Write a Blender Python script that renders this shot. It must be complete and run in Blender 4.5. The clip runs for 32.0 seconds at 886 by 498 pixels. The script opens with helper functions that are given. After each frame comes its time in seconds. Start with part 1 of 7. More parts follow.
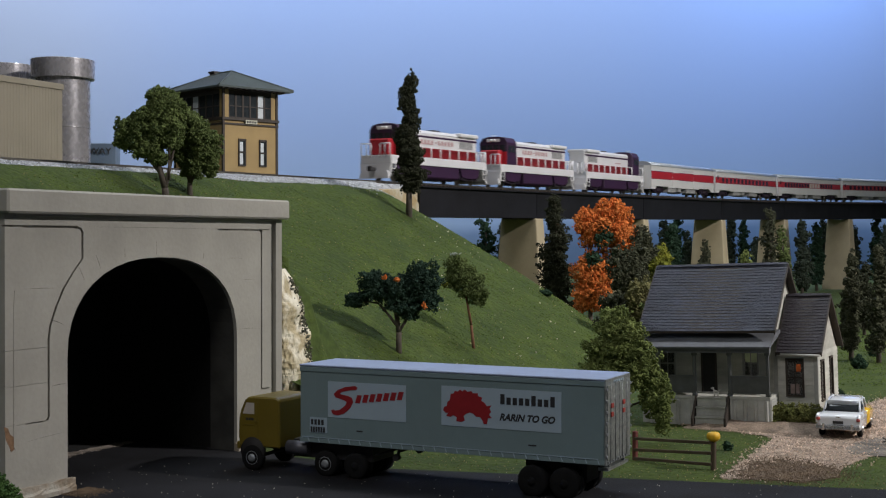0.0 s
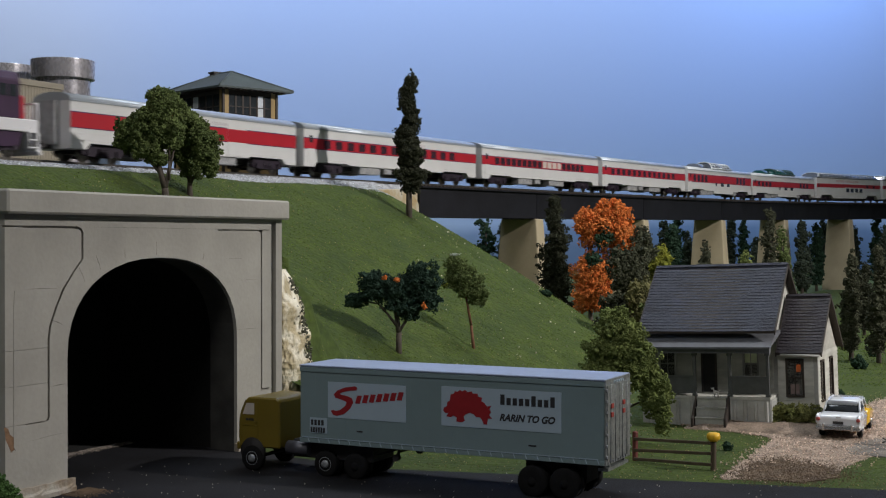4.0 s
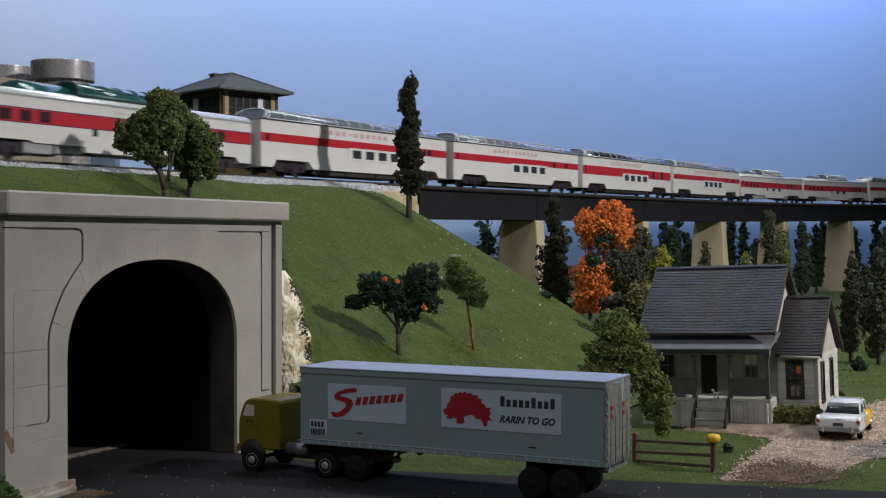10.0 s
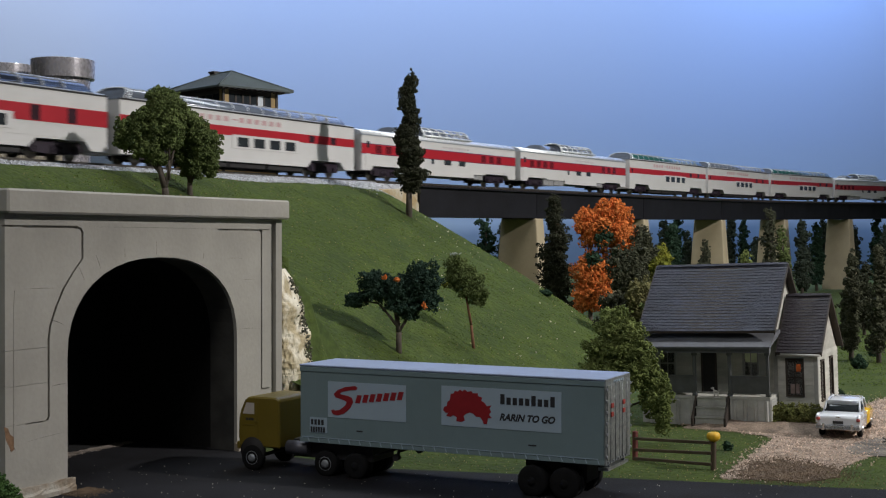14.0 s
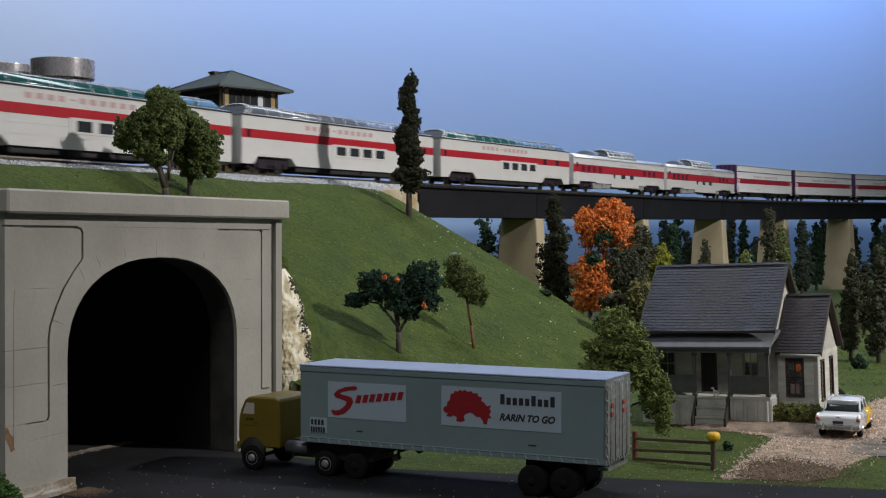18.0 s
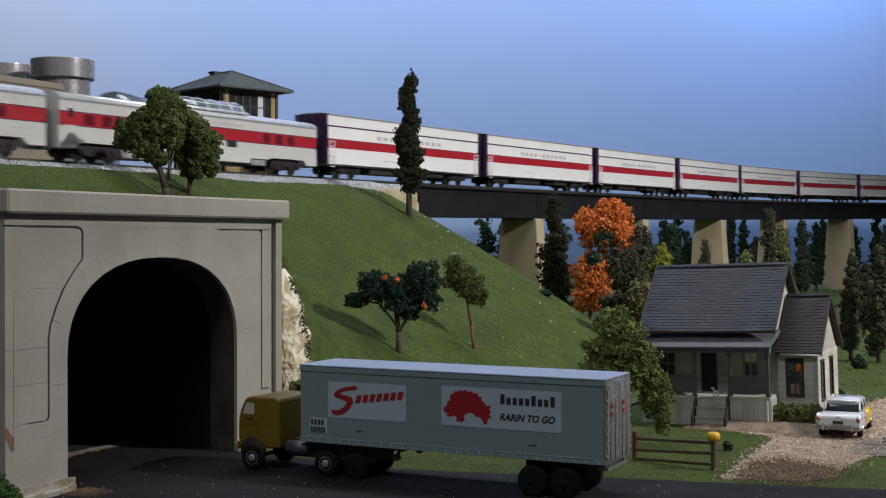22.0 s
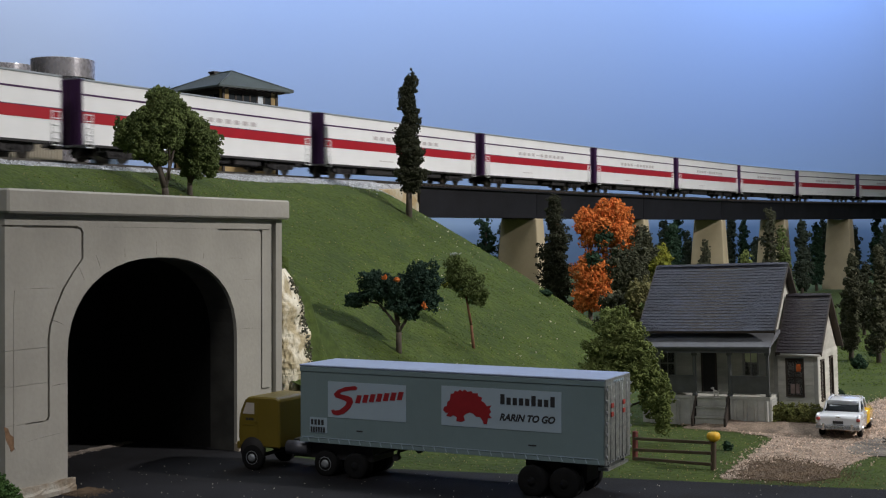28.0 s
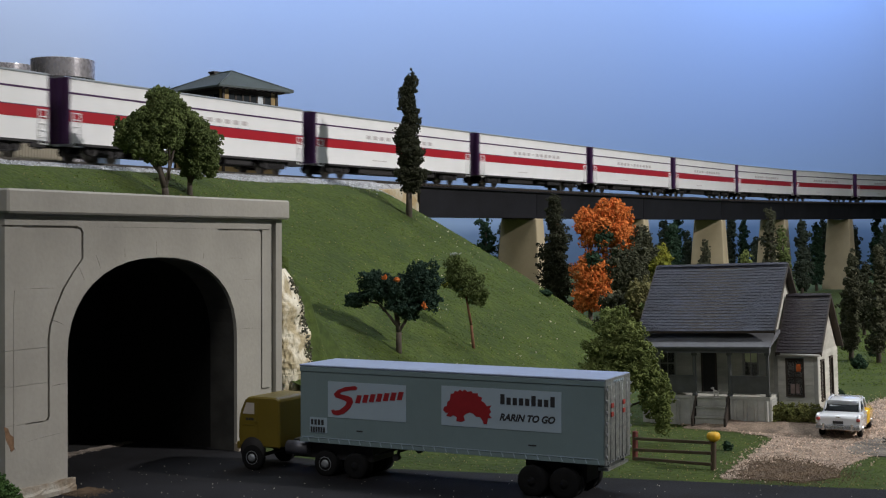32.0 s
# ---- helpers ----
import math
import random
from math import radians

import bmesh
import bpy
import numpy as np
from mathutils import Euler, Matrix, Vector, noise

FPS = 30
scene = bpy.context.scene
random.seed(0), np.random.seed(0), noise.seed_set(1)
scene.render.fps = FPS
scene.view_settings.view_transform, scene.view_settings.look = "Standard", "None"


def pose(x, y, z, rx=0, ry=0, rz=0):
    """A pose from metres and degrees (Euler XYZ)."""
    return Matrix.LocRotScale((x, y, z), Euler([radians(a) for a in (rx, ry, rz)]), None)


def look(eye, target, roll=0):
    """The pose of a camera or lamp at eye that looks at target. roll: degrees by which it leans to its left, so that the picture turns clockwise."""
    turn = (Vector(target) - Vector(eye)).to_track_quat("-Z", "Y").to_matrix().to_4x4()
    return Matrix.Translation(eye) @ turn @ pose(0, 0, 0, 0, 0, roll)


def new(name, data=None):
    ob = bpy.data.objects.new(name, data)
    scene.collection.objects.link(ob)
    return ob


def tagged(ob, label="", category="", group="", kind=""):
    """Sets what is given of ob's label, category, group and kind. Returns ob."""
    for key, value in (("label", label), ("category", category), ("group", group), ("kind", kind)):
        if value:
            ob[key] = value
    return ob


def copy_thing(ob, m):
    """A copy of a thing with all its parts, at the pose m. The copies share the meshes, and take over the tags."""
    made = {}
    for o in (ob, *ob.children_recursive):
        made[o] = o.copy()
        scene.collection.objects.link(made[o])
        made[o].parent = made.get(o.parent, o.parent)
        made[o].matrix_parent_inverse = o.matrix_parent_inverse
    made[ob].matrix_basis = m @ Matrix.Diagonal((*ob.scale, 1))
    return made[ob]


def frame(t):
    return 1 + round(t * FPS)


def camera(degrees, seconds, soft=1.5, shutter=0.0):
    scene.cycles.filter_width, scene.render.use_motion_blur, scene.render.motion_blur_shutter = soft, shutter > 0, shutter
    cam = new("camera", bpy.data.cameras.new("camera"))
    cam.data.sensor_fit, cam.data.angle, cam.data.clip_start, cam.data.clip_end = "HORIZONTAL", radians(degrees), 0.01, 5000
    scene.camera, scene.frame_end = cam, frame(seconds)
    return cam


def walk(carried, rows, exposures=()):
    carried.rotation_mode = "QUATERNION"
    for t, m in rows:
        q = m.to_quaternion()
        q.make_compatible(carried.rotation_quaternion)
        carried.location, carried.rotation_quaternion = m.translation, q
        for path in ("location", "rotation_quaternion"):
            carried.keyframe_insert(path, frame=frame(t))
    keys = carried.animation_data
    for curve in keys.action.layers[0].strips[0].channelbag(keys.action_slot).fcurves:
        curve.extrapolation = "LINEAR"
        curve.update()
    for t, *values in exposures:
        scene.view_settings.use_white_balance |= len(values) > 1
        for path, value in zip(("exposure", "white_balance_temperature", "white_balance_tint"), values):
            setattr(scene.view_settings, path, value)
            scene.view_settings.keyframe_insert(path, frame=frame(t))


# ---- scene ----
# A model railway in 1:87. Places are given in metres of the full-size prototype
# and brought to the true size of the model by S.
S = 1 / 87.0

# ---- camera ----
EYE = Vector((0, 0, 8.71))
LENS = 2 * math.degrees(math.atan(784 / 2300))
PITCH = math.degrees(math.atan(19 / 2300))
LIFT = math.degrees(math.atan(3.3 / 2300))


def eye_pose(up=0.0):
    return pose(EYE.x * S, EYE.y * S, EYE.z * S, 90 - PITCH + up * LIFT, 0, 0)


cam = camera(LENS, 32.0, soft=1.15, shutter=0.5)
walk(cam, [(0, eye_pose()), (3.5, eye_pose()), (4.4, eye_pose(0.5)), (5.3, eye_pose(1)), (9, eye_pose(1)), (12.1, eye_pose(1.1)),
           (12.5, eye_pose(0.4)), (12.8, eye_pose()), (20, eye_pose()), (32, eye_pose())])

# ---- light: the room's lamps and added fills ----
world = bpy.data.worlds.new("room_air")
scene.world = world
world.use_nodes = True
world.node_tree.nodes["Background"].inputs[0].default_value = (0.5, 0.6, 0.8, 1)
world.node_tree.nodes["Background"].inputs[1].default_value = 0.02


def lamp(name, kind, at, to, watts, colour, size):
    data = bpy.data.lights.new(name, kind)
    data.energy, data.color = watts, colour
    if kind == "AREA":
        data.shape, data.size, data.size_y = "RECTANGLE", size[0] * S, size[1] * S
    else:
        data.shadow_soft_size = size[0] * S
    if kind == "SPOT":
        data.spot_size, data.spot_blend = radians(size[1]), 1.0
    ob = new(name, data)
    ob.matrix_world = look(Vector(at) * S, Vector(to) * S)
    return ob


lamp("spotlight", "SPOT", (140, 25, 92), (24, 111, 5), 150, (1.0, 0.96, 0.92), (3, 77))
lamp("ceiling_tube_light", "AREA", (10, 120, 165), (10, 110, 0), 21, (0.84, 0.92, 1.0), (150, 40))
# Unseen strip, added to brighten the painted sky evenly.
lamp("valance_strip_light", "AREA", (-15, 285, 150), (-15, 350, 70), 50.5, (0.86, 0.92, 1.0), (320, 8))
lamp("backdrop_light", "SPOT", (100, 316, 100), (98, 350, 82), 6.6, (0.32, 0.56, 1.0), (4, 150))
# Unseen soft fill from the front, added for the sides facing the viewer.
lamp("room_ceiling_light", "AREA", (-38, -80, 150), (8, 63, 0), 11.5, (1.0, 0.98, 0.95), (70, 50))
scene.view_settings.exposure = 0.0


# ---- materials ----
def mat(name, colour, rough=0.6, metal=0.0, vary=0.25, grain=3.0, fine=30.0, bump=0.15, second=None, mix=0.5, spot=1.0,
        stretch=(1, 1, 1), coat=0.0, by_object=0.0, by_island=0.0, shine=0.5):
    """A surface with broad stains, fine grain and relief; grain and fine in turns per prototype metre."""
    m = bpy.data.materials.new(name)
    m.use_nodes = True
    n, l = m.node_tree.nodes, m.node_tree.links
    b = n["Principled BSDF"]
    co = n.new("ShaderNodeTexCoord")
    mp = n.new("ShaderNodeMapping")
    mp.inputs["Scale"].default_value = [87.0 * k for k in stretch]
    l.new(co.outputs["Object"], mp.inputs[0])
    big, small = n.new("ShaderNodeTexNoise"), n.new("ShaderNodeTexNoise")
    big.inputs["Scale"].default_value, big.inputs["Detail"].default_value = grain, 5
    small.inputs["Scale"].default_value, small.inputs["Detail"].default_value = fine, 3
    l.new(mp.outputs[0], big.inputs[0]), l.new(mp.outputs[0], small.inputs[0])
    ramp = n.new("ShaderNodeValToRGB")
    c2 = second if second else [c * (1 - vary) for c in colour]
    c1 = colour if second else [min(1, c * (1 + vary)) for c in colour]
    ramp.color_ramp.elements[0].position, ramp.color_ramp.elements[1].position = 0.5 - 0.22 * spot, 0.5 + 0.22 * spot
    ramp.color_ramp.elements[0].color, ramp.color_ramp.elements[1].color = (*c2, 1), (*c1, 1)
    l.new(big.outputs["Fac"], ramp.inputs[0])
    ramp2 = n.new("ShaderNodeValToRGB")
    ramp2.color_ramp.elements[0].position, ramp2.color_ramp.elements[1].position = 0.3, 0.7
    lo = 1 - vary
    ramp2.color_ramp.elements[0].color, ramp2.color_ramp.elements[1].color = (lo, lo, lo, 1), (1, 1, 1, 1)
    l.new(small.outputs["Fac"], ramp2.inputs[0])
    mul = n.new("ShaderNodeMixRGB")
    mul.blend_type, mul.inputs[0].default_value = "MULTIPLY", mix
    l.new(ramp.outputs[0], mul.inputs[1]), l.new(ramp2.outputs[0], mul.inputs[2])
    out = mul.outputs[0]
    if by_object or by_island:
        src = n.new("ShaderNodeObjectInfo").outputs["Random"] if by_object else n.new("ShaderNodeNewGeometry").outputs["Random Per Island"]
        amount = by_object or by_island
        mr = n.new("ShaderNodeMapRange")
        mr.inputs[3].default_value, mr.inputs[4].default_value = 1 - amount, 1 + amount
        l.new(src, mr.inputs[0])
        mu = n.new("ShaderNodeMixRGB")
        mu.blend_type, mu.inputs[0].default_value = "MULTIPLY", 1
        l.new(out, mu.inputs[1]), l.new(mr.outputs[0], mu.inputs[2])
        out = mu.outputs[0]
    l.new(out, b.inputs["Base Color"])
    rr = n.new("ShaderNodeMapRange")
    rr.inputs[3].default_value, rr.inputs[4].default_value = max(0.03, rough - 0.12), min(1, rough + 0.12)
    l.new(small.outputs["Fac"], rr.inputs[0]), l.new(rr.outputs[0], b.inputs["Roughness"])
    b.inputs["Metallic"].default_value = metal
    b.inputs["Coat Weight"].default_value = coat
    b.inputs["Specular IOR Level"].default_value = shine
    if bump:
        bp = n.new("ShaderNodeBump")
        bp.inputs["Strength"].default_value, bp.inputs["Distance"].default_value = bump, 0.1 * S
        l.new(small.outputs["Fac"], bp.inputs["Height"]), l.new(bp.outputs[0], b.inputs["Normal"])
    return m


def glass(name, tint, rough=0.05):
    m = bpy.data.materials.new(name)
    m.use_nodes = True
    b = m.node_tree.nodes["Principled BSDF"]
    b.inputs["Base Color"].default_value = (*tint, 1)
    b.inputs["Roughness"].default_value = rough
    b.inputs["Transmission Weight"].default_value = 1.0
    b.inputs["IOR"].default_value = 1.3
    return m


GRASS = mat("grass_turf", (0.075, 0.105, 0.021), 0.95, vary=0.45, grain=0.5, fine=3.2, bump=1.0, second=(0.044, 0.069, 0.017), mix=0.95, shine=0.22)
ASPHALT = mat("asphalt", (0.0125, 0.0125, 0.016), 0.9, vary=0.4, grain=0.5, fine=25, bump=0.25, shine=0.25)
GRAVEL = mat("tan_gravel", (0.42, 0.32, 0.25), 0.95, vary=0.5, grain=1.2, fine=14, bump=1.0, mix=0.9)
DIRT = mat("brown_dirt", (0.15, 0.103, 0.066), 0.95, vary=0.4, grain=1.0, fine=16, bump=0.8)
WORN = mat("worn_grey_ground", (0.2, 0.175, 0.15), 0.95, vary=0.45, grain=0.8, fine=12, bump=0.8, mix=0.9)
BALLAST = mat("grey_ballast", (0.42, 0.43, 0.46), 0.95, vary=0.5, grain=2, fine=12, bump=1.0, mix=0.9)
CONCRETE = mat("cast_concrete", (0.352, 0.336, 0.303), 0.85, vary=0.14, grain=0.35, fine=6, bump=0.12)
PIERPAINT = mat("tan_pier_paint", (0.43, 0.36, 0.24), 0.8, vary=0.12, grain=0.3, fine=5, bump=0.1)
PLASTER = mat("white_plaster_rock", (0.84, 0.78, 0.64), 0.9, vary=0.2, grain=1.3, fine=5, bump=0.6, second=(0.5, 0.42, 0.27), spot=0.3)
# Near-black, so the colour itself holds the dark inside the tunnel.
TUNNELDARK = mat("tunnel_darkness", (0.004, 0.004, 0.004), 0.9, vary=0.3, grain=1, fine=5)
GIRDER = mat("black_girder_paint", (0.0095, 0.0095, 0.013), 0.6, vary=0.35, grain=0.5, fine=9, bump=0.08, shine=0.3)
RAILSTEEL = mat("rail_steel", (0.25, 0.23, 0.21), 0.35, 0.9, vary=0.2)
TIE = mat("tie_wood", (0.06, 0.045, 0.035), 0.85, vary=0.3)
WALLPAINT = mat("room_wall_paint", (0.55, 0.55, 0.53), 0.9, vary=0.05, grain=0.03, fine=0.4, bump=0.02)
WHITE = mat("white_train_paint", (0.78, 0.78, 0.8), 0.4, vary=0.04, grain=0.6, fine=4, bump=0.02)
CREAM = mat("warm_white_coach_paint", (0.565, 0.557, 0.555), 0.45, vary=0.05, grain=0.5, fine=5, bump=0.02)
RED = mat("red_train_paint", (0.37, 0.015, 0.026), 0.4, vary=0.08, grain=0.6, fine=5, bump=0.02)
PURPLE = mat("purple_train_paint", (0.055, 0.018, 0.075), 0.45, vary=0.12, grain=0.8, fine=5, bump=0.02)
SILVER = mat("silver_paint", (0.66, 0.68, 0.7), 0.3, 0.3, vary=0.08, grain=0.8, fine=6, bump=0.03)
DARK = mat("black_underframe", (0.02, 0.018, 0.02), 0.7, vary=0.3)
TRAILERGREY = mat("grey_green_trailer_paint", (0.2, 0.272, 0.288), 0.4, vary=0.06, grain=0.4, fine=5, bump=0.02)
MUSTARD = mat("mustard_cab_paint", (0.16, 0.115, 0.012), 0.4, vary=0.08, grain=0.8, fine=6, bump=0.03)
RUBBER = mat("tyre_rubber", (0.011, 0.011, 0.012), 0.85, vary=0.2, shine=0.15)
SHINGLE = mat("slate_blue_shingles", (0.031, 0.033, 0.052), 0.48, vary=0.4, grain=1.1, fine=7, bump=0.5, by_object=0.08, shine=0.28)
SHINGLEBROWN = mat("brown_grey_shingles", (0.032, 0.027, 0.032), 0.55, vary=0.4, grain=1.1, fine=7, bump=0.5, by_object=0.08, shine=0.22)
CLAPBOARD = mat("weathered_clapboard", (0.45, 0.445, 0.405), 0.8, vary=0.2, grain=0.9, fine=8, bump=0.1, stretch=(1, 1, 3), by_object=0.08)
TOWERTAN = mat("ochre_clapboard", (0.36, 0.25, 0.11), 0.75, vary=0.1, grain=0.7, fine=7, bump=0.06)
TRIMBROWN = mat("dark_brown_trim", (0.035, 0.025, 0.02), 0.6, vary=0.2)
LETTER = mat("grey_lettering", (0.5, 0.46, 0.48), 0.5, vary=0.1)
REDLETTER = mat("red_lettering", (0.48, 0.31, 0.32), 0.5, vary=0.1)
WINDOW = mat("dark_window_glass", (0.03, 0.035, 0.04), 0.12, vary=0.2, bump=0)
TINTED = mat("tinted_coach_glass", (0.045, 0.022, 0.03), 0.2, vary=0.3, bump=0)
TEAL = mat("teal_dome_glass", (0.015, 0.075, 0.072), 0.12, vary=0.2, bump=0, coat=0.5)
DOMEGLASS = mat("smoky_dome_glass", (0.018, 0.022, 0.035), 0.1, vary=0.2, bump=0, coat=0.5)
PALEGLASS = mat("pale_dome_glass", (0.11, 0.125, 0.155), 0.14, vary=0.15, bump=0, coat=0.5)
DOMEFRAME = mat("dull_silver_dome_frame", (0.42, 0.44, 0.48), 0.35, 0.3, vary=0.08, grain=0.8, fine=6, bump=0.02)
MAROON = mat("maroon_coach_glass", (0.13, 0.014, 0.022), 0.25, vary=0.3, bump=0)
ROOFGREY = mat("grey_roof_paint", (0.36, 0.39, 0.43), 0.35, 0.3, vary=0.1, grain=0.6, fine=5, bump=0.03)
BELLOWS = mat("grey_diaphragm", (0.3, 0.3, 0.31), 0.7, vary=0.2)
LAMPWHITE = mat("headlight_lens", (0.9, 0.9, 0.85), 0.2, vary=0.05, bump=0)
GREENFRAME = mat("dark_green_dome_frame", (0.03, 0.075, 0.07), 0.4, vary=0.2)
CHROME = mat("dull_chrome", (0.6, 0.6, 0.6), 0.25, 0.9, vary=0.1, bump=0)
TRAILERROOF = mat("pale_blue_grey_roof", (0.27, 0.32, 0.45), 0.5, vary=0.06, grain=0.4, fine=4)
PANELBLUE = mat("pale_blue_decal", (0.38, 0.475, 0.56), 0.5, vary=0.04, grain=0.5, fine=4, bump=0)
DECALRED = mat("red_decal", (0.3, 0.014, 0.02), 0.5, vary=0.1, bump=0)
DECALBLACK = mat("black_decal", (0.03, 0.03, 0.035), 0.5, vary=0.1, bump=0)
HUB = mat("grey_wheel_hub", (0.33, 0.35, 0.38), 0.4, 0.3, vary=0.15)
LATCH = mat("red_latch_paint", (0.35, 0.05, 0.04), 0.5, vary=0.15)
GALV = mat("galvanised_speckle", (0.28, 0.3, 0.3), 0.34, 0.5, vary=0.35, grain=5, fine=18, bump=0.22)
PALEWINDOW = mat("pale_window", (0.55, 0.5, 0.45), 0.2, vary=0.1, bump=0)
GRAVELSTONE = mat("tan_stones", (0.58, 0.45, 0.365), 0.95, vary=0.3, grain=3, fine=10, bump=0.2, by_island=0.45)
BALLASTSTONE = mat("grey_stones", (0.55, 0.57, 0.61), 0.95, vary=0.25, grain=3, fine=10, bump=0.2, by_island=0.28)
DARKCONCRETE = mat("dark_concrete", (0.085, 0.082, 0.075), 0.9, vary=0.3, grain=0.6, fine=6, bump=0.2, second=(0.03, 0.029, 0.027))


def painted_backdrop():
    """A wall painted with a pale sky, faded low down, over a band of dark blue far hills."""
    m = bpy.data.materials.new("painted_sky_wall")
    m.use_nodes = True
    n, l = m.node_tree.nodes, m.node_tree.links
    b = n["Principled BSDF"]
    b.inputs["Roughness"].default_value = 0.85
    co, sep = n.new("ShaderNodeTexCoord"), n.new("ShaderNodeSeparateXYZ")
    l.new(co.outputs["Object"], sep.inputs[0])
    wob = n.new("ShaderNodeTexNoise")
    wob.inputs["Scale"].default_value, wob.inputs["Detail"].default_value = 87 * 0.018, 6
    l.new(co.outputs["Object"], wob.inputs[0])
    edge = n.new("ShaderNodeMath")
    edge.operation = "MULTIPLY_ADD"
    edge.inputs[1].default_value, edge.inputs[2].default_value = 9.0 * S, -4.5 * S
    l.new(wob.outputs["Fac"], edge.inputs[0])
    add = n.new("ShaderNodeMath")
    l.new(sep.outputs["Z"], add.inputs[0]), l.new(edge.outputs[0], add.inputs[1])
    rng = n.new("ShaderNodeMapRange")
    rng.inputs[1].default_value, rng.inputs[2].default_value = -10 * S, 110 * S
    l.new(add.outputs[0], rng.inputs[0])
    ramp = n.new("ShaderNodeValToRGB")
    cr = ramp.color_ramp
    rows = ((0.0, (0.07, 0.13, 0.25)), (0.135, (0.09, 0.16, 0.31)), (0.172, (0.125, 0.215, 0.42)), (0.20, (0.285, 0.405, 0.66)), (0.4, (0.265, 0.385, 0.7)), (1.0, (0.285, 0.405, 0.74)))
    while len(cr.elements) < len(rows):
        cr.elements.new(0.5)
    for e, (p, c) in zip(cr.elements, rows):
        e.position, e.color = p, (*c, 1)
    l.new(rng.outputs[0], ramp.inputs[0])
    cloud = n.new("ShaderNodeTexNoise")
    cloud.inputs["Scale"].default_value, cloud.inputs["Detail"].default_value = 87 * 0.008, 3
    l.new(co.outputs["Object"], cloud.inputs[0])
    side = n.new("ShaderNodeMapRange")
    side.inputs[1].default_value, side.inputs[2].default_value = 60 * S, -150 * S
    side.inputs[3].default_value, side.inputs[4].default_value = 0.0, 0.72
    l.new(sep.outputs["X"], side.inputs[0])
    mul = n.new("ShaderNodeMath")
    mul.operation = "MULTIPLY"
    l.new(side.outputs[0], mul.inputs[0]), l.new(cloud.outputs["Fac"], mul.inputs[1])
    mix = n.new("ShaderNodeMixRGB")
    mix.inputs[2].default_value = (0.56, 0.58, 0.62, 1)
    l.new(mul.outputs[0], mix.inputs[0]), l.new(ramp.outputs[0], mix.inputs[1])
    l.new(mix.outputs[0], b.inputs["Base Color"])
    return m


SKYPAINT = painted_backdrop()


# ---- building helpers ----
def part(name, bm, material, parent=None, label="", smooth=False):
    """One mesh object from a bmesh in prototype metres, under a thing or a part."""
    bmesh.ops.scale(bm, vec=(S, S, S), verts=bm.verts)
    if smooth:
        for f in bm.faces:
            f.smooth = True
    me = bpy.data.meshes.new(name)
    bm.to_mesh(me)
    bm.free()
    for m in (material if isinstance(material, (list, tuple)) else [material]):
        me.materials.append(m)
    ob = new(name, me)
    if parent:
        ob.parent = parent
    if label:
        ob["label"] = label
    return ob


def thing(name, x=0, y=0, z=0, rz=0, label="", category="", group="", kind=""):
    ob = new(name)
    ob.empty_display_size = 0.005
    ob.matrix_basis = pose(x * S, y * S, z * S, 0, 0, rz)
    return tagged(ob, label, category, group, kind)


def at(ob, x, y, z, rx=0, ry=0, rz=0):
    ob.matrix_basis = pose(x * S, y * S, z * S, rx, ry, rz)
    return ob


def quad(bm, *pts):
    return bm.faces.new([bm.verts.new(p) for p in pts])


def box(bm, x0, x1, y0, y1, z0, z1, bevel=0.0, index=0):
    v = [bm.verts.new((x, y, z)) for x in (x0, x1) for y in (y0, y1) for z in (z0, z1)]
    fs = [bm.faces.new([v[i] for i in q]) for q in ((0, 1, 3, 2), (4, 6, 7, 5), (0, 4, 5, 1), (2, 3, 7, 6), (0, 2, 6, 4), (1, 5, 7, 3))]
    for f in fs:
        f.material_index = index
    if bevel:
        es = {e for f in fs for e in f.edges}
        bmesh.ops.bevel(bm, geom=list(es), offset=bevel, segments=1, affect="EDGES", profile=0.5)
    return bm


def prism(bm, pts, a0, a1, axis="x", index=0, bevel=0.0):
    """A closed outline drawn out along an axis. The outline's two coordinates are the other two axes, in order."""
    def place(p, a):
        return {"x": (a, p[0], p[1]), "y": (p[0], a, p[1]), "z": (p[0], p[1], a)}[axis]
    A = [bm.verts.new(place(p, a0)) for p in pts]
    B = [bm.verts.new(place(p, a1)) for p in pts]
    fs = [bm.faces.new(A[::-1]), bm.faces.new(B)]
    for i in range(len(pts)):
        j = (i + 1) % len(pts)
        fs.append(bm.faces.new((A[i], A[j], B[j], B[i])))
    for f in fs:
        f.material_index = index
    bmesh.ops.recalc_face_normals(bm, faces=fs)
    if bevel:
        bmesh.ops.bevel(bm, geom=list({e for f in fs for e in f.edges}), offset=bevel, segments=1, affect="EDGES", profile=0.5)
    return bm


def tube(bm, p, q, r, r2=None, n=10, index=0):
    """A round bar from p to q."""
    p, q = Vector(p), Vector(q)
    r2 = r if r2 is None else r2
    d = (q - p).normalized()
    u = d.cross(Vector((0, 0, 1)) if abs(d.z) < 0.9 else Vector((1, 0, 0))).normalized()
    w = d.cross(u)
    A = [bm.verts.new(p + (u * math.cos(a) + w * math.sin(a)) * r) for a in [2 * math.pi * i / n for i in range(n)]]
    B = [bm.verts.new(q + (u * math.cos(a) + w * math.sin(a)) * r2) for a in [2 * math.pi * i / n for i in range(n)]]
    fs = [bm.faces.new(A[::-1]), bm.faces.new(B)]
    for i in range(n):
        j = (i + 1) % n
        f = bm.faces.new((A[i], A[j], B[j], B[i]))
        f.smooth = True
        fs.append(f)
    for f in fs:
        f.material_index = index
    return bm


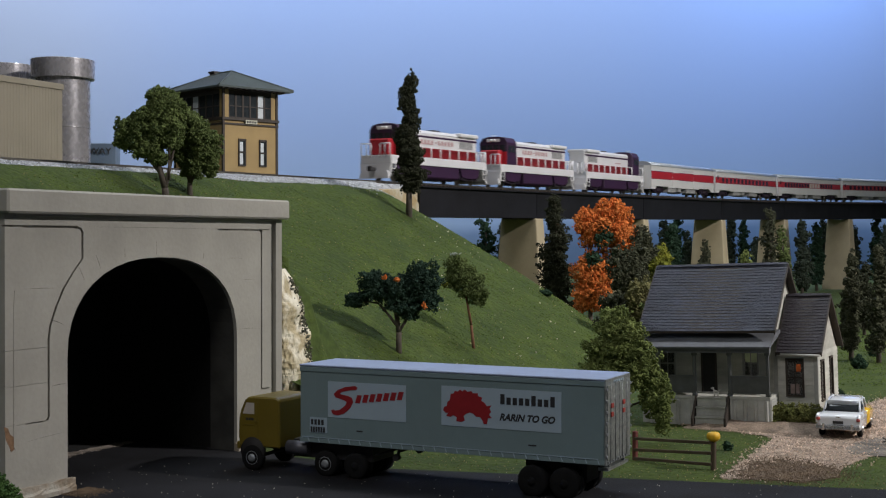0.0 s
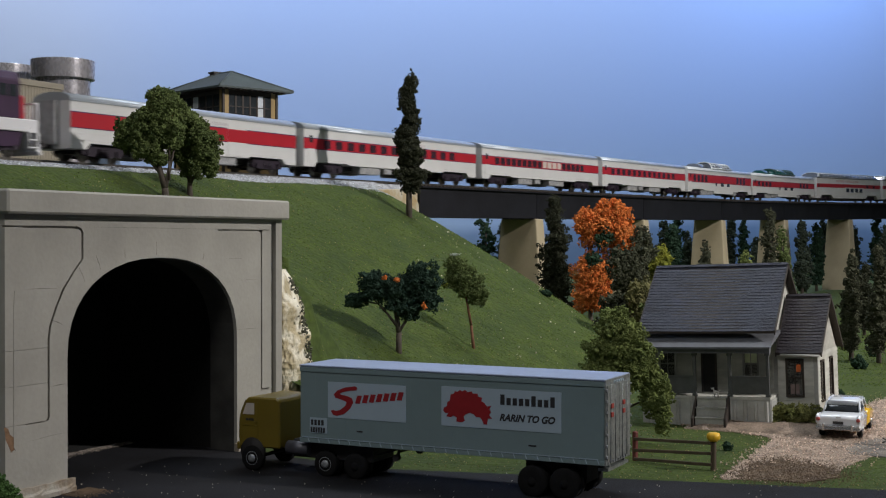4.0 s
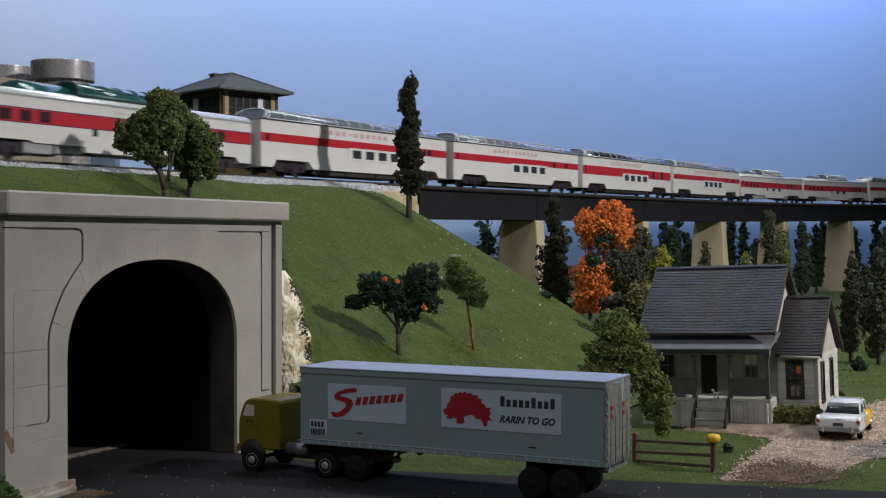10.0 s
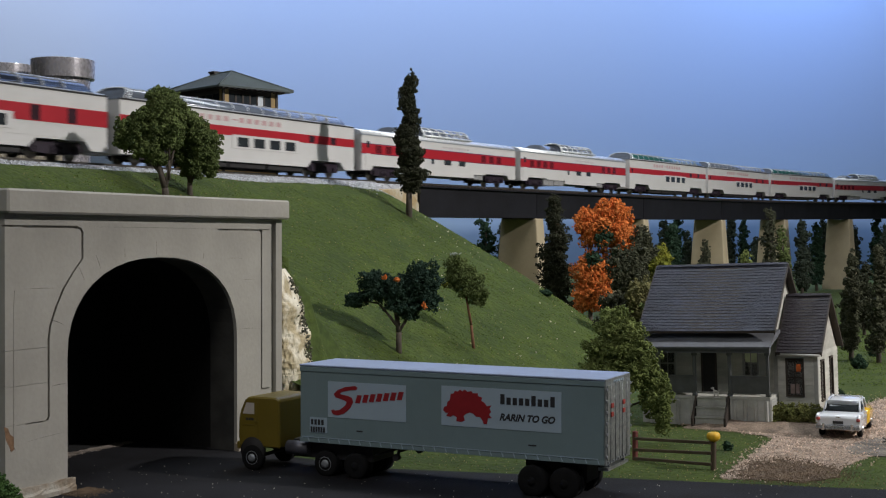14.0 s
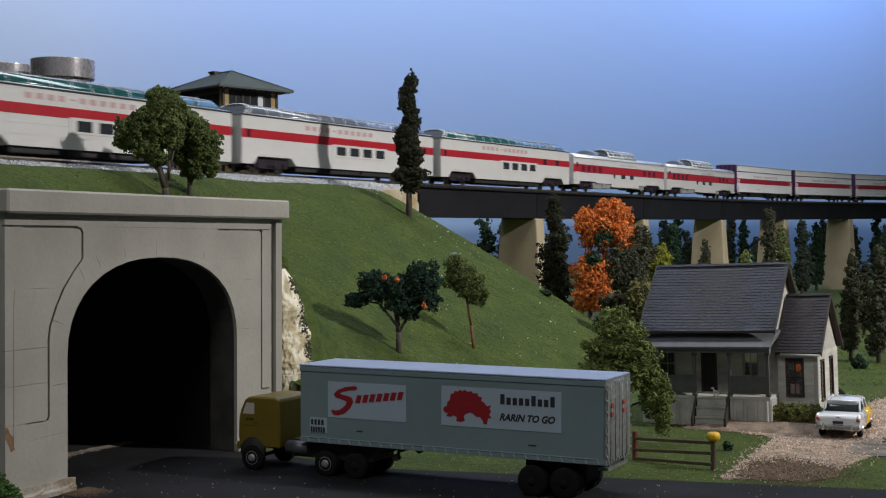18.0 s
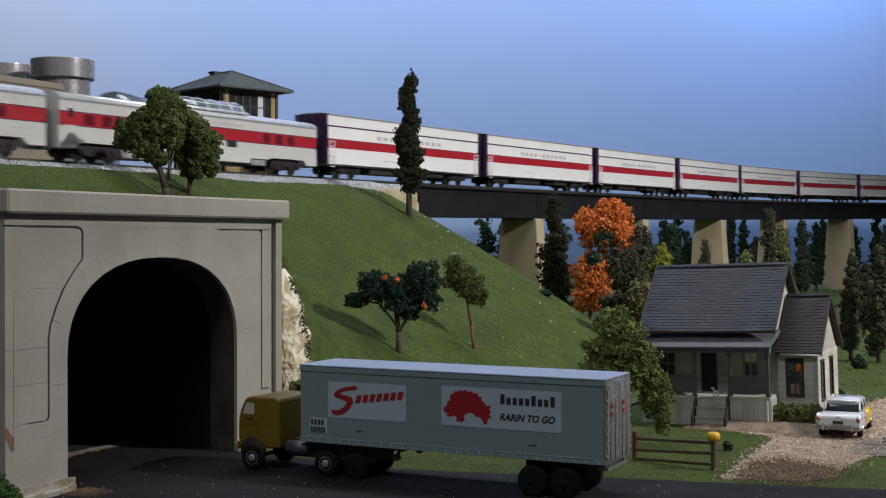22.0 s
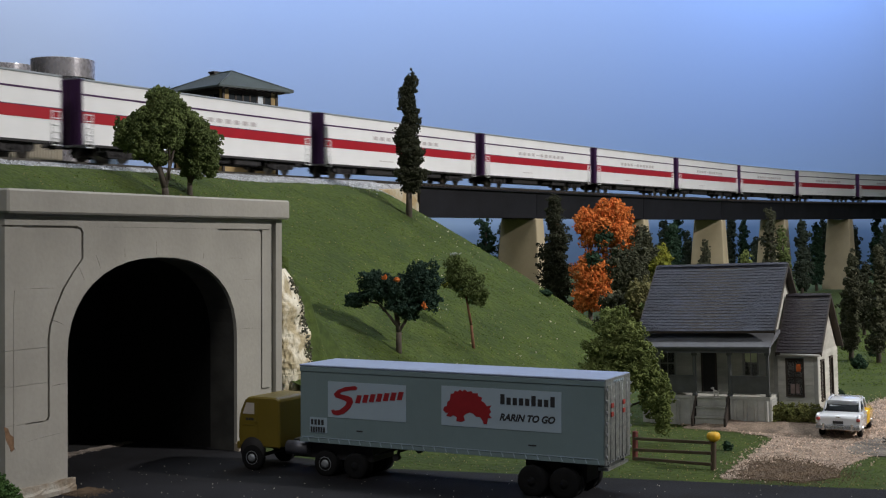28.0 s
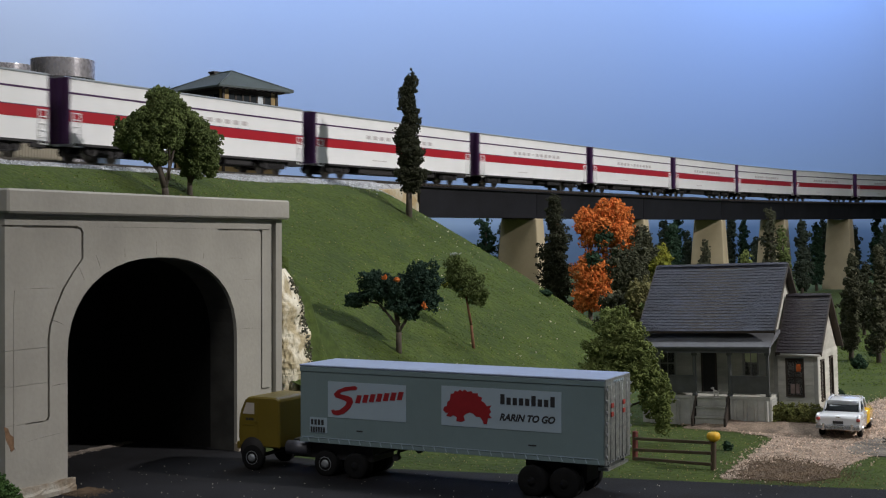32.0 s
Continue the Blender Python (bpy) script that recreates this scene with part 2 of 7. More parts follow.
def lathe(bm, profile, n=20, centre=(0, 0, 0), axis="z", index=0):
    """A turned form: profile rows of (radius, along the axis)."""
    rings = []
    for r, h in profile:
        ring = []
        for i in range(n):
            a = 2 * math.pi * i / n
            c, s = r * math.cos(a), r * math.sin(a)
            p = {"z": (c, s, h), "y": (c, h, s), "x": (h, c, s)}[axis]
            ring.append(bm.verts.new(Vector(p) + Vector(centre)))
        rings.append(ring)
    for a, b in zip(rings, rings[1:]):
        for i in range(n):
            j = (i + 1) % n
            f = bm.faces.new((a[i], a[j], b[j], b[i]))
            f.smooth, f.material_index = True, index
    for ring in (rings[0][::-1], rings[-1]):
        f = bm.faces.new(ring)
        f.material_index = index
    return bm


def B():
    return bmesh.new()


# ---- the railway line ----
P0 = (-21.91, 76.73)
# the heading of the line in degrees, by distance
TURN_S = (-93, -24, 0, 40, 80, 120, 160, 200, 240, 410)
TURN_A = (0, 60.8, 61.9, 59.0, 59.4, 59.3, 51.1, 43.2, 35.2, 0)
STEP = 0.5


def line():
    """Points of the line: distance, x, y, heading; distance grows away from the eye."""
    rows = []
    for way, end in ((-1, -860), (1, 1120)):
        (x, y), s, side = P0, 0.0, []
        while way * s < way * end:
            th = radians(float(np.interp(s, TURN_S, TURN_A)))
            side.append((s, x, y, th))
            x, y, s = x + way * math.cos(th) * STEP, y + way * math.sin(th) * STEP, s + way * STEP
        rows = side[::-1][:-1] if way < 0 else rows + side
    return np.array(rows)


LINE = line()


def rail_height(s):
    s = min(max(s, -60), 250)
    return 13.19 + 0.00467 * s + 0.00003 * s * s


def on_line(s, side=0.0, up=0.0):
    x, y, th = (float(np.interp(s, LINE[:, 0], LINE[:, k])) for k in (1, 2, 3))
    return Vector((x + side * math.sin(th), y - side * math.cos(th), rail_height(s) + up))


def heading(s):
    return float(np.interp(s, LINE[:, 0], LINE[:, 3]))


# ---- the setting ----
PORTAL_L, PORTAL_R = Vector((-14.26, 42.0)), Vector((-6.99, 56.0))
PORTAL_DIR = (PORTAL_R - PORTAL_L).normalized()
PORTAL_IN = Vector((-PORTAL_DIR.y, PORTAL_DIR.x))
PORTAL_W = (PORTAL_R - PORTAL_L).length
END_S = 27.0


def smooth_min(a, b, k):
    h = max(0.0, min(1.0, 0.5 + 0.5 * (b - a) / k))
    return b * (1 - h) + a * h - k * h * (1 - h)


NEAR = LINE[(LINE[:, 0] > -250) & (LINE[:, 0] <= END_S)][::4]


def bank_distance(x, y):
    """How far a place lies outside the flat top of the embankment; negative on it."""
    d = np.hypot(NEAR[:, 1] - x, NEAR[:, 2] - y)
    i = int(np.argmin(d))
    side = (x - NEAR[i, 1]) * math.sin(NEAR[i, 3]) - (y - NEAR[i, 2]) * math.cos(NEAR[i, 3])
    if i == len(NEAR) - 1:
        return 1.15 * max(0.0, d[i] - 4.0)
    return max(0.0, d[i] - 4.0) if side > 0 else max(0.0, d[i] - 60.0)


def lawn(x, y):
    """The low ground: flat, with gentle swells away from the road."""
    far = max(0.0, min(1.0, (y - 62) / 60))
    return far * (0.5 * noise.noise(Vector((x * 0.03, y * 0.03, 2))) + 0.12 * noise.noise(Vector((x * 0.15, y * 0.15, 5))))


def hill_height(x, y):
    d = bank_distance(x, y)
    z = 12.55 - 0.55 * d
    z = smooth_min(z, 12.55, 1.2) + 0.3
    # the mound over the tunnel
    q = Vector((x, y)) - PORTAL_L
    along, inward = q.dot(PORTAL_DIR), q.dot(PORTAL_IN)
    side = max(0.0, -along, along - PORTAL_W)
    back = max(0.0, inward - 30)
    m = 10.0 - 1.0 * math.hypot(side, back) if inward > 1.0 else -5
    z = -smooth_min(-z, -m, 1.0)
    z += 0.22 * noise.noise(Vector((x * 0.12, y * 0.12, 0))) + 0.08 * noise.noise(Vector((x * 0.5, y * 0.5, 3)))
    return z


def sheet(name, xs, ys, height, keep, material, label="", kind="structure"):
    bm = B()
    grid = {}
    for i, x in enumerate(xs):
        for j, y in enumerate(ys):
            h = height(x, y)
            grid[i, j] = (bm.verts.new((x, y, h)), keep(x, y, h))
    for i in range(len(xs) - 1):
        for j in range(len(ys) - 1):
            q = [grid[i, j], grid[i + 1, j], grid[i + 1, j + 1], grid[i, j + 1]]
            if any(k for _, k in q) and all(k is not None for _, k in q):
                bm.faces.new([v for v, _ in q]).smooth = True
    loose = [v for v in bm.verts if not v.link_faces]
    bmesh.ops.delete(bm, geom=loose, context="VERTS")
    ob = part(name, bm, material)
    return tagged(ob, label, name.replace("_", " "), "", kind)


def hill_keep(x, y, h):
    q = Vector((x, y)) - PORTAL_L
    if q.dot(PORTAL_IN) < 0.35 and q.dot(PORTAL_DIR) < PORTAL_W + 0.4:
        return None
    if q.dot(PORTAL_IN) < 32 and 1.5 < q.dot(PORTAL_DIR) < 13.8 and h < 8.9:
        return None
    return h > lawn(x, y) - 0.6


def steps(a, b, d):
    return [a + (b - a) * i / round((b - a) / d) for i in range(round((b - a) / d) + 1)]


sheet("ground", steps(-900, -60, 40) + steps(-58, 120, 2.0) + steps(140, 1180, 40), steps(16, 351, 2.5), lawn, lambda x, y, h: True, GRASS,
      "low green scatter turf of the layout")
sheet("hill", steps(-76, 46, 0.8), steps(24, 170, 0.8), hill_height, hill_keep, GRASS, "grassy green embankment hill of scatter turf")

bm = B()
quad(bm, (-900, 350, -100), (1180, 350, -100), (1180, 350, 260), (-900, 350, 260))
tagged(part("backdrop", bm, SKYPAINT), "pale blue painted sky backdrop", "backdrop", "", "structure")
bm = B()
box(bm, -910, 1190, -170, 360, 262, 270)
tagged(part("ceiling", bm, WALLPAINT), "plain room ceiling", "ceiling", "", "structure")
for k, (x0, x1, y0, y1) in enumerate(((-910, -902, -170, 360), (1182, 1190, -170, 360), (-902, 1182, -170, -162), (-902, 1182, 352, 360))):
    bm = B()
    box(bm, x0, x1, y0, y1, -100, 262)
    tagged(part("wall_" + ("west", "east", "south", "north")[k], bm, WALLPAINT), "plain painted room wall", "wall", "", "structure")
bm = B()
box(bm, -910, 1190, -170, 360, -108, -100)
tagged(part("floor", bm, WALLPAINT), "plain room floor", "floor", "", "structure")

# the road: it comes along the front and bends into the tunnel
bm = B()
prism(bm, [(-40, 20), (60, 20), (60, 39.5), (17, 44.4), (6.9, 46.8), (-2, 48.9), (-6, 51.5), (-8.3, 54), (-16, 68), (-26, 62), (-14, 43)], -0.5, 0.03, "z")
tagged(part("road", bm, ASPHALT), "dark asphalt road with scattered grit", "road", "", "structure")


# gravel drive and bare earth
def patch(name, pts, z, material, label, seed):
    """A thin uneven-edged patch lying on the ground."""
    r = random.Random(seed)
    out = []
    for (x0, y0), (x1, y1) in zip(pts, pts[1:] + pts[:1]):
        n = max(2, int(math.hypot(x1 - x0, y1 - y0) / 0.35))
        for k in range(n):
            u = k / n
            out.append((x0 + (x1 - x0) * u + r.uniform(-0.14, 0.14), y0 + (y1 - y0) * u + r.uniform(-0.09, 0.09)))
    bm = B()
    prism(bm, out, -0.3, z, "z")
    return tagged(part(name, bm, material), label, name.replace("_", " "), "", "structure")


DRIVE = [(11.0, 60.9), (13.5, 60.6), (15.6, 58.4), (17.2, 60.5), (20.5, 66), (24, 70.5), (34, 72), (34, 58), (22, 56), (18.3, 53.6), (14.8, 48.6), (12.4, 46.6), (10.0, 46.9), (10.6, 48.3),
                       (12.6, 52.5), (14.4, 56.6), (12.8, 58.8)]
EARTH = [(10.4, 47.3), (11.8, 50.4), (13.2, 51.6), (14.6, 50.2), (15.2, 48.7), (14.9, 46.9), (12.8, 45.7), (10.6, 46.6)]
WORNGROUND = [(16.6, 53.4), (17.9, 55.6), (20.5, 57.6), (22, 55), (19.5, 52.4), (17.6, 51.6), (16.4, 52.2)]
patch("worn_ground", WORNGROUND, 0.038, WORN, "worn grey-brown ground beside the drive", 9)
patch("gravel_drive", DRIVE, 0.035, GRAVEL, "tan gravel drive beside the house", 3)
patch("bare_earth", [(12.55 + 0.84 * (x - 12.55), 48.9 + 0.84 * (y - 48.9)) for x, y in EARTH], 0.04, DIRT, "patch of brown bare earth by the road", 5)


# ---- track and bridge ----
def strip(bm, s0, s1, step, section, index=0, shape=None):
    """A section of (side, up) points swept along the line."""
    rings, n = [], max(1, round((s1 - s0) / step))
    for k in range(n + 1):
        s = s0 + (s1 - s0) * k / n
        rings.append([bm.verts.new(on_line(s, a, b)) for a, b in (shape(s) if shape else section)])
    m = len(section)
    for p, q in zip(rings, rings[1:]):
        for i in range(m):
            j = (i + 1) % m
            bm.faces.new((p[i], q[i], q[j], p[j])).material_index = index
    bm.faces.new(rings[0]), bm.faces.new(rings[-1][::-1])
    return bm



def bed_section(s):
    """The ballast bed narrows towards the abutment."""
    k = max(0.0, min(1.0, (s - 22.4) / 9))
    return [(-3.6, -1.2), (-2.0, -0.28), (2.0 - 0.3 * k, -0.28), (3.3 - 1.2 * k, -0.8), (4.6 - 2.1 * k, -1.5), (0, -1.6)]


bm = B()
strip(bm, -130, 35.4, 1, [0] * 6, shape=bed_section)
tagged(part("ballast_bed", bm, BALLAST), "grey crushed-stone ballast under the track", "ballast", "", "structure")
for side in (-0.7, 0.7):
    bm = B()
    strip(bm, -858, 1118, 2, [(side - 0.1, -0.18), (side - 0.1, -0.14), (side - 0.035, -0.12), (side - 0.04, 0.0), (side + 0.04, 0.0), (side + 0.035, -0.12),
                              (side + 0.1, -0.14), (side + 0.1, -0.18)])
    tagged(part("rail", bm, RAILSTEEL), "long steel rail of the track", "rail", "", "structure")
bm = B()
for k in range(1100):
    s = -120 + k * 0.62
    p, th = on_line(s), heading(s)
    u, w = Vector((math.cos(th), math.sin(th), 0)), Vector((math.sin(th), -math.cos(th), 0))
    v = [bm.verts.new(p + u * a + w * b + Vector((0, 0, c))) for a in (-0.12, 0.12) for b in (-1.3, 1.3) for c in (-0.32, -0.17)]
    for q in ((0, 1, 3, 2), (4, 6, 7, 5), (0, 4, 5, 1), (2, 3, 7, 6), (1, 5, 7, 3)):
        bm.faces.new([v[i] for i in q])
tagged(part("ties", bm, TIE), "dark wooden ties under the rails", "ties", "", "stuff")
bm = B()
strip(bm, -858, -125, 6, [(-5, -1.6), (-5, -0.32), (5, -0.32), (5, -1.6)])
for k in range(25):
    p = on_line(-850 + k * 29)
    box(bm, p.x - 1, p.x + 1, p.y - 3, p.y + 3, -0.2, p.z - 1.5)
tagged(part("track_shelf", bm, WALLPAINT), "plain shelf carrying the hidden track", "shelf", "", "structure")

ABUTMENT_S = 37.8
PIERS = [59.5, 87.2, 115.0, 142.0, 169.0] + [196 + 27 * k for k in range(34)]


def span(s0, s1):
    t = thing("bridge_span", *on_line((s0 + s1) / 2), label="black plate-girder span of the railway viaduct", category="bridge span", group="viaduct spans")
    inv = Matrix.Translation(-Vector(on_line((s0 + s1) / 2)))
    n = max(2, round((s1 - s0) / 8))
    for side in (-1.55, 1.55):
        bm = B()
        strip(bm, s0 + 0.06, s1 - 0.06, (s1 - s0) / n, [(side - 0.06, -2.86), (side - 0.06, -0.36), (side + 0.06, -0.36), (side + 0.06, -2.86)])
        bm.transform(inv)
        web = part("girder_web", bm, GIRDER, t)
        bm = B()
        for up in (-2.9, -0.42):
            strip(bm, s0 + 0.06, s1 - 0.06, (s1 - s0) / n, [(side - 0.28, up), (side - 0.28, up + 0.1), (side + 0.28, up + 0.1), (side + 0.28, up)])
        bm.transform(inv)
        part("flange", bm, GIRDER, web)
    bm = B()
    strip(bm, s0 + 0.03, s1 - 0.03, (s1 - s0) / n, [(-1.9, -0.42), (-1.9, -0.3), (1.9, -0.3), (1.9, -0.42)])
    bm.transform(inv)
    part("deck", bm, GIRDER, t)
    return t


def pier(s):
    p = on_line(s)
    top = p.z - 2.9
    t = thing("bridge_pier", p.x, p.y, 0, math.degrees(heading(s)), "tapered tan concrete pier of the viaduct", "bridge pier", "viaduct piers")
    bm = B()
    a = [bm.verts.new((x, y, -0.6)) for x, y in ((-1.25, -2.75), (1.25, -2.75), (1.25, 2.75), (-1.25, 2.75))]
    b = [bm.verts.new((x, y, top - 0.02)) for x, y in ((-0.8, -1.95), (0.8, -1.95), (0.8, 1.95), (-0.8, 1.95))]
    bm.faces.new(a[::-1]), bm.faces.new(b)
    for i in range(4):
        bm.faces.new((a[i], a[(i + 1) % 4], b[(i + 1) % 4], b[i]))
    bmesh.ops.bevel(bm, geom=list(bm.edges), offset=0.12, segments=2, affect="EDGES", profile=0.5)
    part("shaft", bm, PIERPAINT, t)
    bm = B()
    box(bm, -0.6, 0.6, -1.9, -1.2, top - 0.05, top + 0.02)
    box(bm, -0.6, 0.6, 1.2, 1.9, top - 0.05, top + 0.02)
    part("bearing", bm, GIRDER, t)
    return t


ends = [ABUTMENT_S] + PIERS
for s0, s1 in zip(ends, ends[1:]):
    span(s0, s1)
for s in PIERS:
    pier(s)
STAINED = mat("rust_streaked_concrete", (0.5, 0.46, 0.38), 0.85, vary=0.2, grain=0.9, fine=6, bump=0.2, second=(0.38, 0.28, 0.14), spot=0.6)
# the abutment at the hill's end
p = on_line(ABUTMENT_S)
ab = thing("abutment", p.x, p.y, 0, math.degrees(heading(ABUTMENT_S)), "stained tan concrete abutment at the bridge's end", "abutment")
bm = B()
prism(bm, [(-9, 2), (0.12, 2), (0.12, p.z - 2.94), (0.03, p.z - 2.92), (0.03, p.z - 0.5), (-9, p.z - 0.5)], -1.4, 2.5, "y", bevel=0.08)
part("breast_wall", bm, PIERPAINT, ab)
bm = B()
prism(bm, [(-9, 2), (-2.3, 2), (-2.3, p.z - 1.9), (-3.2, p.z - 1.1), (-5.2, p.z - 0.75), (-9, p.z - 0.9)], -3.0, -1.4, "y", bevel=0.06)
part("wing_wall", bm, STAINED, ab, "weathered rust-streaked wing wall")


# ---- tunnel portal ----
def arch(cx, half, spring, rise, n=20, power=2.3):
    pts = []
    for i in range(n + 1):
        a = math.pi * i / n
        c, s = math.cos(a), math.sin(a)
        pts.append((cx - half * math.copysign(abs(c) ** (2 / power), c), spring + rise * abs(s) ** (2 / power)))
    return pts


PORTAL = thing("tunnel_portal", PORTAL_L.x, PORTAL_L.y, 0, math.degrees(math.atan2(PORTAL_DIR.y, PORTAL_DIR.x)),
               "cast concrete tunnel portal with arched opening and moulded panels", "tunnel portal")
CX, HALF, SPRING, RISE = 7.635, 4.825, 4.6, 3.4
ARCH = arch(CX, HALF, SPRING, RISE)
W = 15.56


def slab(pts, y0, y1, name, bevel=0.0, material=CONCRETE, label=""):
    bm = B()
    prism(bm, pts, y0, y1, "y")
    return part(name, bm, material, PORTAL, label)


slab([(0, -0.3), (CX - HALF, -0.3)] + ARCH + [(CX + HALF, -0.3), (W, -0.3), (W, 9.6), (0, 9.6)], 0.0, 1.05, "wall")
G = 0.10
curve = [(1.88, 5.3), (1.96, 5.77), (2.22, 6.36), (2.57, 6.98), (3.05, 7.55), (3.5, 8.0)]
slab([(CX - HALF, -0.3)] + ARCH + [(CX + HALF, -0.3), (14.88, -0.3), (14.88, 2.33), (14.15, 2.33), (14.12, 2.4), (14.12, 8.86), (14.07, 8.98), (13.92, 9.03), (11.2, 9.03), (11.2, 9.085),
                                   (14.88, 9.085), (14.88, 9.5), (0, 9.5), (0, 9.14), (3.3, 9.14), (3.52, 9.06), (3.6, 8.92)] + [(x + G, z) for x, z in curve[::-1]]
     + [(1.98, 2.72), (1.92, 2.6), (1.78, 2.56), (0.92, 2.57), (0.86, 2.6), (0, 2.6), (0, -0.3)], -0.13, 0.0, "arch_field")
for z0, z1 in ((2.61, 3.868), (3.88, 5.046)):
    slab([(0, z0), (1.8, z0), (1.88, z0 + 0.1 if z0 < 3 else z0), (1.88, z1), (0, z1)], -0.13, 0.0, "panel_block")
slab([(0, 5.06), (1.88, 5.06)] + curve + [(3.5, 8.9), (3.44, 9.0), (3.3, 9.04), (0.77, 9.04), (0.77, 9.09), (0, 9.09)], -0.13, 0.0, "panel_block")
slab([(14.22, 2.42), (14.88, 2.42), (14.88, 9.05), (14.22, 9.05)], -0.13, 0.0, "panel_block")
slab([(15.12, -0.3), (W, -0.3), (W, 9.5), (15.12, 9.5)], -0.2, 0.0, "pilaster")
bm = B()
box(bm, -0.25, 15.68, -0.55, 1.3, 9.52, 10.32, 0.07)
part("cornice", bm, CONCRETE, PORTAL, "heavy overhanging concrete cornice")
bm = B()
box(bm, 0.42, W - 0.4, -0.16, 0.2, 9.42, 9.53, 0.03)
part("bed_mould", bm, CONCRETE, PORTAL)
# thin liner inside the arch, darker than the portal's face
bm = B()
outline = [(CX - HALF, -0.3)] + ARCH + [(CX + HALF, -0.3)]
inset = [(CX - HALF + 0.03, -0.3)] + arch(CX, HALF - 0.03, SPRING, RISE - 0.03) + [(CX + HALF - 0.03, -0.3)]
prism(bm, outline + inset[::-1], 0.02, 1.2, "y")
part("soffit", bm, DARKCONCRETE, PORTAL, "dark grey inner face of the arch")
# hairline cracks and casting joints, cut as thin dark strips
CRACK = mat("dark_hairline_crack", (0.16, 0.15, 0.13), 0.95, vary=0.3)
for p, q, wd in (((4.22, 8.11), (4.47, 7.6), 0.03), ((3.32, 7.8), (3.66, 7.22), 0.02), ((1.99, 5.98), (2.62, 5.77), 0.03), ((7.46, 8.58), (7.46, 8.1), 0.012), ((11.75, 7.9), (12.9, 7.89), 0.012),
                 ((0.8, 7.04), (2.35, 7.02), 0.022), ((1.99, 3.72), (2.8, 3.75), 0.03), ((0.9, 2.0), (2.8, 2.1), 0.012), ((3.6, 9.11), (11.2, 9.075), 0.014), ((12.6, 7.0), (13.9, 7.0), 0.01),
                 ((12.45, 5.0), (14.1, 4.95), 0.012), ((5.7, 8.3), (5.72, 8.02), 0.01), ((10.3, 8.2), (10.25, 7.9), 0.01)):
    p, q = Vector(p), Vector(q)
    mid = (p + q) / 2 + Vector((0.012, 0.015))
    e = Vector((-(q - p).y, (q - p).x)).normalized() * wd / 2
    bm = B()
    prism(bm, [p, mid + e, q, mid - e], -0.1335, -0.128, "y")
    part("crack", bm, CRACK, PORTAL, "dark hairline crack")
FOOTSTONE = mat("stained_broken_concrete", (0.42, 0.39, 0.34), 0.95, vary=0.25, grain=1.6, fine=8, bump=0.5, second=(0.27, 0.21, 0.15), spot=0.6)
# rough stones at the foot
for k, (x0, x1, h) in enumerate(((0.2, 3.08, 0.5), (12.35, 13.2, 0.35))):
    bm = B()
    box(bm, x0, x1, -0.3, -0.08, -0.3, h)
    bmesh.ops.subdivide_edges(bm, edges=list(bm.edges), cuts=9, use_grid_fill=True)
    for v in bm.verts:
        v.co += Vector((noise.noise(v.co * 2.3), noise.noise(v.co * 2.3 + Vector((9, 0, 0))), noise.noise(v.co * 2.3 + Vector((0, 9, 0))))) * 0.05
        if v.co.z > h * 0.5 and v.co.y < -0.2:
            v.co.y += 0.06
    part("broken_footing", bm, FOOTSTONE, PORTAL, "chipped and stained concrete footing")


slab([(0.36, 1.9), (0.43, 1.8), (0.44, 6.6), (0.41, 7.0), (0.37, 6.5)], -0.148, -0.128, "edge_bead", label="chipped pale paint edge")
RUST = mat("rust_stain", (0.26, 0.15, 0.085), 0.9, vary=0.4, grain=4, fine=12)
slab([(-0.05, 2.62), (0.12, 2.55), (0.2, 2.35), (0.4, 2.2), (0.41, 1.85), (0.25, 1.75), (0.16, 1.95), (0.02, 2.2)], -0.136, -0.128, "rust_stain", material=RUST, label="brown rust stain")


# the bore behind: near-black colour stands for its unlit depth
bore = thing("tunnel_bore", PORTAL_L.x, PORTAL_L.y, 0, math.degrees(math.atan2(PORTAL_DIR.y, PORTAL_DIR.x)), "near-black tunnel lining, the bore's darkness put into its colour", "tunnel", "", "structure")
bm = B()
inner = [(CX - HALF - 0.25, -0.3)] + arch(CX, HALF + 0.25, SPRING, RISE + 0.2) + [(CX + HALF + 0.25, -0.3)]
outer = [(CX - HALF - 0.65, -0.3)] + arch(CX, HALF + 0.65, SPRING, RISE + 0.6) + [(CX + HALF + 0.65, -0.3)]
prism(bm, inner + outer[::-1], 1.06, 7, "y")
part("lining", bm, TUNNELDARK, bore)
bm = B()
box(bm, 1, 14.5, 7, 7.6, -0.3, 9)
part("end_wall", bm, TUNNELDARK, bore)
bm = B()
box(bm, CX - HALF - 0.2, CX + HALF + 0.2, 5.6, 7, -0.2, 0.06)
part("bed", bm, TUNNELDARK, bore)

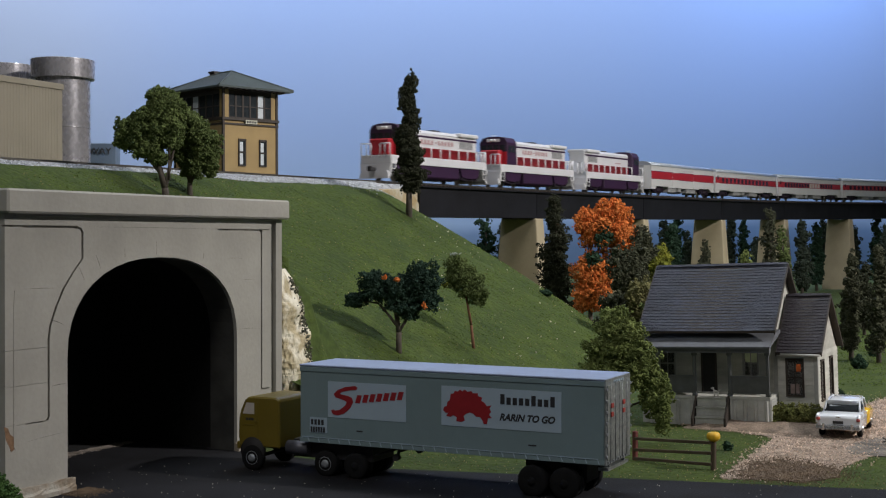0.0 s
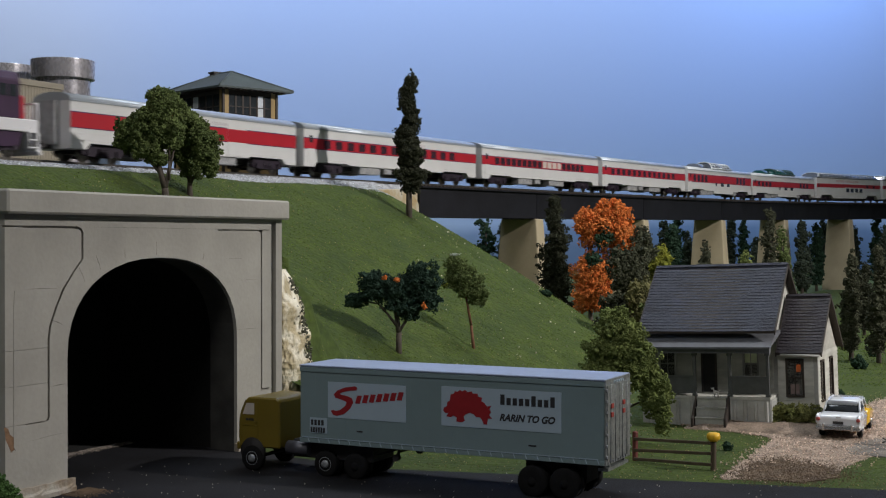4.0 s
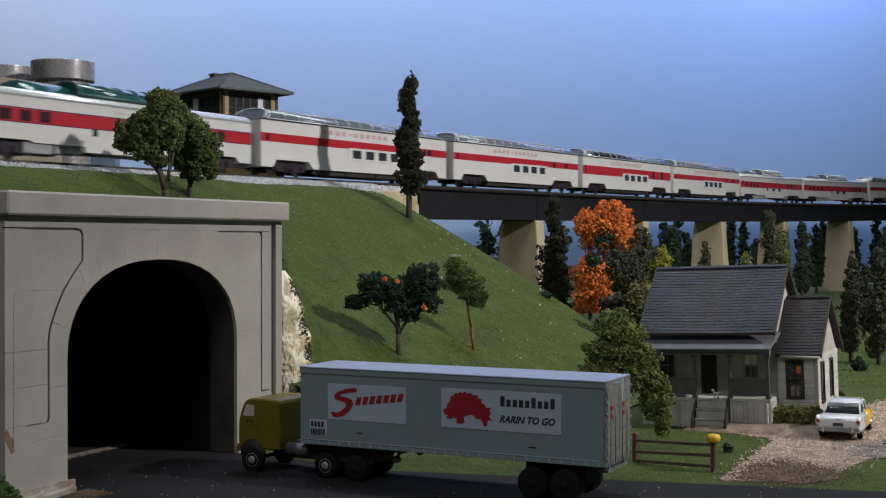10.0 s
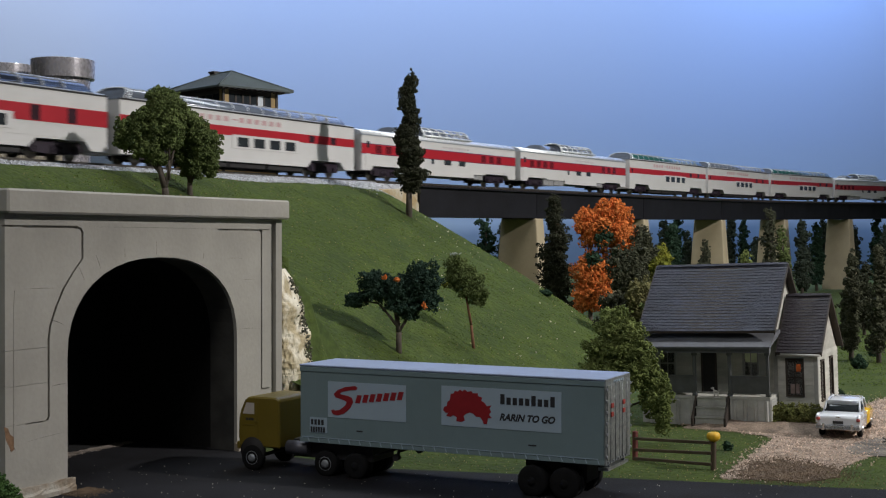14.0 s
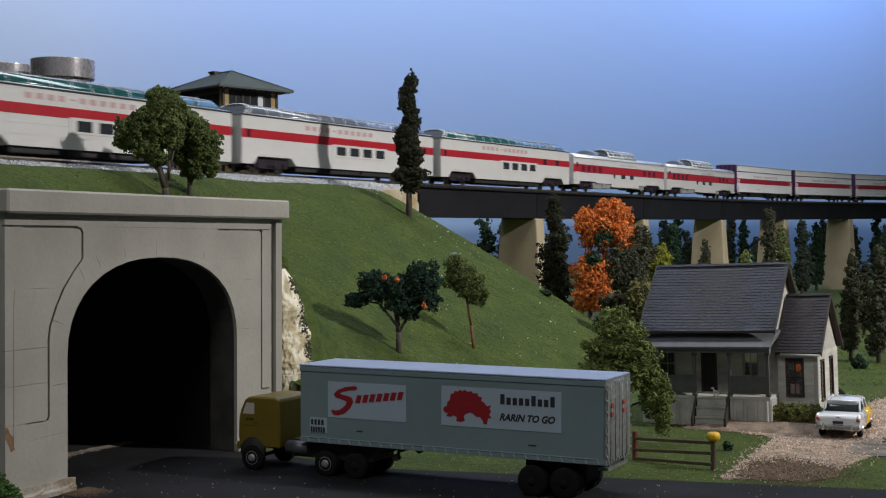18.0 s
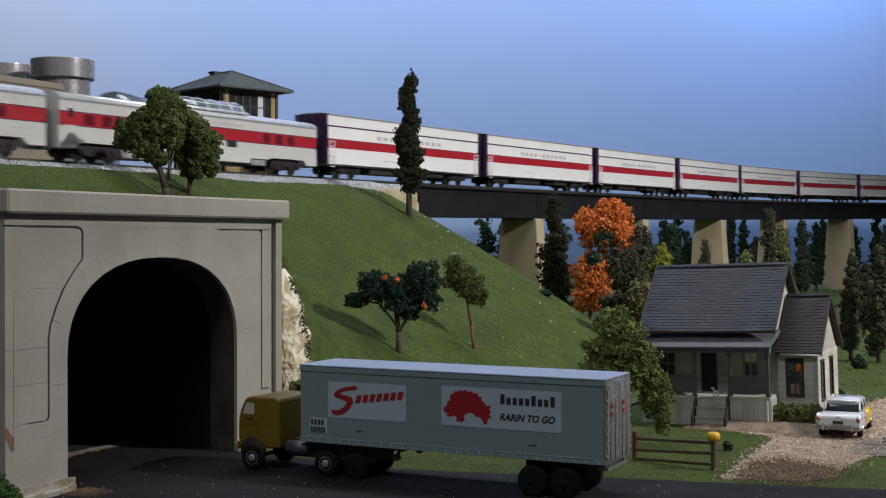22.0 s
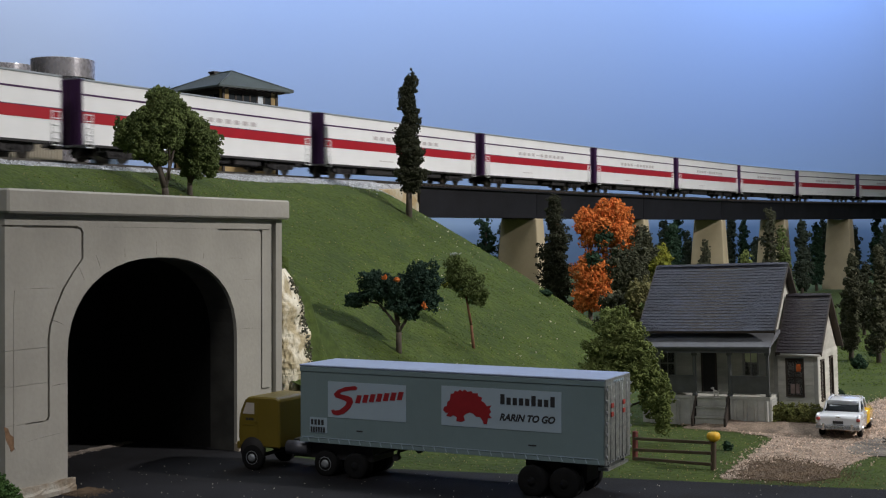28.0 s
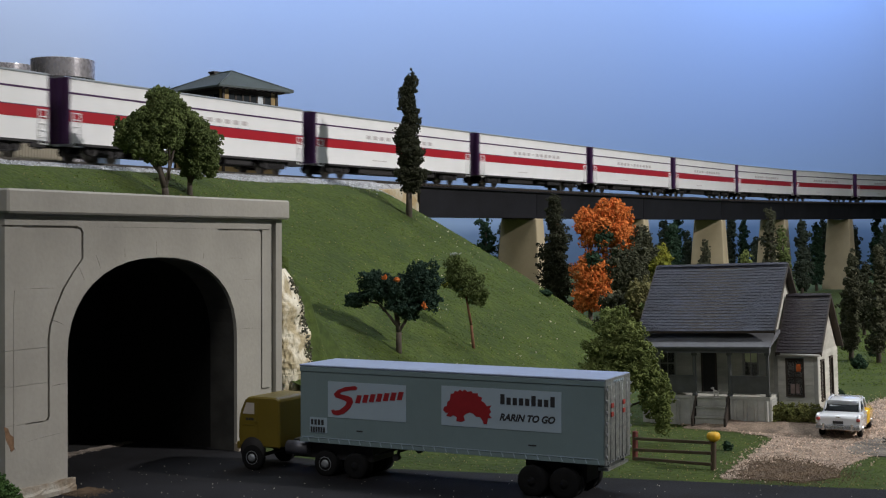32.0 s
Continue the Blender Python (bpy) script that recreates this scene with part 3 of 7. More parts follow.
# plaster rock beside the portal
def rock_face():
    """Plaster rock cast in three crags, one above another."""
    t = thing("rock_face", -7.12, 56.35, 0, 0, "broken white plaster rock beside the tunnel portal", "rock")
    nx, nz, top = 26, 60, 7.75
    for j0, j1, out in ((0, 24, 0.07), (24, 43, 0.0), (43, 60, 0.05)):
        bm = B()
        grid = []
        for j in range(j0, j1 + 1):
            z = -0.4 + top * j / nz
            width = max(0.06, 1.3 * (1 - math.exp(-(7.4 - z) / 1.8)))
            row = []
            for i in range(nx + 1):
                u = i / nx
                x = width * u
                y = 0.25 + 1.6 * u * u
                d = 0.5 * noise.noise(Vector((x * 0.9, z * 0.7, 7))) + 0.16 * abs(noise.noise(Vector((x * 2.6, z * 1.7, 1)))) + 0.1 * noise.noise(Vector((x * 9, z * 7, 4)))
                edge = 0.08 * noise.noise(Vector((x * 3, j0, 5))) if j in (j0, j1) else 0
                row.append(bm.verts.new((x + 0.25 * noise.noise(Vector((z * 1.5, u, 2))) * u, y - d - out, z + edge)))
            grid.append(row)
        for p, q in zip(grid, grid[1:]):
            for i in range(nx):
                bm.faces.new((p[i], p[i + 1], q[i + 1], q[i]))
        r = bmesh.ops.extrude_face_region(bm, geom=list(bm.faces))
        for v in r["geom"]:
            if isinstance(v, bmesh.types.BMVert):
                v.co += Vector((-0.2, 2.0, 0))
        bmesh.ops.recalc_face_normals(bm, faces=list(bm.faces))
        part("crag", bm, PLASTER, t)


rock_face()


# ---- truck: tractor and semi-trailer ----
# Along x: the trailer's rear at +x, the tractor at -x; the side towards -y faces the viewer.
TRUCK_TURN = -26.1
TRUCK_AT = Vector((0.607, 47.975, 0.0))


def wheel(parent, x, y, r=0.52, wd=0.3, side=-1, hub=HUB):
    bm = B()
    y0 = y
    y1 = y - side * wd
    lathe(bm, [(r * 0.55, y0), (r * 0.9, y0), (r, y0 - side * 0.06), (r, y1 + side * 0.06), (r * 0.9, y1), (r * 0.5, y1)], 24, (x, 0, r), "y")
    w = part("wheel", bm, RUBBER, parent)
    bm = B()
    lathe(bm, [(0.05, y0 + side * 0.06), (0.14, y0 + side * 0.05), (0.16, y0 - side * 0.02), (r * 0.4, y0 - side * 0.04), (r * 0.52, y0 + side * 0.01), (r * 0.56, y0 - side * 0.03)],
          20, (x, 0, r), "y")
    part("rim", bm, hub, w)
    return w


def bars(parent, x, z, widths, height, y, material, slant=0.0, name="decal_bar", label=""):
    """Lettering reduced to plain slanted bars."""
    for wd, gap in widths:
        s = slant * height
        bm = prism(B(), [(x, z), (x + wd, z), (x + wd + s, z + height), (x + s, z + height)], y - 0.012, y, "y")
        part(name, bm, material, parent, label)
        x += wd + gap


def words(parent, text, size, x, y, z, material, name="lettering", slant=0.0, stretch=1.0):
    """Raised words on a side that faces -y."""
    cu = bpy.data.curves.new(name, "FONT")
    cu.body, cu.size, cu.extrude, cu.shear = text, size, 0.006, slant
    cu.resolution_u, cu.offset = 3, 0.012
    ob = new(name, cu)
    dg = bpy.context.evaluated_depsgraph_get()
    me = bpy.data.meshes.new_from_object(ob.evaluated_get(dg))
    bpy.data.objects.remove(ob)
    me.transform(Matrix.Diagonal((S, S, S, 1)) @ Matrix.Translation((x, y, z)) @ Matrix.Rotation(radians(90), 4, "X") @ Matrix.Diagonal((stretch, 1, 1, 1)))
    me.materials.clear()
    me.materials.append(material)
    ob = new(name, me)
    ob.parent = parent
    return ob


def trailer():
    t = thing("semi_trailer", *TRUCK_AT, TRUCK_TURN, "grey-green box semi-trailer with pale lettered panels on the road", "trailer")
    x0, x1, w, z0, z1 = -6.08, 6.08, 1.33, 0.98, 3.9
    y = -w
    bm = B()
    box(bm, x0, x1, -w, w, z0, z1 - 0.03, 0.03)
    part("body", bm, TRAILERGREY, t)
    bm = B()
    box(bm, x0 - 0.03, x1 + 0.03, -w - 0.03, w + 0.03, z1 - 0.05, z1 + 0.02, 0.02)
    part("roof", bm, TRAILERROOF, t, "pale blue-grey roof")
    for side in (-1, 1):
        bm = B()
        box(bm, x0, x1, *sorted((side * w, side * (w + 0.035))), z1 - 0.24, z1 - 0.06, 0.01)
        part("top_rail", bm, TRAILERGREY, t)
        bm = B()
        box(bm, x0, x1, *sorted((side * w, side * (w + 0.03))), z0, z0 + 0.16, 0.01)
        part("bottom_rail", bm, TRAILERGREY, t)
        for k in range(1, 18):
            x = x0 + (x1 - x0) * k / 18
            bm = B()
            box(bm, x - 0.01, x + 0.01, *sorted((side * w, side * (w + 0.003))), z0 + 0.17, z1 - 0.25)
            part("panel_seam", bm, TRAILERGREY, t)
        for k in range(27):
            x = x0 + 0.35 + (x1 - x0 - 0.6) * k / 26
            bm = B()
            prism(bm, [(x, z0 + 0.2), (x + 0.03, z0 + 0.2), (x + 0.1, z0 + 0.03), (x + 0.06, z0 + 0.03)], *sorted((side * (w + 0.03), side * (w + 0.045))), "y")
            part("side_bracket", bm, PANELBLUE, t)
        bm = B()
        box(bm, x0 + 0.1, x1 - 0.2, *sorted((side * (w + 0.03), side * (w + 0.05))), z0 + 0.19, z0 + 0.22)
        part("rub_rail", bm, PANELBLUE, t)
    # pale panels with their lettering
    bm = B()
    box(bm, -4.84, -1.53, y - 0.02, y, 1.98, 3.33)
    a = part("sign_panel", bm, PANELBLUE, t, "pale panel with a red logo")
    yy = y - 0.022
    bm = B()
    prism(bm, [(-4.7, 2.24), (-4.62, 2.1), (-4.45, 2.06), (-4.15, 2.14), (-3.87, 2.36), (-3.74, 2.6), (-3.8, 2.76), (-4.0, 2.83), (-4.25, 2.86), (-4.32, 2.89), (-4.2, 2.96), (-3.9, 3.03), (-3.6, 3.06),
               (-3.56, 3.15), (-3.66, 3.21), (-4.06, 3.15), (-4.42, 3.02), (-4.58, 2.86), (-4.5, 2.74), (-4.2, 2.67), (-4.02, 2.6), (-4.08, 2.46), (-4.3, 2.29), (-4.5, 2.24), (-4.6, 2.28)], yy - 0.012, yy, "y")
    part("logo_swash", bm, DECALRED, a, "large red swash of the logo")
    for k in range(7):
        bars(a, -3.66 + 0.293 * k, 2.57 + 0.036 * k, [(0.205, 0.0)], 0.3, yy, DECALRED, 0.3, "logo_bar")
    bm = B()
    box(bm, -0.08, 4.53, y - 0.02, y, 1.98, 3.4)
    b = part("sign_panel", bm, PANELBLUE, t, "pale panel with red emblem and black words")
    bm = B()
    prism(bm, [(0.0, 2.52), (0.03, 2.64), (0.14, 2.68), (0.17, 2.84), (0.26, 2.9), (0.3, 3.12), (0.42, 3.15), (0.46, 3.24), (0.58, 3.22), (0.66, 3.3), (0.76, 3.24), (0.86, 3.31), (0.96, 3.23), (1.12, 3.27), (1.16, 3.19),
               (1.36, 3.2), (1.38, 3.1), (1.54, 3.06), (1.5, 2.94), (1.62, 2.88), (1.72, 2.76), (1.9, 2.8), (1.82, 2.68), (1.88, 2.56), (1.8, 2.46), (1.92, 2.34), (1.76, 2.34), (1.72, 2.12), (1.6, 2.12), (1.54, 2.26),
               (1.46, 2.36), (1.3, 2.36), (1.2, 2.46), (1.06, 2.5), (0.9, 2.44), (0.8, 2.36), (0.86, 2.2), (0.72, 2.14), (0.52, 2.16), (0.54, 2.3), (0.4, 2.36), (0.3, 2.3), (0.12, 2.32), (0.2, 2.44), (0.08, 2.44)], yy - 0.012, yy, "y")
    part("emblem", bm, DECALRED, b, "red animal emblem")
    x = 2.24
    for tall in (1, 0, 0, 0, 0, 1, 0, 0, 1):
        bars(b, x, 2.86, [(0.16, 0.0)], 0.36 if tall else 0.25, yy, DECALBLACK, 0.0, "name_bar")
        x += 0.236
    words(b, "RARIN TO GO", 0.335, 2.2, yy - 0.006, 2.3, DECALBLACK, "slogan", 0.3, 0.96)
    bm = B()
    box(bm, -5.64, -4.88, y - 0.02, y, 1.36, 1.94)
    c = part("number_panel", bm, PANELBLUE, t, "small pale number panel")
    bars(c, -5.58, 1.66, [(0.1, 0.05)] * 4, 0.2, yy, DECALBLACK, 0, "number_bar")
    bars(c, -5.6, 1.38, [(0.08, 0.03)] * 6, 0.2, yy, DECALBLACK, 0, "number_bar")
    bm = B()
    box(bm, -3.6, -3.35, y - 0.012, y, 1.5, 1.55)
    box(bm, 3.3, 3.6, y - 0.012, y, 1.46, 1.51)
    part("stencil", bm, DECALBLACK, t)
    # rear doors
    bm = B()
    box(bm, x1, x1 + 0.05, -w, w, z0 - 0.02, z1, 0.01)
    part("rear_frame", bm, GALV, t, "speckled metal rear frame")
    for y0 in (-w + 0.1, 0.02):
        bm = B()
        box(bm, x1 + 0.05, x1 + 0.09, y0, y0 + w - 0.12, z0 + 0.15, z1 - 0.2, 0.01)
        d = part("rear_door", bm, GALV, t, "speckled metal door leaf")
        bm = B()
        for yk in (y0 + 0.3, y0 + 0.8):
            tube(bm, (x1 + 0.1, yk, z0 + 0.1), (x1 + 0.1, yk, z1 - 0.12), 0.014, n=6)
        part("lock_rod", bm, GALV, d)
        bm = B()
        for zk in (2.6, 2.9):
            box(bm, x1 + 0.1, x1 + 0.15, y0 + 0.28, y0 + 0.48, zk, zk + 0.16, 0.01)
        part("latch", bm, LATCH, d, "worn red latch")
    for yk in (-w + 0.06, w - 0.06):
        for k in range(7):
            part("hinge", box(B(), x1 + 0.05, x1 + 0.11, yk - 0.05, yk + 0.05, z0 + 0.25 + k * 0.38, z0 + 0.33 + k * 0.38, 0.01), HUB, t)
    for k in range(5):
        part("marker_lamp", box(B(), x1 + 0.05, x1 + 0.09, -0.5 + k * 0.22, -0.4 + k * 0.22, z1 - 0.16, z1 - 0.09), PANELBLUE, t)
    for k in range(8):
        part("bolt", box(B(), x1 + 0.05, x1 + 0.09, -w + 0.2 + k * 0.27, -w + 0.27 + k * 0.27, z0 + 0.03, z0 + 0.1), HUB, t)
    bm = B()
    box(bm, x1 - 0.3, x1 + 0.06, -1.1, 1.1, 0.75, 0.86)
    for yk in (-0.8, 0.8):
        box(bm, x1 - 0.1, x1 + 0.02, yk - 0.06, yk + 0.06, 0.8, z0)
    part("bumper", bm, GALV, t)
    # running gear
    bm = B()
    box(bm, x0 + 0.5, x1 - 0.2, -0.55, -0.42, 0.85, z0)
    box(bm, x0 + 0.5, x1 - 0.2, 0.42, 0.55, 0.85, z0)
    box(bm, 2.3, 5.6, -1.0, 1.0, 0.92, z0)
    box(bm, 2.9, 5.2, -0.6, 0.6, 0.2, 0.92)
    part("chassis", bm, DARK, t)
    bm = B()
    for yk in (-0.95, 0.95):
        tube(bm, (-2.0, yk, 1.0), (-2.08, yk, 0.55), 0.06, n=8)
        tube(bm, (-3.0, yk, 0.62), (-2.05, yk, 0.92), 0.045, n=6)
        tube(bm, (-2.12, yk - 0.1, 0.6), (-2.12, yk + 0.1, 0.6), 0.13, n=12)
    tube(bm, (-2.06, -0.95, 0.8), (-2.06, 0.95, 0.8), 0.04, n=6)
    part("landing_gear", bm, DARK, t, "folded landing gear")
    for x in (3.4, 4.6):
        bm = B()
        tube(bm, (x, -1.0, 0.56), (x, 1.0, 0.56), 0.09)
        part("axle", bm, DARK, t)
        for side in (-1, 1):
            wheel(t, x, side * 1.28, 0.56, 0.34, side, RUBBER)
            wheel(t, x, side * 0.82, 0.56, 0.3, side, RUBBER)
    return t


# Tank grey with the shadow under the truck mixed into the colour.
SHADEDTANK = mat("shaded_tank_grey", (0.1, 0.1, 0.12), 0.4, 0.3, vary=0.2)


def tractor():
    t = thing("tractor_unit", *(Matrix.Rotation(radians(TRUCK_TURN), 3, "Z") @ Vector((-6.3, 0, 0)) + TRUCK_AT), TRUCK_TURN,
              "mustard yellow cab-over tractor unit with dark wheels", "truck")
    # x runs back from the trailer's nose: the cab lies at -x
    front, back, w = -2.72, -0.82, 1.18
    z0, z1 = 0.58, 2.54
    side_pts = [(front + 0.02, z0), (back, z0), (back, z1 - 0.1), (back - 0.15, z1), (front + 0.5, z1), (front + 0.32, z1 - 0.1), (front + 0.06, 1.9), (front, 1.7), (front - 0.02, 1.0)]
    bm = B()
    prism(bm, side_pts, -w, w, "y", bevel=0.06)
    cab = part("cab", bm, MUSTARD, t, "mustard painted cab body")
    for side in (-1, 1):
        bm = B()
        y0, y1 = sorted((side * w, side * (w + 0.015)))
        prism(bm, [(front + 0.2, 1.86), (front + 0.74, 1.86), (front + 0.74, 2.3), (front + 0.38, 2.3)], y0, y1, "y")
        part("side_window", bm, PALEWINDOW, cab, "pale see-through side window")
    bm = B()
    for y0 in (-1.05, 0.06):
        v = [(front + 0.05, y0, 1.9), (front + 0.05, y0 + 1.0, 1.9), (front + 0.25, y0 + 0.96, 2.38), (front + 0.25, y0 + 0.04, 2.38)]
        f = quad(bm, *v)
        ex = bmesh.ops.extrude_face_region(bm, geom=[f])
        for q in ex["geom"]:
            if isinstance(q, bmesh.types.BMVert):
                q.co += Vector((-0.04, 0, 0.01))
    part("windscreen", bm, WINDOW, cab)
    bm = B()
    for side in (-1, 1):
        y0, y1 = sorted((side * w, side * (w + 0.02)))
        box(bm, front + 0.14, front + 0.16, y0, y1, 0.95, 1.84)
        box(bm, front + 0.9, front + 0.92, y0, y1, 0.95, 2.45)
        box(bm, front + 0.16, front + 0.9, y0, y1, 1.42, 1.44)
        box(bm, front + 0.72, front + 0.86, *sorted((side * w, side * (w + 0.045))), 1.55, 1.6)
    part("door_edge", bm, MUSTARD, cab)
    bars(cab, front + 0.35, 1.62, [(0.1, 0.03)] * 3, 0.09, -w - 0.004, DECALBLACK, 0, "door_mark")
    bm = B()
    for side in (-1, 1):
        lathe(bm, [(0.03, side * (w - 0.1)), (0.55, side * (w - 0.1)), (0.55, side * (w + 0.008)), (0.03, side * (w + 0.008))], 24, (front + 0.66, 0, 0.42), "y")
    part("wheel_arch", bm, DARK, cab)
    bm = B()
    box(bm, front - 0.12, front + 0.05, -1.15, 1.15, 0.45, 0.75, 0.04)
    part("bumper", bm, MUSTARD, t)
    bm = B()
    for side in (-1, 1):
        tube(bm, (front - 0.05, side * 0.85, 1.05), (front + 0.02, side * 0.85, 1.05), 0.12, n=12)
    part("headlight", bm, LAMPWHITE, cab)
    bm = B()
    box(bm, front + 0.2, 3.1, -0.5, -0.38, 0.62, 0.82)
    box(bm, front + 0.2, 3.1, 0.38, 0.5, 0.62, 0.82)
    box(bm, -0.4, 3.1, -0.85, 0.85, 0.3, 0.98, 0.03)
    part("frame", bm, DARK, t)
    for side in (-1, 1):
        bm = B()
        tube(bm, (-0.55, side * 0.95, 0.66), (0.42, side * 0.95, 0.66), 0.27, n=16)
        part("fuel_tank", bm, SHADEDTANK, t, "round grey fuel tank, darkened for the shadow it lies in")
        wheel(t, front + 0.66, side * 1.24, 0.5, 0.28, side)
        for x in (1.2, 2.5):
            wheel(t, x, side * 1.14, 0.5, 0.3, side, HUB if x < 2 else RUBBER)
            wheel(t, x, side * 0.8, 0.5, 0.26, side, RUBBER)
    for x in (front + 0.66, 1.2, 2.5):
        bm = B()
        tube(bm, (x, -0.95, 0.5), (x, 0.95, 0.5), 0.07)
        part("axle", bm, DARK, t)
    return t


# the boxes ride high over their wheels
RIDE, BUILD = 0.322, 0.963
for t in (trailer(), tractor()):
    p = t.matrix_basis.translation / S
    p = EYE + (p - EYE) * BUILD
    t.matrix_basis = pose(p.x * S, p.y * S, RIDE * S, 0, 0, TRUCK_TURN) @ Matrix.Scale(BUILD, 4)
    for ob in t.children:
        if ob.name.split(".")[0] in ("wheel", "axle"):
            ob.matrix_basis = pose(0, 0, -RIDE / BUILD * S)


# ---- the small house ----
PALETRIM = mat("pale_grey_trim", (0.36, 0.36, 0.34), 0.75, vary=0.15, grain=1, fine=8)
PORCHROOF = mat("grey_porch_roofing", (0.13, 0.135, 0.15), 0.8, vary=0.2, grain=1, fine=8, shine=0.2)
PORCHBOARD = mat("pale_skirt_boards", (0.4, 0.4, 0.38), 0.8, vary=0.2, grain=1.5, fine=10, by_object=0.1)
DARKROOM = mat("dark_interior", (0.02, 0.02, 0.02), 0.8, vary=0.2)
RAILGREY = mat("dark_grey_rail_paint", (0.07, 0.075, 0.075), 0.7, vary=0.2)
# Brightness of the lawn beyond the window, put into a flat colour.
LAWNVIEW = mat("pale_olive_lawn_view", (0.7, 0.76, 0.5), 0.8, vary=0.2, grain=2)
PRINT = mat("faded_pink_print", (0.22, 0.16, 0.15), 0.7, vary=0.3, grain=4)
CURTAIN = mat("orange_paper_decoration", (0.55, 0.12, 0.02), 0.7, vary=0.3, grain=6)

HOUSE = thing("house", 9.5, 61.6, 0, -27, "weathered grey clapboard house with slate-blue shingle roof and porch", "house")
HOUSE.matrix_basis = HOUSE.matrix_basis @ pose(0, 0, 0, 0, -2.0, 0)


def boards(parent, x0, x1, y, z0, z1, step, holes=(), along="x", name="clapboard"):
    """Lapped boards on a wall; holes are (a0, a1, z0, z1)."""
    n = round((z1 - z0) / step)
    for k in range(n):
        za, zb = z0 + (z1 - z0) * k / n, z0 + (z1 - z0) * (k + 1) / n
        cuts = [(a, b) for a, b, c, d in holes if c < (za + zb) / 2 < d]
        spans, left = [], x0
        for a, b in sorted(cuts):
            spans.append((left, a))
            left = b
        spans.append((left, x1))
        for a, b in spans:
            if b - a < 0.05:
                continue
            bm = B()
            if along == "x":
                prism(bm, [(y, za), (y - 0.055, za), (y - 0.015, zb), (y, zb)], a, b, "x")
            else:
                prism(bm, [(y, za), (y + 0.055, za), (y + 0.015, zb), (y, zb)], a, b, "y")
            part(name, bm, CLAPBOARD, parent)


def window(parent, x0, x1, z0, z1, y, along="x", name="window", pane=WINDOW, trim=PALETRIM):
    d = -1 if along == "x" else 1

    def put(bm, a0, a1, b0, b1, c0, c1):
        lo, hi = sorted((y + d * b0, y + d * b1))
        box(bm, a0, a1, lo, hi, c0, c1) if along == "x" else box(bm, lo, hi, a0, a1, c0, c1)
    bm = B()
    t = 0.09
    put(bm, x0 - t, x0, 0, 0.09, z0 - t, z1 + t), put(bm, x1, x1 + t, 0, 0.09, z0 - t, z1 + t)
    put(bm, x0, x1, 0, 0.09, z1, z1 + t), put(bm, x0, x1, 0, 0.11, z0 - t, z0)
    f = part(name, bm, trim, parent)
    bm = B()
    put(bm, x0, x1, -0.06, 0.0, z0, z1)
    part("pane", bm, pane, f)
    bm = B()
    put(bm, x0, x1, 0.0, 0.04, (z0 + z1) / 2 - 0.03, (z0 + z1) / 2 + 0.03)
    put(bm, (x0 + x1) / 2 - 0.02, (x0 + x1) / 2 + 0.02, 0.0, 0.03, z0, z1)
    part("sash", bm, trim, f)
    return f


def roof_rows(parent, x0, x1, y0, z0, y1, z1, rows, material, lift=0.034):
    """Shingle courses from the eave (y0, z0) up to the ridge (y1, z1)."""
    d = Vector((0, y1 - y0, z1 - z0))
    n = Vector((0, -(z1 - z0), (y1 - y0))).normalized()
    if n.z < 0:
        n = -n
    for k in range(rows):
        a = Vector((0, y0, z0)) + d * (k / rows)
        b = Vector((0, y0, z0)) + d * min(1.0, (k + 1.15) / rows)
        bm = B()
        p = [a + n * lift, b + n * 0.012, b, a]
        # the lower edge is notched into tabs and a little uneven
        m = round((x1 - x0) / 0.3)
        rows4 = []
        for q in range(m + 1):
            x = x0 + (x1 - x0) * q / m
            sink = Vector((0, 0, 0.03 * math.sin(math.pi * q / m) + 0.012 * noise.noise(Vector((x * 2.1, k * 1.7, 3)))))
            slip = d.normalized() * (0.02 if (q + k) % 2 else 0.0)
            rows4.append([bm.verts.new(Vector((x, 0, 0)) + v + (slip if i in (0, 3) else Vector()) - sink) for i, v in enumerate(p)])
        for u, v in zip(rows4, rows4[1:]):
            for i in range(4):
                bm.faces.new((u[i], v[i], v[(i + 1) % 4], u[(i + 1) % 4]))
        bm.faces.new(rows4[0][::-1]), bm.faces.new(rows4[-1])
        bmesh.ops.recalc_face_normals(bm, faces=list(bm.faces))
        part("shingle_course", bm, material, parent)


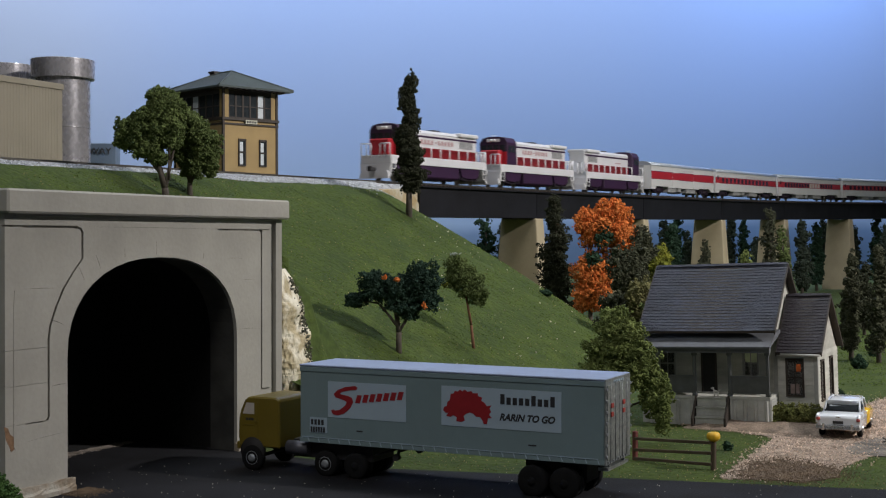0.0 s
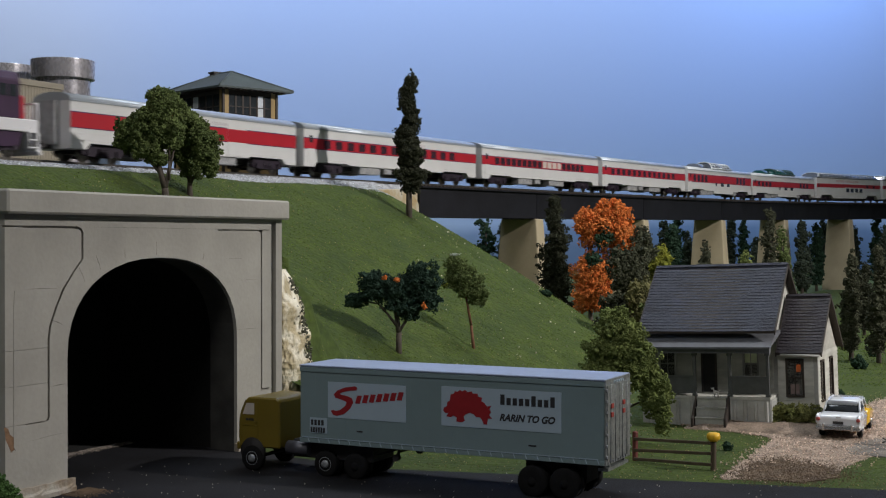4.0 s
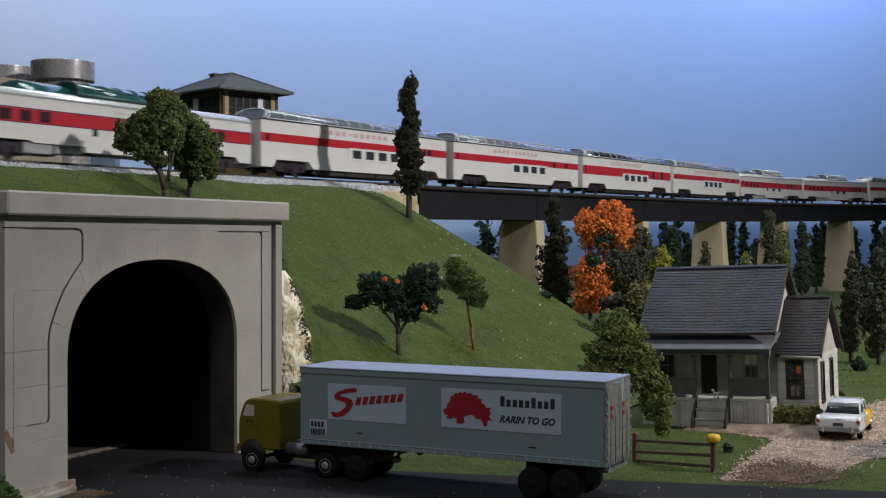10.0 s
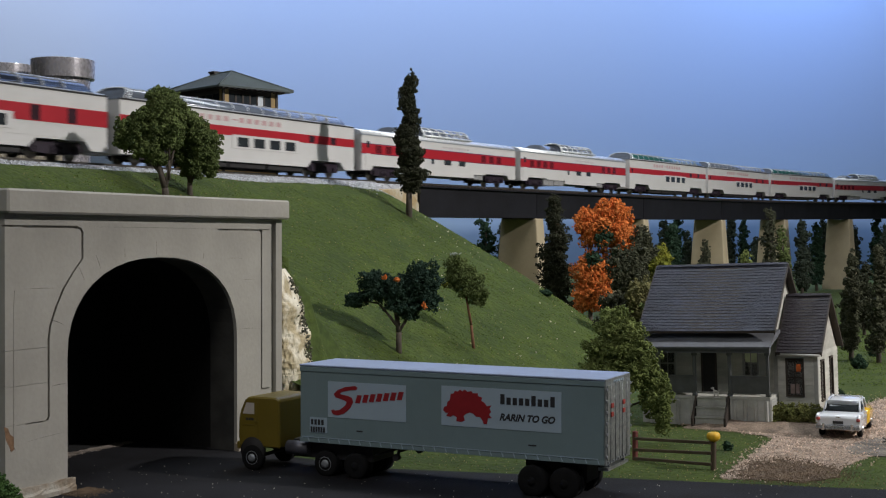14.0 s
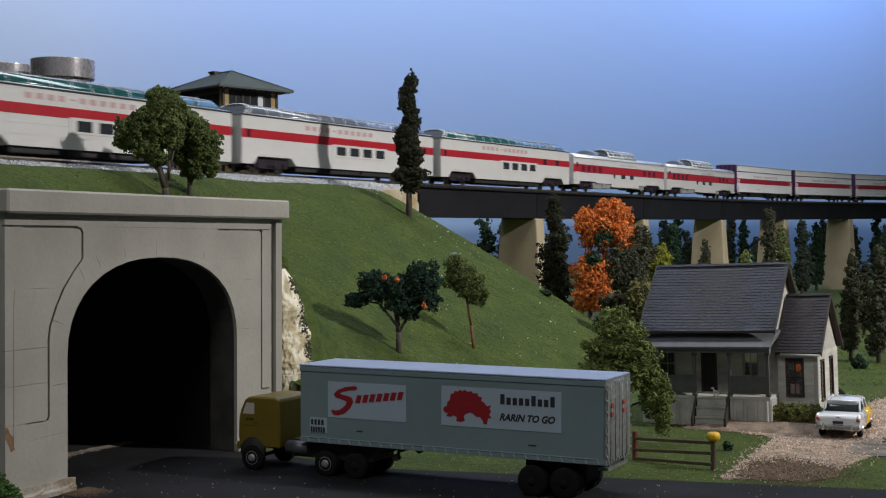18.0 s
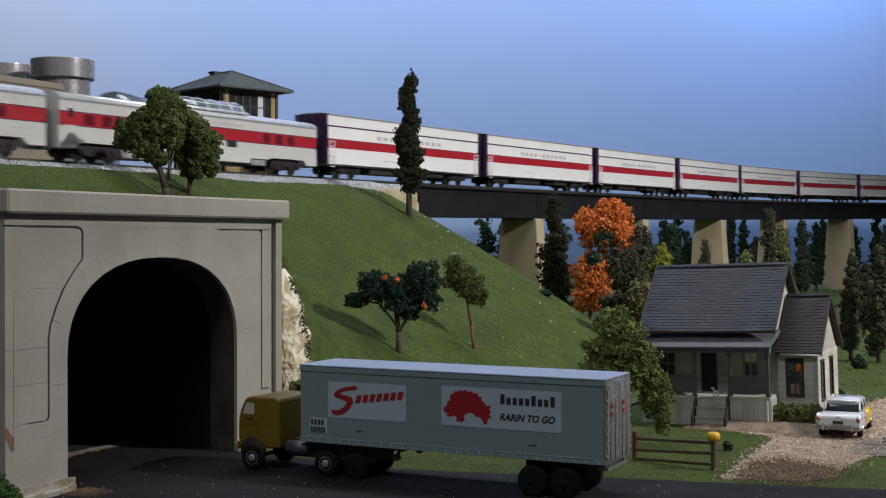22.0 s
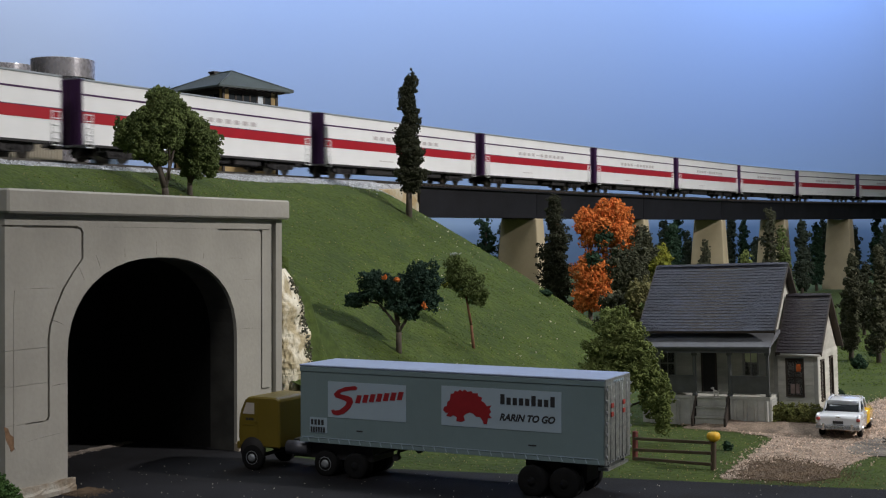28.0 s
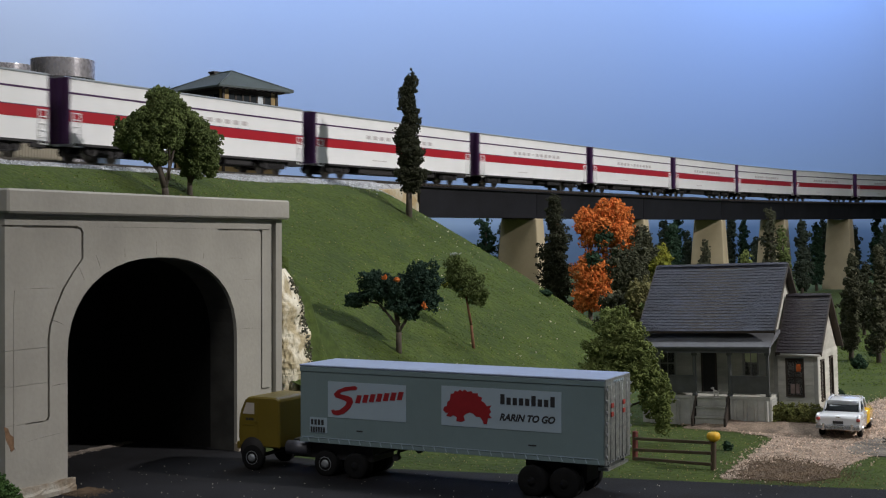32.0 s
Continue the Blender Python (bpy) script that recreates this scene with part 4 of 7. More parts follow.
def gable_roof(parent, x0, x1, y0, y1, eave, ridge, rows, over=0.25, material=SHINGLE):
    mid = (y0 + y1) / 2
    bm = B()
    prism(bm, [(y0 - over, eave - 0.1), (y0 - over, eave), (mid, ridge), (y1 + over, eave), (y1 + over, eave - 0.1), (mid, ridge - 0.14)], x0 - 0.2, x1 + 0.2, "x")
    r = part("roof", bm, TRIMBROWN, parent, "slate-blue shingled gable roof")
    roof_rows(r, x0 - 0.2, x1 + 0.2, y0 - over, eave, mid, ridge, rows, material)
    bm = B()
    prism(bm, [(mid, ridge + 0.02), (y1 + over, eave + 0.02), (y1 + over, eave), (mid, ridge - 0.01)], x0 - 0.2, x1 + 0.2, "x")
    part("rear_slope", bm, material, r)
    bm = B()
    prism(bm, [(mid - 0.12, ridge - 0.02), (mid, ridge + 0.09), (mid + 0.12, ridge - 0.02)], x0 - 0.2, x1 + 0.2, "x")
    part("ridge_cap", bm, material, r)
    for x in (x0 - 0.2, x1 + 0.2):
        bm = B()
        e = 0.05 if x > x0 else -0.05
        lo, hi = sorted((x, x + e))
        prism(bm, [(y0 - over, eave - 0.16), (y0 - over, eave + 0.04), (mid, ridge + 0.05), (y1 + over, eave + 0.04), (y1 + over, eave - 0.16), (mid, ridge - 0.16)], lo, hi, "x")
        part("barge_board", bm, TRIMBROWN, r, "dark barge board")
    return r


def walls(parent, x0, x1, y0, y1, z0, z1, peak=None):
    """Four walls with thickness; gables at the ends when a peak is given."""
    t = 0.12
    mid = (y0 + y1) / 2
    for name, pts, a0, a1, axis in (("wall_front", [(x0, z0), (x1, z0), (x1, z1), (x0, z1)], y0, y0 + t, "y"), ("wall_back", [(x0, z0), (x1, z0), (x1, z1), (x0, z1)], y1 - t, y1, "y"),
                                    ("wall_end", None, x0, x0 + t, "x"), ("wall_end", None, x1 - t, x1, "x")):
        bm = B()
        if pts is None:
            pts = [(y0 + t, z0), (y1 - t, z0), (y1 - t, z1)] + ([(mid, peak)] if peak else []) + [(y0 + t, z1)]
        prism(bm, pts, a0, a1, axis)
        part(name, bm, CLAPBOARD, parent)


# main block: x 0..6.3, porch in front (y 0..1.9), walls behind
MW = 6.05
FLOOR = 1.3
walls(HOUSE, 0.1, MW - 0.1, 1.9, 6.6, 0.0, 4.3, 7.1)
gable_roof(HOUSE, 0, MW, 0.55, 6.6, 4.28, 7.28, 23, 0.3)
boards(HOUSE, 0.1, MW - 0.1, 1.9, FLOOR, 3.9, 0.2, [(2.4, 3.1, 0, 3.35), (0.3, 1.1, 1.9, 3.3), (4.4, 5.1, 1.95, 3.35)])
window(HOUSE, 0.35, 1.05, 2.0, 3.25, 1.9, pane=DARKROOM)
w = window(HOUSE, 4.45, 5.05, 2.0, 3.3, 1.9, pane=DARKROOM)
# Added panel in place of the sunny view through the house.
part("blind", box(B(), 4.47, 5.03, 1.885, 1.897, 2.7, 3.28), LAWNVIEW, w, "pale olive panel in place of the lawn seen through")
bm = B()
box(bm, 2.45, 3.05, 1.84, 1.9, FLOOR, 3.3)
door = part("door", bm, DARKROOM, HOUSE, "dark open doorway")
bm = B()
box(bm, 2.37, 2.45, 1.8, 1.9, FLOOR, 3.4), box(bm, 3.05, 3.13, 1.8, 1.9, FLOOR, 3.4), box(bm, 2.45, 3.05, 1.8, 1.9, 3.3, 3.4)
part("door_frame", bm, TRIMBROWN, door)
# porch
bm = B()
box(bm, 0, MW, 0, 1.85, FLOOR - 0.12, FLOOR)
part("porch_floor", bm, CLAPBOARD, HOUSE)
bm = B()
prism(bm, [(-0.35, 3.52), (-0.35, 3.6), (0.9, 4.12), (1.9, 4.25), (1.9, 4.1)], -0.12, MW + 0.12, "x")
part("porch_roof", bm, PORCHROOF, HOUSE, "low grey porch roof")
bm = B()
box(bm, -0.05, MW + 0.05, -0.16, 0.1, 3.3, 3.54)
part("porch_beam", bm, PORCHROOF, HOUSE)
for x in (0.08, 2.55, 4.2, MW - 0.1):
    bm = B()
    box(bm, x - 0.07, x + 0.07, 0.0, 0.14, FLOOR, 3.32, 0.015)
    box(bm, x - 0.11, x + 0.11, -0.03, 0.18, FLOOR, FLOOR + 0.12), box(bm, x - 0.11, x + 0.11, -0.03, 0.18, 3.18, 3.32)
    part("porch_post", bm, RAILGREY, HOUSE)
for x0, x1 in ((0.15, 2.5), (4.25, MW - 0.17)):
    bm = B()
    box(bm, x0, x1, 0.0, 0.1, FLOOR + 0.86, FLOOR + 0.94), box(bm, x0, x1, 0.02, 0.08, FLOOR + 0.12, FLOOR + 0.18)
    rail = part("porch_railing", bm, RAILGREY, HOUSE, "dark grey porch railing")
    bm = B()
    box(bm, x0, x1, 0.035, 0.065, FLOOR + 0.16, FLOOR + 0.88)
    part("railing_panel", bm, RAILGREY, rail)
for x0, x1 in ((0.0, 2.66), (4.12, MW)):
    bm = B()
    box(bm, x0, x1, -0.02, 0.04, -0.2, FLOOR - 0.12)
    skirt = part("skirt_board", bm, PORCHBOARD, HOUSE)
    for k in range(4):
        xm = x0 + (x1 - x0) * (k + 0.62) / 4
        bm = B()
        prism(bm, [(xm - 0.1, -0.02), (xm - 0.05, -0.1), (xm + 0.05, -0.1), (xm + 0.1, -0.02)], -0.1, FLOOR - 0.2, "z")
        part("skirt_batten", bm, PORCHBOARD, skirt)
    bm = B()
    box(bm, x0, x1, -0.05, 0.0, FLOOR - 0.13, FLOOR - 0.02)
    part("skirt_cap", bm, PORCHBOARD, skirt)
n = 9
for k in range(n):
    bm = B()
    box(bm, MW - 0.03, MW + 0.03, 0.05 + 1.8 * k / n, 0.05 + 1.8 * (k + 0.93) / n, -0.2, FLOOR - 0.12)
    part("skirt_board", bm, PORCHBOARD, HOUSE)
for k in range(3):
    bm = B()
    h = FLOOR * (3 - k) / 3
    box(bm, 2.72, 4.06, -0.22 * (k + 1), -0.22 * k, -0.2, h - 0.09)
    box(bm, 2.7, 4.08, -0.22 * (k + 1) - 0.04, -0.22 * k, h - 0.09, h - 0.03)
    part("step", bm, PORCHBOARD, HOUSE, "pale grey porch step")
for x in (2.63, 4.15):
    bm = B()
    prism(bm, [(0, -0.2), (-0.9, -0.2), (-0.9, 0.35), (0, FLOOR + 0.05)], x - 0.05, x + 0.05, "x")
    part("step_cheek", bm, TRIMBROWN, HOUSE)
# the side wing
WX0, WX1, WY0, WY1 = MW + 0.02, MW + 1.78, 1.6, 6.6
walls(HOUSE, WX0, WX1, WY0, WY1, 0.0, 3.2, 5.55)
gable_roof(HOUSE, WX0 + 0.2, WX1 + 0.05, WY0, WY1, 3.2, 5.75, 19, 0.25, SHINGLEBROWN)
boards(HOUSE, WX0, WX1, WY0, 0.3, 3.1, 0.17, [(MW + 0.42, MW + 1.18, 1.2, 2.9)])
boards(HOUSE, WY0, WY1, WX1, 0.3, 3.15, 0.17, [(2.35, 3.05, 0.9, 2.75), (4.5, 5.2, 0.9, 2.75)], along="y")
window(HOUSE, MW + 0.47, MW + 1.13, 1.25, 2.85, WY0, pane=DARKROOM, trim=TRIMBROWN)
bm = B()
box(bm, MW + 0.86, MW + 1.06, WY0 - 0.012, WY0 - 0.002, 2.32, 2.66)
part("window_paper", bm, CURTAIN, HOUSE, "orange paper in the window")
part("window_print", box(B(), MW + 0.58, MW + 0.98, WY0 - 0.012, WY0 - 0.002, 1.3, 1.75), PRINT, HOUSE, "faded pinkish picture in the window")
window(HOUSE, 2.4, 3.0, 0.95, 2.7, WX1, along="y", pane=DARKROOM, trim=TRIMBROWN)
window(HOUSE, 4.55, 5.15, 0.95, 2.7, WX1, along="y", pane=DARKROOM, trim=TRIMBROWN)
for x, y in ((WX1, WY0), (MW - 0.1, 1.9)):
    bm = B()
    box(bm, x - 0.12, x + 0.07, y - 0.07, y + 0.1, 0, 3.2, 0.01)
    part("corner_board", bm, PALETRIM, HOUSE)
bm = B()
tube(bm, (WX0 + 0.2, WY0 - 0.3, 3.12), (WX1 + 0.2, WY0 - 0.3, 3.08), 0.06)
part("gutter", bm, PALETRIM, HOUSE)


# a low bank of gravel along the front of the house
bm = B()
n = 40
rows5 = []
for k in range(n + 1):
    x = 2.2 + 6.3 * k / n
    h = 0.36 * min(1, k / 6, (n - k) / 3) + 0.04 * noise.noise(Vector((x * 1.3, 0, 1)))
    rows5.append([bm.verts.new((x, y, z)) for y, z in ((-1.5 + 0.2 * noise.noise(Vector((x, 4, 1))), -0.1), (-0.9, 0.3 * h + 0.02), (-0.3, h), (0.6, h + 0.03), (1.5, h + 0.03), (1.5, -0.1))])
for u, v in zip(rows5, rows5[1:]):
    for i in range(6):
        bm.faces.new((u[i], v[i], v[(i + 1) % 6], u[(i + 1) % 6])).smooth = True
bm.faces.new(rows5[0][::-1]), bm.faces.new(rows5[-1])
bmesh.ops.recalc_face_normals(bm, faces=list(bm.faces))
bank = part("gravel_bank", bm, GRAVEL)
bank.matrix_basis = pose(9.5 * S, 61.6 * S, 0, 0, 0, -27)
tagged(bank, "low bank of tan gravel along the house front", "gravel", "", "structure")


# ---- signal tower and elevator by the line ----
TOWERROOF = mat("grey_green_tower_roof", (0.055, 0.07, 0.07), 0.7, vary=0.15, grain=1, fine=8)
SIGNWHITE = mat("white_sign_board", (0.5, 0.49, 0.4), 0.6, vary=0.1)
SKYPANE = mat("bright_window_pane", (0.62, 0.66, 0.7), 0.15, vary=0.1, bump=0)
TOWER = thing("signal_tower", -16.9, 100.0, 12.9, 43, "two-storey ochre signal tower with dark trim and hipped roof", "signal tower")
TA, TB = 5.0, 6.9   # along the two faces that meet at the near corner
LOW, SILL, EAVE, TOP = 4.6, 5.15, 7.35, 9.1
bm = B()
box(bm, 0, TA, 0, TB, -0.5, LOW)
part("lower_walls", bm, TOWERTAN, TOWER, "ochre clapboard lower storey")
for k in range(19):
    z = k * LOW / 19
    bm = B()
    prism(bm, [(0, z), (-0.028, z), (-0.012, z + LOW / 19), (0, z + LOW / 19)], 0.1, TA - 0.1, "x")
    part("clapboard", bm, TOWERTAN, TOWER)
    bm = B()
    prism(bm, [(0, z), (-0.028, z), (-0.012, z + LOW / 19), (0, z + LOW / 19)], 0.1, TB - 0.1, "y")
    part("clapboard", bm, TOWERTAN, TOWER)
for x, y in ((0, 0), (TA, 0), (0, TB)):
    bm = B()
    box(bm, x - 0.09, x + 0.09, y - 0.09, y + 0.09, -0.3, EAVE)
    part("corner_post", bm, TRIMBROWN, TOWER)
bm = B()
box(bm, -0.12, TA + 0.12, -0.12, TB + 0.12, LOW, LOW + 0.14), box(bm, -0.16, TA + 0.16, -0.16, TB + 0.16, SILL - 0.2, SILL)
part("belt_course", bm, TRIMBROWN, TOWER)
bm = B()
box(bm, 0.02, TA - 0.02, 0.02, TB - 0.02, LOW + 0.14, SILL - 0.2)
part("belt_wall", bm, TOWERTAN, TOWER)
bm = B()
box(bm, 0.35, TA - 0.35, 0.35, TB - 0.35, SILL, EAVE)
part("cabin_core", bm, DARKROOM, TOWER, "dark cabin interior")


def sash_row(length, along, n, bright, y=0.0):
    post = 0.5
    for a in (0.12, length - post - 0.0):
        bm = B()
        (box(bm, a, a + post - 0.12, y, y + 0.2, SILL, EAVE) if along == "x" else box(bm, y, y + 0.2, a, a + post - 0.12, SILL, EAVE))
        part("pier_panel", bm, TOWERTAN, TOWER)
    for k in range(n):
        a0 = post + (length - 2 * post) * k / n
        a1 = post + (length - 2 * post) * (k + 1) / n
        bm = B()
        for b0, b1, c0, c1 in ((a0, a0 + 0.07, SILL, EAVE), (a1 - 0.07, a1, SILL, EAVE), (a0, a1, SILL, SILL + 0.08), (a0, a1, EAVE - 0.35, EAVE), (a0, a1, SILL + 0.88, SILL + 0.95)):
            box(bm, b0, b1, y, y + 0.12, c0, c1) if along == "x" else box(bm, y, y + 0.12, b0, b1, c0, c1)
        w = part("cabin_window", bm, TRIMBROWN, TOWER)
        bm = B()
        (box(bm, a0 + 0.07, a1 - 0.07, y + 0.05, y + 0.07, SILL + 0.08, EAVE - 0.35) if along == "x"
         else box(bm, y + 0.05, y + 0.07, a0 + 0.07, a1 - 0.07, SILL + 0.08, EAVE - 0.35))
        part("pane", bm, SKYPANE if k in bright else WINDOW, w)


sash_row(TA, "x", 6, (4,))
sash_row(TB, "y", 6, (3,))
for x in (1.35, 3.3):
    bm = B()
    for b0, b1, c0, c1 in ((0, 0.1, 1.5, 3.5), (0.6, 0.7, 1.5, 3.5), (0, 0.7, 3.4, 3.55), (0, 0.7, 1.42, 1.52), (0, 0.7, 2.45, 2.54)):
        box(bm, x + b0, x + b1, -0.12, 0.02, c0, c1)
    w = part("window", bm, TRIMBROWN, TOWER)
    bm = B()
    box(bm, x + 0.1, x + 0.6, -0.07, -0.055, 1.5, 3.4)
    part("pane", bm, WINDOW, w)
    bm = B()
    box(bm, x + 0.13, x + 0.42, -0.075, -0.071, 1.56, 2.42), box(bm, x + 0.13, x + 0.42, -0.075, -0.071, 2.57, 3.3)
    part("blind", bm, SKYPANE, w, "pale window blind")
bm = B()
box(bm, 1.95, 3.05, -0.2, -0.12, LOW + 0.12, LOW + 0.42, 0.01)
sign = part("name_board", bm, SIGNWHITE, TOWER, "small white name board")
bars(sign, 2.05, LOW + 0.2, [(0.1, 0.05)] * 6, 0.14, -0.204, DECALBLACK, 0, "name_bar")
bm = B()
box(bm, -0.2, -0.12, 1.9, 3.4, LOW + 0.1, LOW + 0.5, 0.01)
part("name_board", bm, SIGNWHITE, TOWER, "small white name board")
O = 0.98
bm = B()
v = [bm.verts.new(p) for p in ((-O, -O, EAVE), (TA + O, -O, EAVE), (TA + O, TB + O, EAVE), (-O, TB + O, EAVE))]
u = [bm.verts.new(p) for p in ((-O, -O, EAVE + 0.14), (TA + O, -O, EAVE + 0.14), (TA + O, TB + O, EAVE + 0.14), (-O, TB + O, EAVE + 0.14))]
m0, m1 = TB * 0.5 - 0.9, TB * 0.5 + 0.9
r0, r1 = bm.verts.new((TA / 2, m0, TOP)), bm.verts.new((TA / 2, m1, TOP))
bm.faces.new(v[::-1])
for i in range(4):
    bm.faces.new((v[i], v[(i + 1) % 4], u[(i + 1) % 4], u[i]))
bm.faces.new((u[0], u[1], r0)), bm.faces.new((u[1], u[2], r1, r0)), bm.faces.new((u[2], u[3], r1)), bm.faces.new((u[3], u[0], r0, r1))
roof = part("roof", bm, TOWERROOF, TOWER, "grey-green hipped roof with wide eaves")
bm = B()
for a, b in (((-O, -O, EAVE + 0.16), (TA / 2, m0, TOP + 0.02)), ((TA + O, -O, EAVE + 0.16), (TA / 2, m0, TOP + 0.02)), ((-O, TB + O, EAVE + 0.16), (TA / 2, m1, TOP + 0.02)),
             ((TA / 2, m0, TOP + 0.02), (TA / 2, m1, TOP + 0.02))):
    tube(bm, a, b, 0.07, n=6)
part("hip_roll", bm, TOWERROOF, roof)
for k in range(12):
    a = 0.3 + k * 0.52
    part("rafter_tail", box(B(), -O + 0.05 + a, -O + 0.15 + a, -O + 0.05, -0.1, EAVE - 0.1, EAVE), TRIMBROWN, roof)
    part("rafter_tail", box(B(), -O + 0.05, -0.1, -O + 0.05 + a, -O + 0.15 + a, EAVE - 0.1, EAVE), TRIMBROWN, roof)
bm = B()
box(bm, TA / 2 - 0.35, TA / 2 + 0.35, m1 + 0.2, m1 + 0.9, TOP - 0.9, TOP + 0.08, 0.04), box(bm, TA / 2 - 0.42, TA / 2 + 0.42, m1 + 0.13, m1 + 0.97, TOP + 0.05, TOP + 0.17)
part("chimney", bm, TRIMBROWN, roof, "dark short chimney")
# elevator shed and silos
SIDING = mat("tan_ribbed_siding", (0.25, 0.22, 0.17), 0.7, vary=0.08, grain=0.3, fine=4, bump=0.05)
SILO = mat("silver_silo_metal", (0.36, 0.345, 0.37), 0.27, 0.45, vary=0.1, grain=0.5, fine=4, bump=0.09, stretch=(1, 1, 0.7))
SHED = thing("elevator_shed", -26.4, 90.2, 12.7, 63, "tan ribbed-metal elevator shed beside the track", "shed")
# x runs along the track; the near wall is at y 0 and the shed lies towards +y
bm = B()
box(bm, -26, 0, 0, 7, -0.5, 6.65)
part("body", bm, SIDING, SHED)
bm = B()
for k in range(95):
    x = -26 + 0.27 * k + 0.1
    prism(bm, [(x, 0), (x + 0.03, -0.02), (x + 0.09, -0.02), (x + 0.12, 0)], -0.3, 6.55, "z")
part("siding_rib", bm, SIDING, SHED)
bm = B()
prism(bm, [(-0.08, 6.6), (-0.08, 6.7), (3.5, 7.3), (7.1, 6.7), (7.1, 6.6)], -26.1, 0.04, "x")
part("roof", bm, SIDING, SHED, "low pitched metal roof")
bm = B()
box(bm, -26.1, 0.05, -0.1, 0.0, 6.3, 6.6)
part("eave_trim", bm, SIDING, SHED)


def silo(x, y, r, top, label):
    t = thing("silo", x, y, 12.7, 0, label, "silo", "silver silos")
    bm = B()
    lathe(bm, [(r, -0.3), (r, -0.29), (r, 0.5), (r, 4.0), (r, 5.5), (r, top - 1.38), (r, top - 1.36), (r, top - 1.35)], 48)
    for z in (4.05,):
        lathe(bm, [(r + 0.005, z), (r + 0.02, z + 0.02), (r + 0.02, z + 0.06), (r + 0.005, z + 0.08)], 48)
    part("shaft", bm, SILO, t, "shiny hammered metal shaft")
    bm = B()
    lathe(bm, [(r - 0.05, top - 1.4), (r + 0.31, top - 1.4), (r + 0.335, top - 1.36), (r + 0.335, top - 1.33), (r + 0.335, top - 1.3), (r + 0.335, top - 0.07), (r + 0.335, top - 0.04), (r + 0.33, top - 0.01), (r + 0.3, top), (r, top + 0.01), (0.05, top + 0.02)], 56)
    part("head_drum", bm, SILO, t, "wider metal head drum")
    return t


silo(-27.9, 95.5, 1.95, 9.05, "tall silver metal silo with a wider head drum")
silo(-33.2, 98.4, 1.95, 9.05, "silver metal silo partly behind another")
# a parked wagon far behind the line
WAGONBLUE = mat("faded_blue_grey_wagon", (0.13, 0.18, 0.26), 0.7, vary=0.15, grain=0.8, fine=6)
WAGON = thing("railway_wagon", -31.3, 100.6, 12.7, 8, "faded blue-grey wagon parked behind the silo", "wagon")
bm = B()
box(bm, -6, 6, -1.5, 1.5, 1.0, 3.3, 0.05)
part("body", bm, WAGONBLUE, WAGON)
bm = B()
for k in range(8):
    box(bm, -6 + k * 1.17, -5.88 + k * 1.17, -1.58, -1.5, 1.0, 3.3)
part("side_rib", bm, WAGONBLUE, WAGON)
words(WAGON, "WAY", 0.72, 4.0, -1.6, 2.45, DECALBLACK, "lettering")
bm = B()
box(bm, -5.5, 5.5, -1.0, 1.0, 0.35, 1.0)
for x in (-4.6, -3.2, 3.2, 4.6):
    tube(bm, (x, -1.0, 0.42), (x, 1.0, 0.42), 0.44, n=16)
part("running_gear", bm, DARK, WAGON)

# ---- yard: car, fence, pumpkin ----
CARWHITE = mat("glossy_white_car_paint", (0.72, 0.74, 0.78), 0.18, vary=0.03, bump=0, coat=0.6)
CARYELLOW = mat("glossy_yellow_car_paint", (0.75, 0.45, 0.03), 0.2, vary=0.05, bump=0, coat=0.6)
CAR = thing("sedan", 18.1, 58.3, 0.05, 65, "two-tone white and yellow fifties sedan on the gravel drive", "car")
# front towards +x


def hull(rings):
    """A closed body from cross-sections: rows of (x, half width low, half width high, bottom, shoulder, top)."""
    bm = B()
    loops = []
    for x, wl, wh, z0, zs, zt in rings:
        prof = [(-wl * 0.9, z0), (-wl, z0 + 0.12), (-wl, zs - 0.1), (-wh, zt - 0.06), (-wh * 0.82, zt), (wh * 0.82, zt), (wh, zt - 0.06), (wl, zs - 0.1), (wl, z0 + 0.12), (wl * 0.9, z0)]
        loops.append([bm.verts.new((x, a, b)) for a, b in prof])
    for p, q in zip(loops, loops[1:]):
        for i in range(len(p)):
            j = (i + 1) % len(p)
            bm.faces.new((p[i], p[j], q[j], q[i])).smooth = True
    bm.faces.new(loops[0][::-1]), bm.faces.new(loops[-1])
    bmesh.ops.recalc_face_normals(bm, faces=list(bm.faces))
    return bm


part("rear_body", hull([(-2.45, 0.78, 0.7, 0.42, 0.75, 0.86), (-2.38, 0.9, 0.84, 0.36, 0.86, 0.98), (-1.9, 0.93, 0.88, 0.3, 0.92, 1.04), (-1.2, 0.93, 0.9, 0.28, 0.94, 1.06), (-0.2, 0.93, 0.9, 0.28, 0.94, 1.05)]),
     CARWHITE, CAR, "white rear body")
part("front_body", hull([(-0.2, 0.935, 0.905, 0.28, 0.94, 1.05), (0.9, 0.935, 0.9, 0.28, 0.94, 1.04), (1.7, 0.93, 0.86, 0.3, 0.92, 1.02), (2.3, 0.9, 0.8, 0.34, 0.86, 0.96), (2.42, 0.78, 0.7, 0.42, 0.78, 0.86)]),
     CARYELLOW, CAR, "yellow front fenders and hood")
part("cabin_glass", hull([(-1.4, 0.72, 0.6, 1.0, 1.06, 1.1), (-0.9, 0.78, 0.66, 1.0, 1.28, 1.44), (-0.1, 0.8, 0.68, 1.0, 1.33, 1.48), (0.45, 0.78, 0.66, 1.0, 1.3, 1.48), (0.95, 0.74, 0.62, 1.0, 1.06, 1.1)]), WINDOW, CAR)
